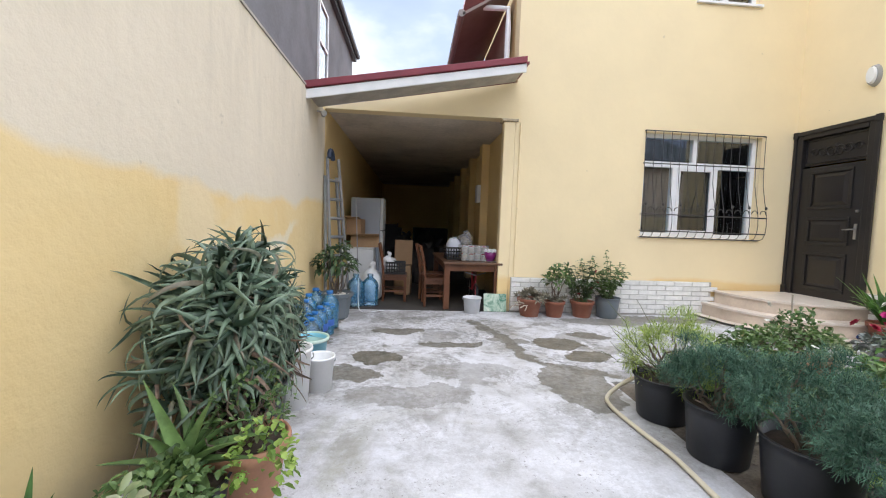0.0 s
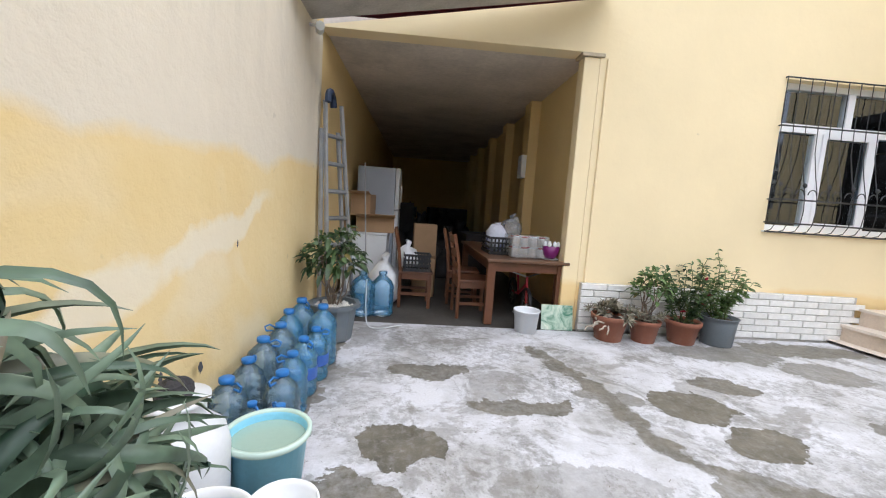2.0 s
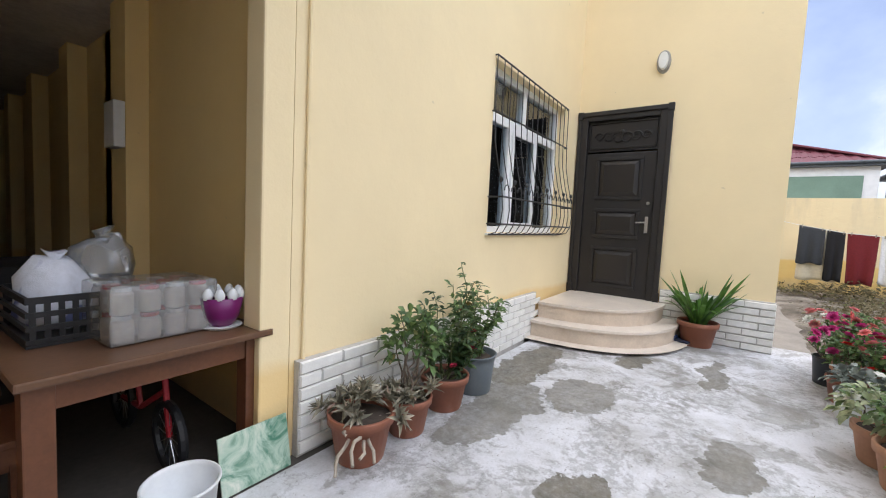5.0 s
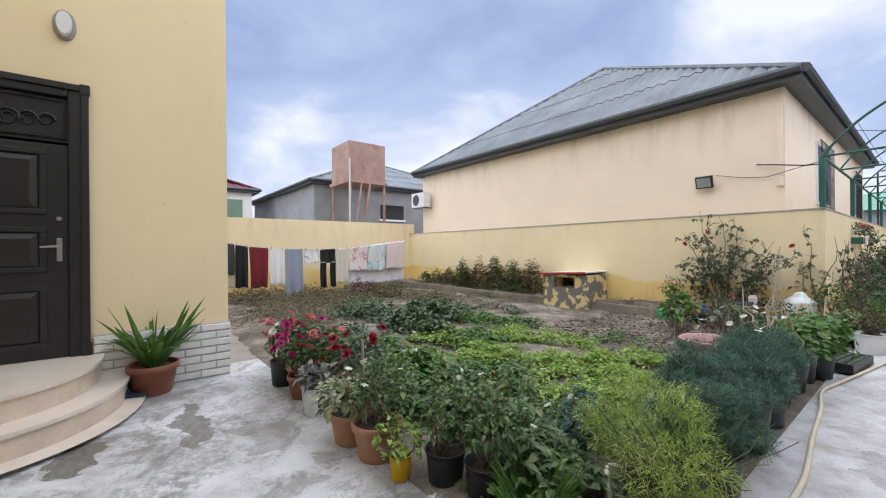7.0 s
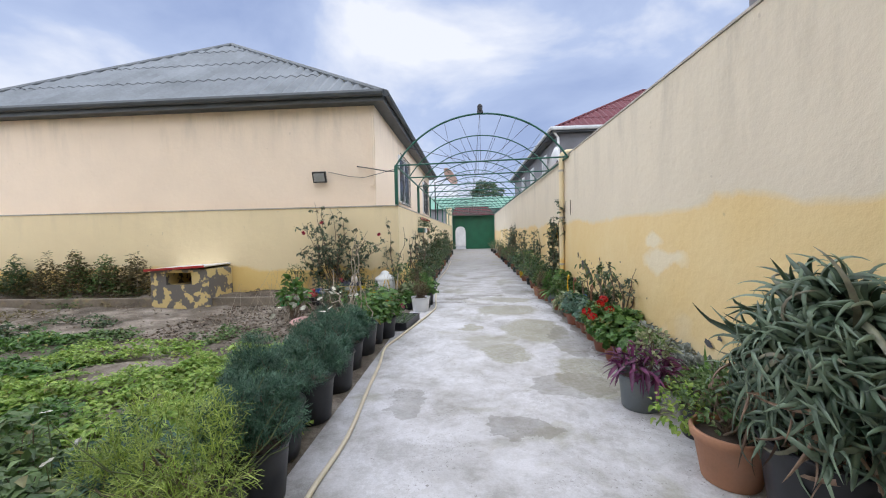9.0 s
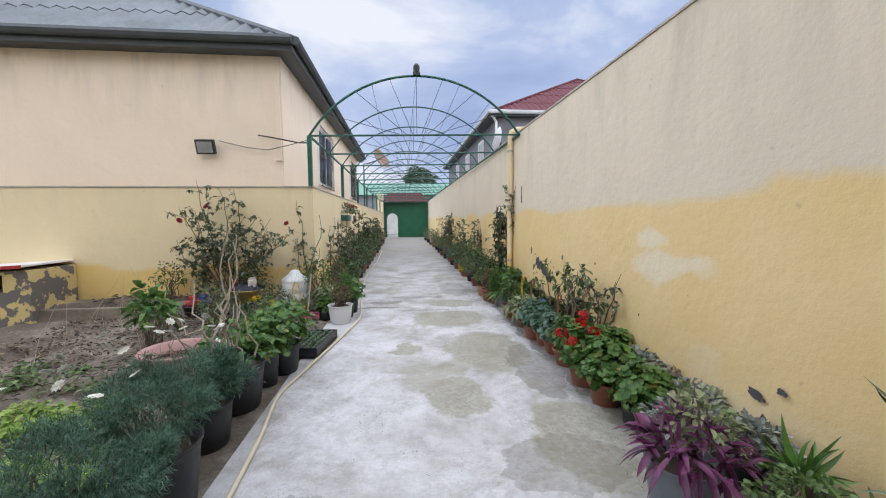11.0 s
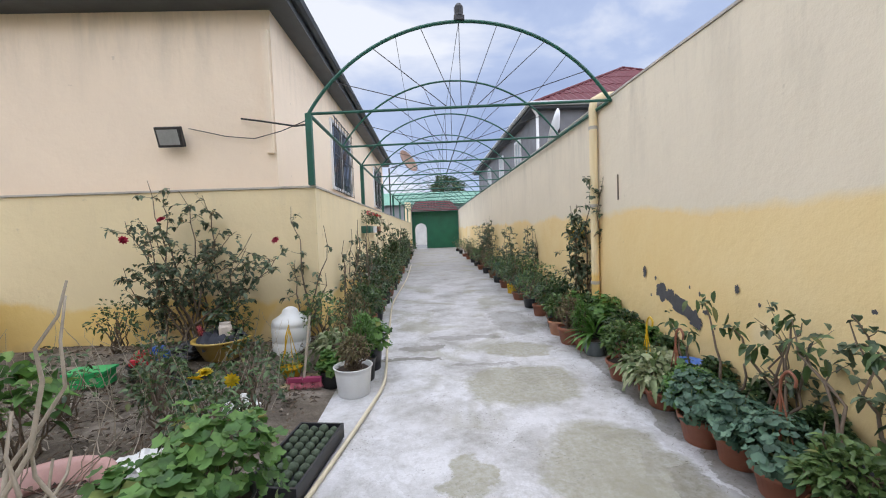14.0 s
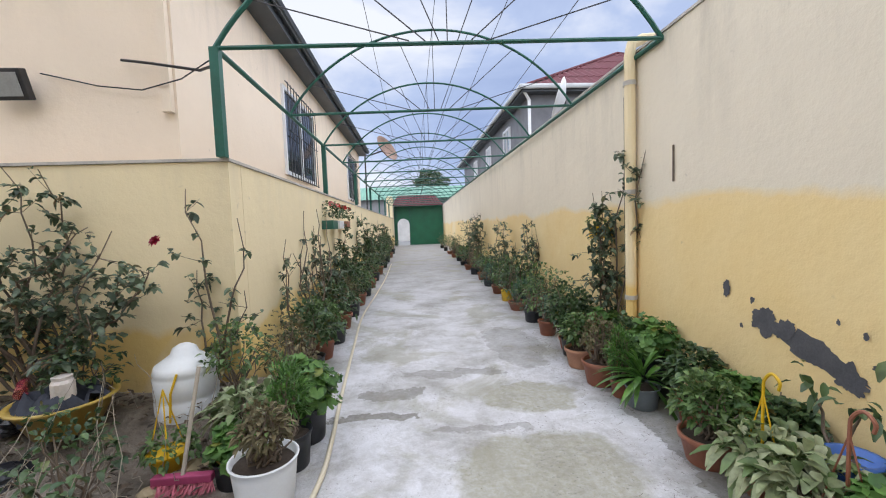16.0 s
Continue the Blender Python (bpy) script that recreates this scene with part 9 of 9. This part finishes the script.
bm = bumesh()
lathe(bm, [(0, 0), (.08, 0), (.1, .3), (.115, .31), (.115, .34), (.09, .34), (.08, .3), (0, .28)], 18)
part("pot", bm, mat("blue_plastic", (.06, .16, .50), .4, .1), bp, "", True)
# planters hung on the alley wall
for i, y in enumerate((-7.3, -7.9, -8.6)):
    hp = thing("wall_planter", "small planter with red flowers hung on the alley wall", "planter", "wall planters", (CX - .09, y, 1.45))
    bm = bumesh()
    box(bm, -.09, .088, -.2, .2, 0, .14)
    bevelled(bm, .01)
    part("trough", bm, (M_GREEN, M_WHITEP, M_TERRA)[i], hp)
    leafy(hp, (0, 0, .25), (.16, .25, .18), 200, .05, .03, L_DARK, .4)
    cluster(hp, np.array([(-.08, -.1, .38), (-.05, .12, .4)]), .04, F_RED if i else F_PINK, 10)
yp = thing("wall_planter", "small yellow pot hung on the climbing rose", "planter", "wall planters", (WX + .1, -4.95, 1.25))
bm = bumesh()
box(bm, -.095, .08, -.1, .1, 0, .13)
bevelled(bm, .015)
part("pot", bm, M_YELP, yp)
leafy(yp, (0, 0, .2), (.12, .15, .12), 90, .05, .03, L_MID, .4)

# ---- white tiles of the plinth ----
def plinth(name, label, x0, x1, y0, y1, top):
    p = tagged(thing(name, label, "plinth"), kind="structure")
    bm = bumesh()
    box(bm, x0, x1, y0, y1, -.05, top)
    part("backing", bm, M_MORTAR, p)
    return p


def tile_mesh(l, h, d):
    bm = bumesh()
    vs = [bm.verts.new(q4) for q4 in ((0, 0, 0), (l, 0, 0), (l, 0, h), (0, 0, h), (.006, -d, .006), (l - .006, -d, .006), (l - .006, -d, h - .006), (.006, -d, h - .006))]
    for f in ((4, 5, 6, 7), (0, 1, 5, 4), (1, 2, 6, 5), (2, 3, 7, 6), (3, 0, 4, 7)):
        bm.faces.new([vs[i] for i in f])
    bmesh.ops.recalc_face_normals(bm, faces=list(bm.faces))
    me = bpy.data.meshes.new("tile")
    bm.to_mesh(me)
    bm.free()
    me.materials.append(M_TILE)
    return me


TH = .070
full, half = tile_mesh(.292, TH, .014), tile_mesh(.142, TH, .014)
pl = plinth("plinth_front", "white split-face tile plinth along the house front", 1.44, 4.78, HY - .045, HY - .002, .545)
for r_ in range(7):
    x = 1.445
    first = r_ % 2
    while x < 4.62:
        me, w = (half, .15) if first else (full, .30)
        first = 0
        ob = new("tile", me)
        ob.parent = pl
        ob.matrix_basis = pose(x, HY - .046 - random.uniform(0, .003), .012 + r_ * .077)
        x += w
pl = plinth("plinth_door", "white split-face tile plinth beside the door", DX - .045, DX - .002, 3.79, 4.98, .605)
for r_ in range(7):
    y = 4.98
    first = r_ % 2
    while y > 3.93:
        me, w = (half, .15) if first or y < 4.08 else (full, .30)
        first = 0
        ob = new("tile", me)
        ob.parent = pl
        ob.matrix_basis = pose(DX - .046 - random.uniform(0, .003), y, .012 + r_ * .085, 0, 0, -90)
        y -= w
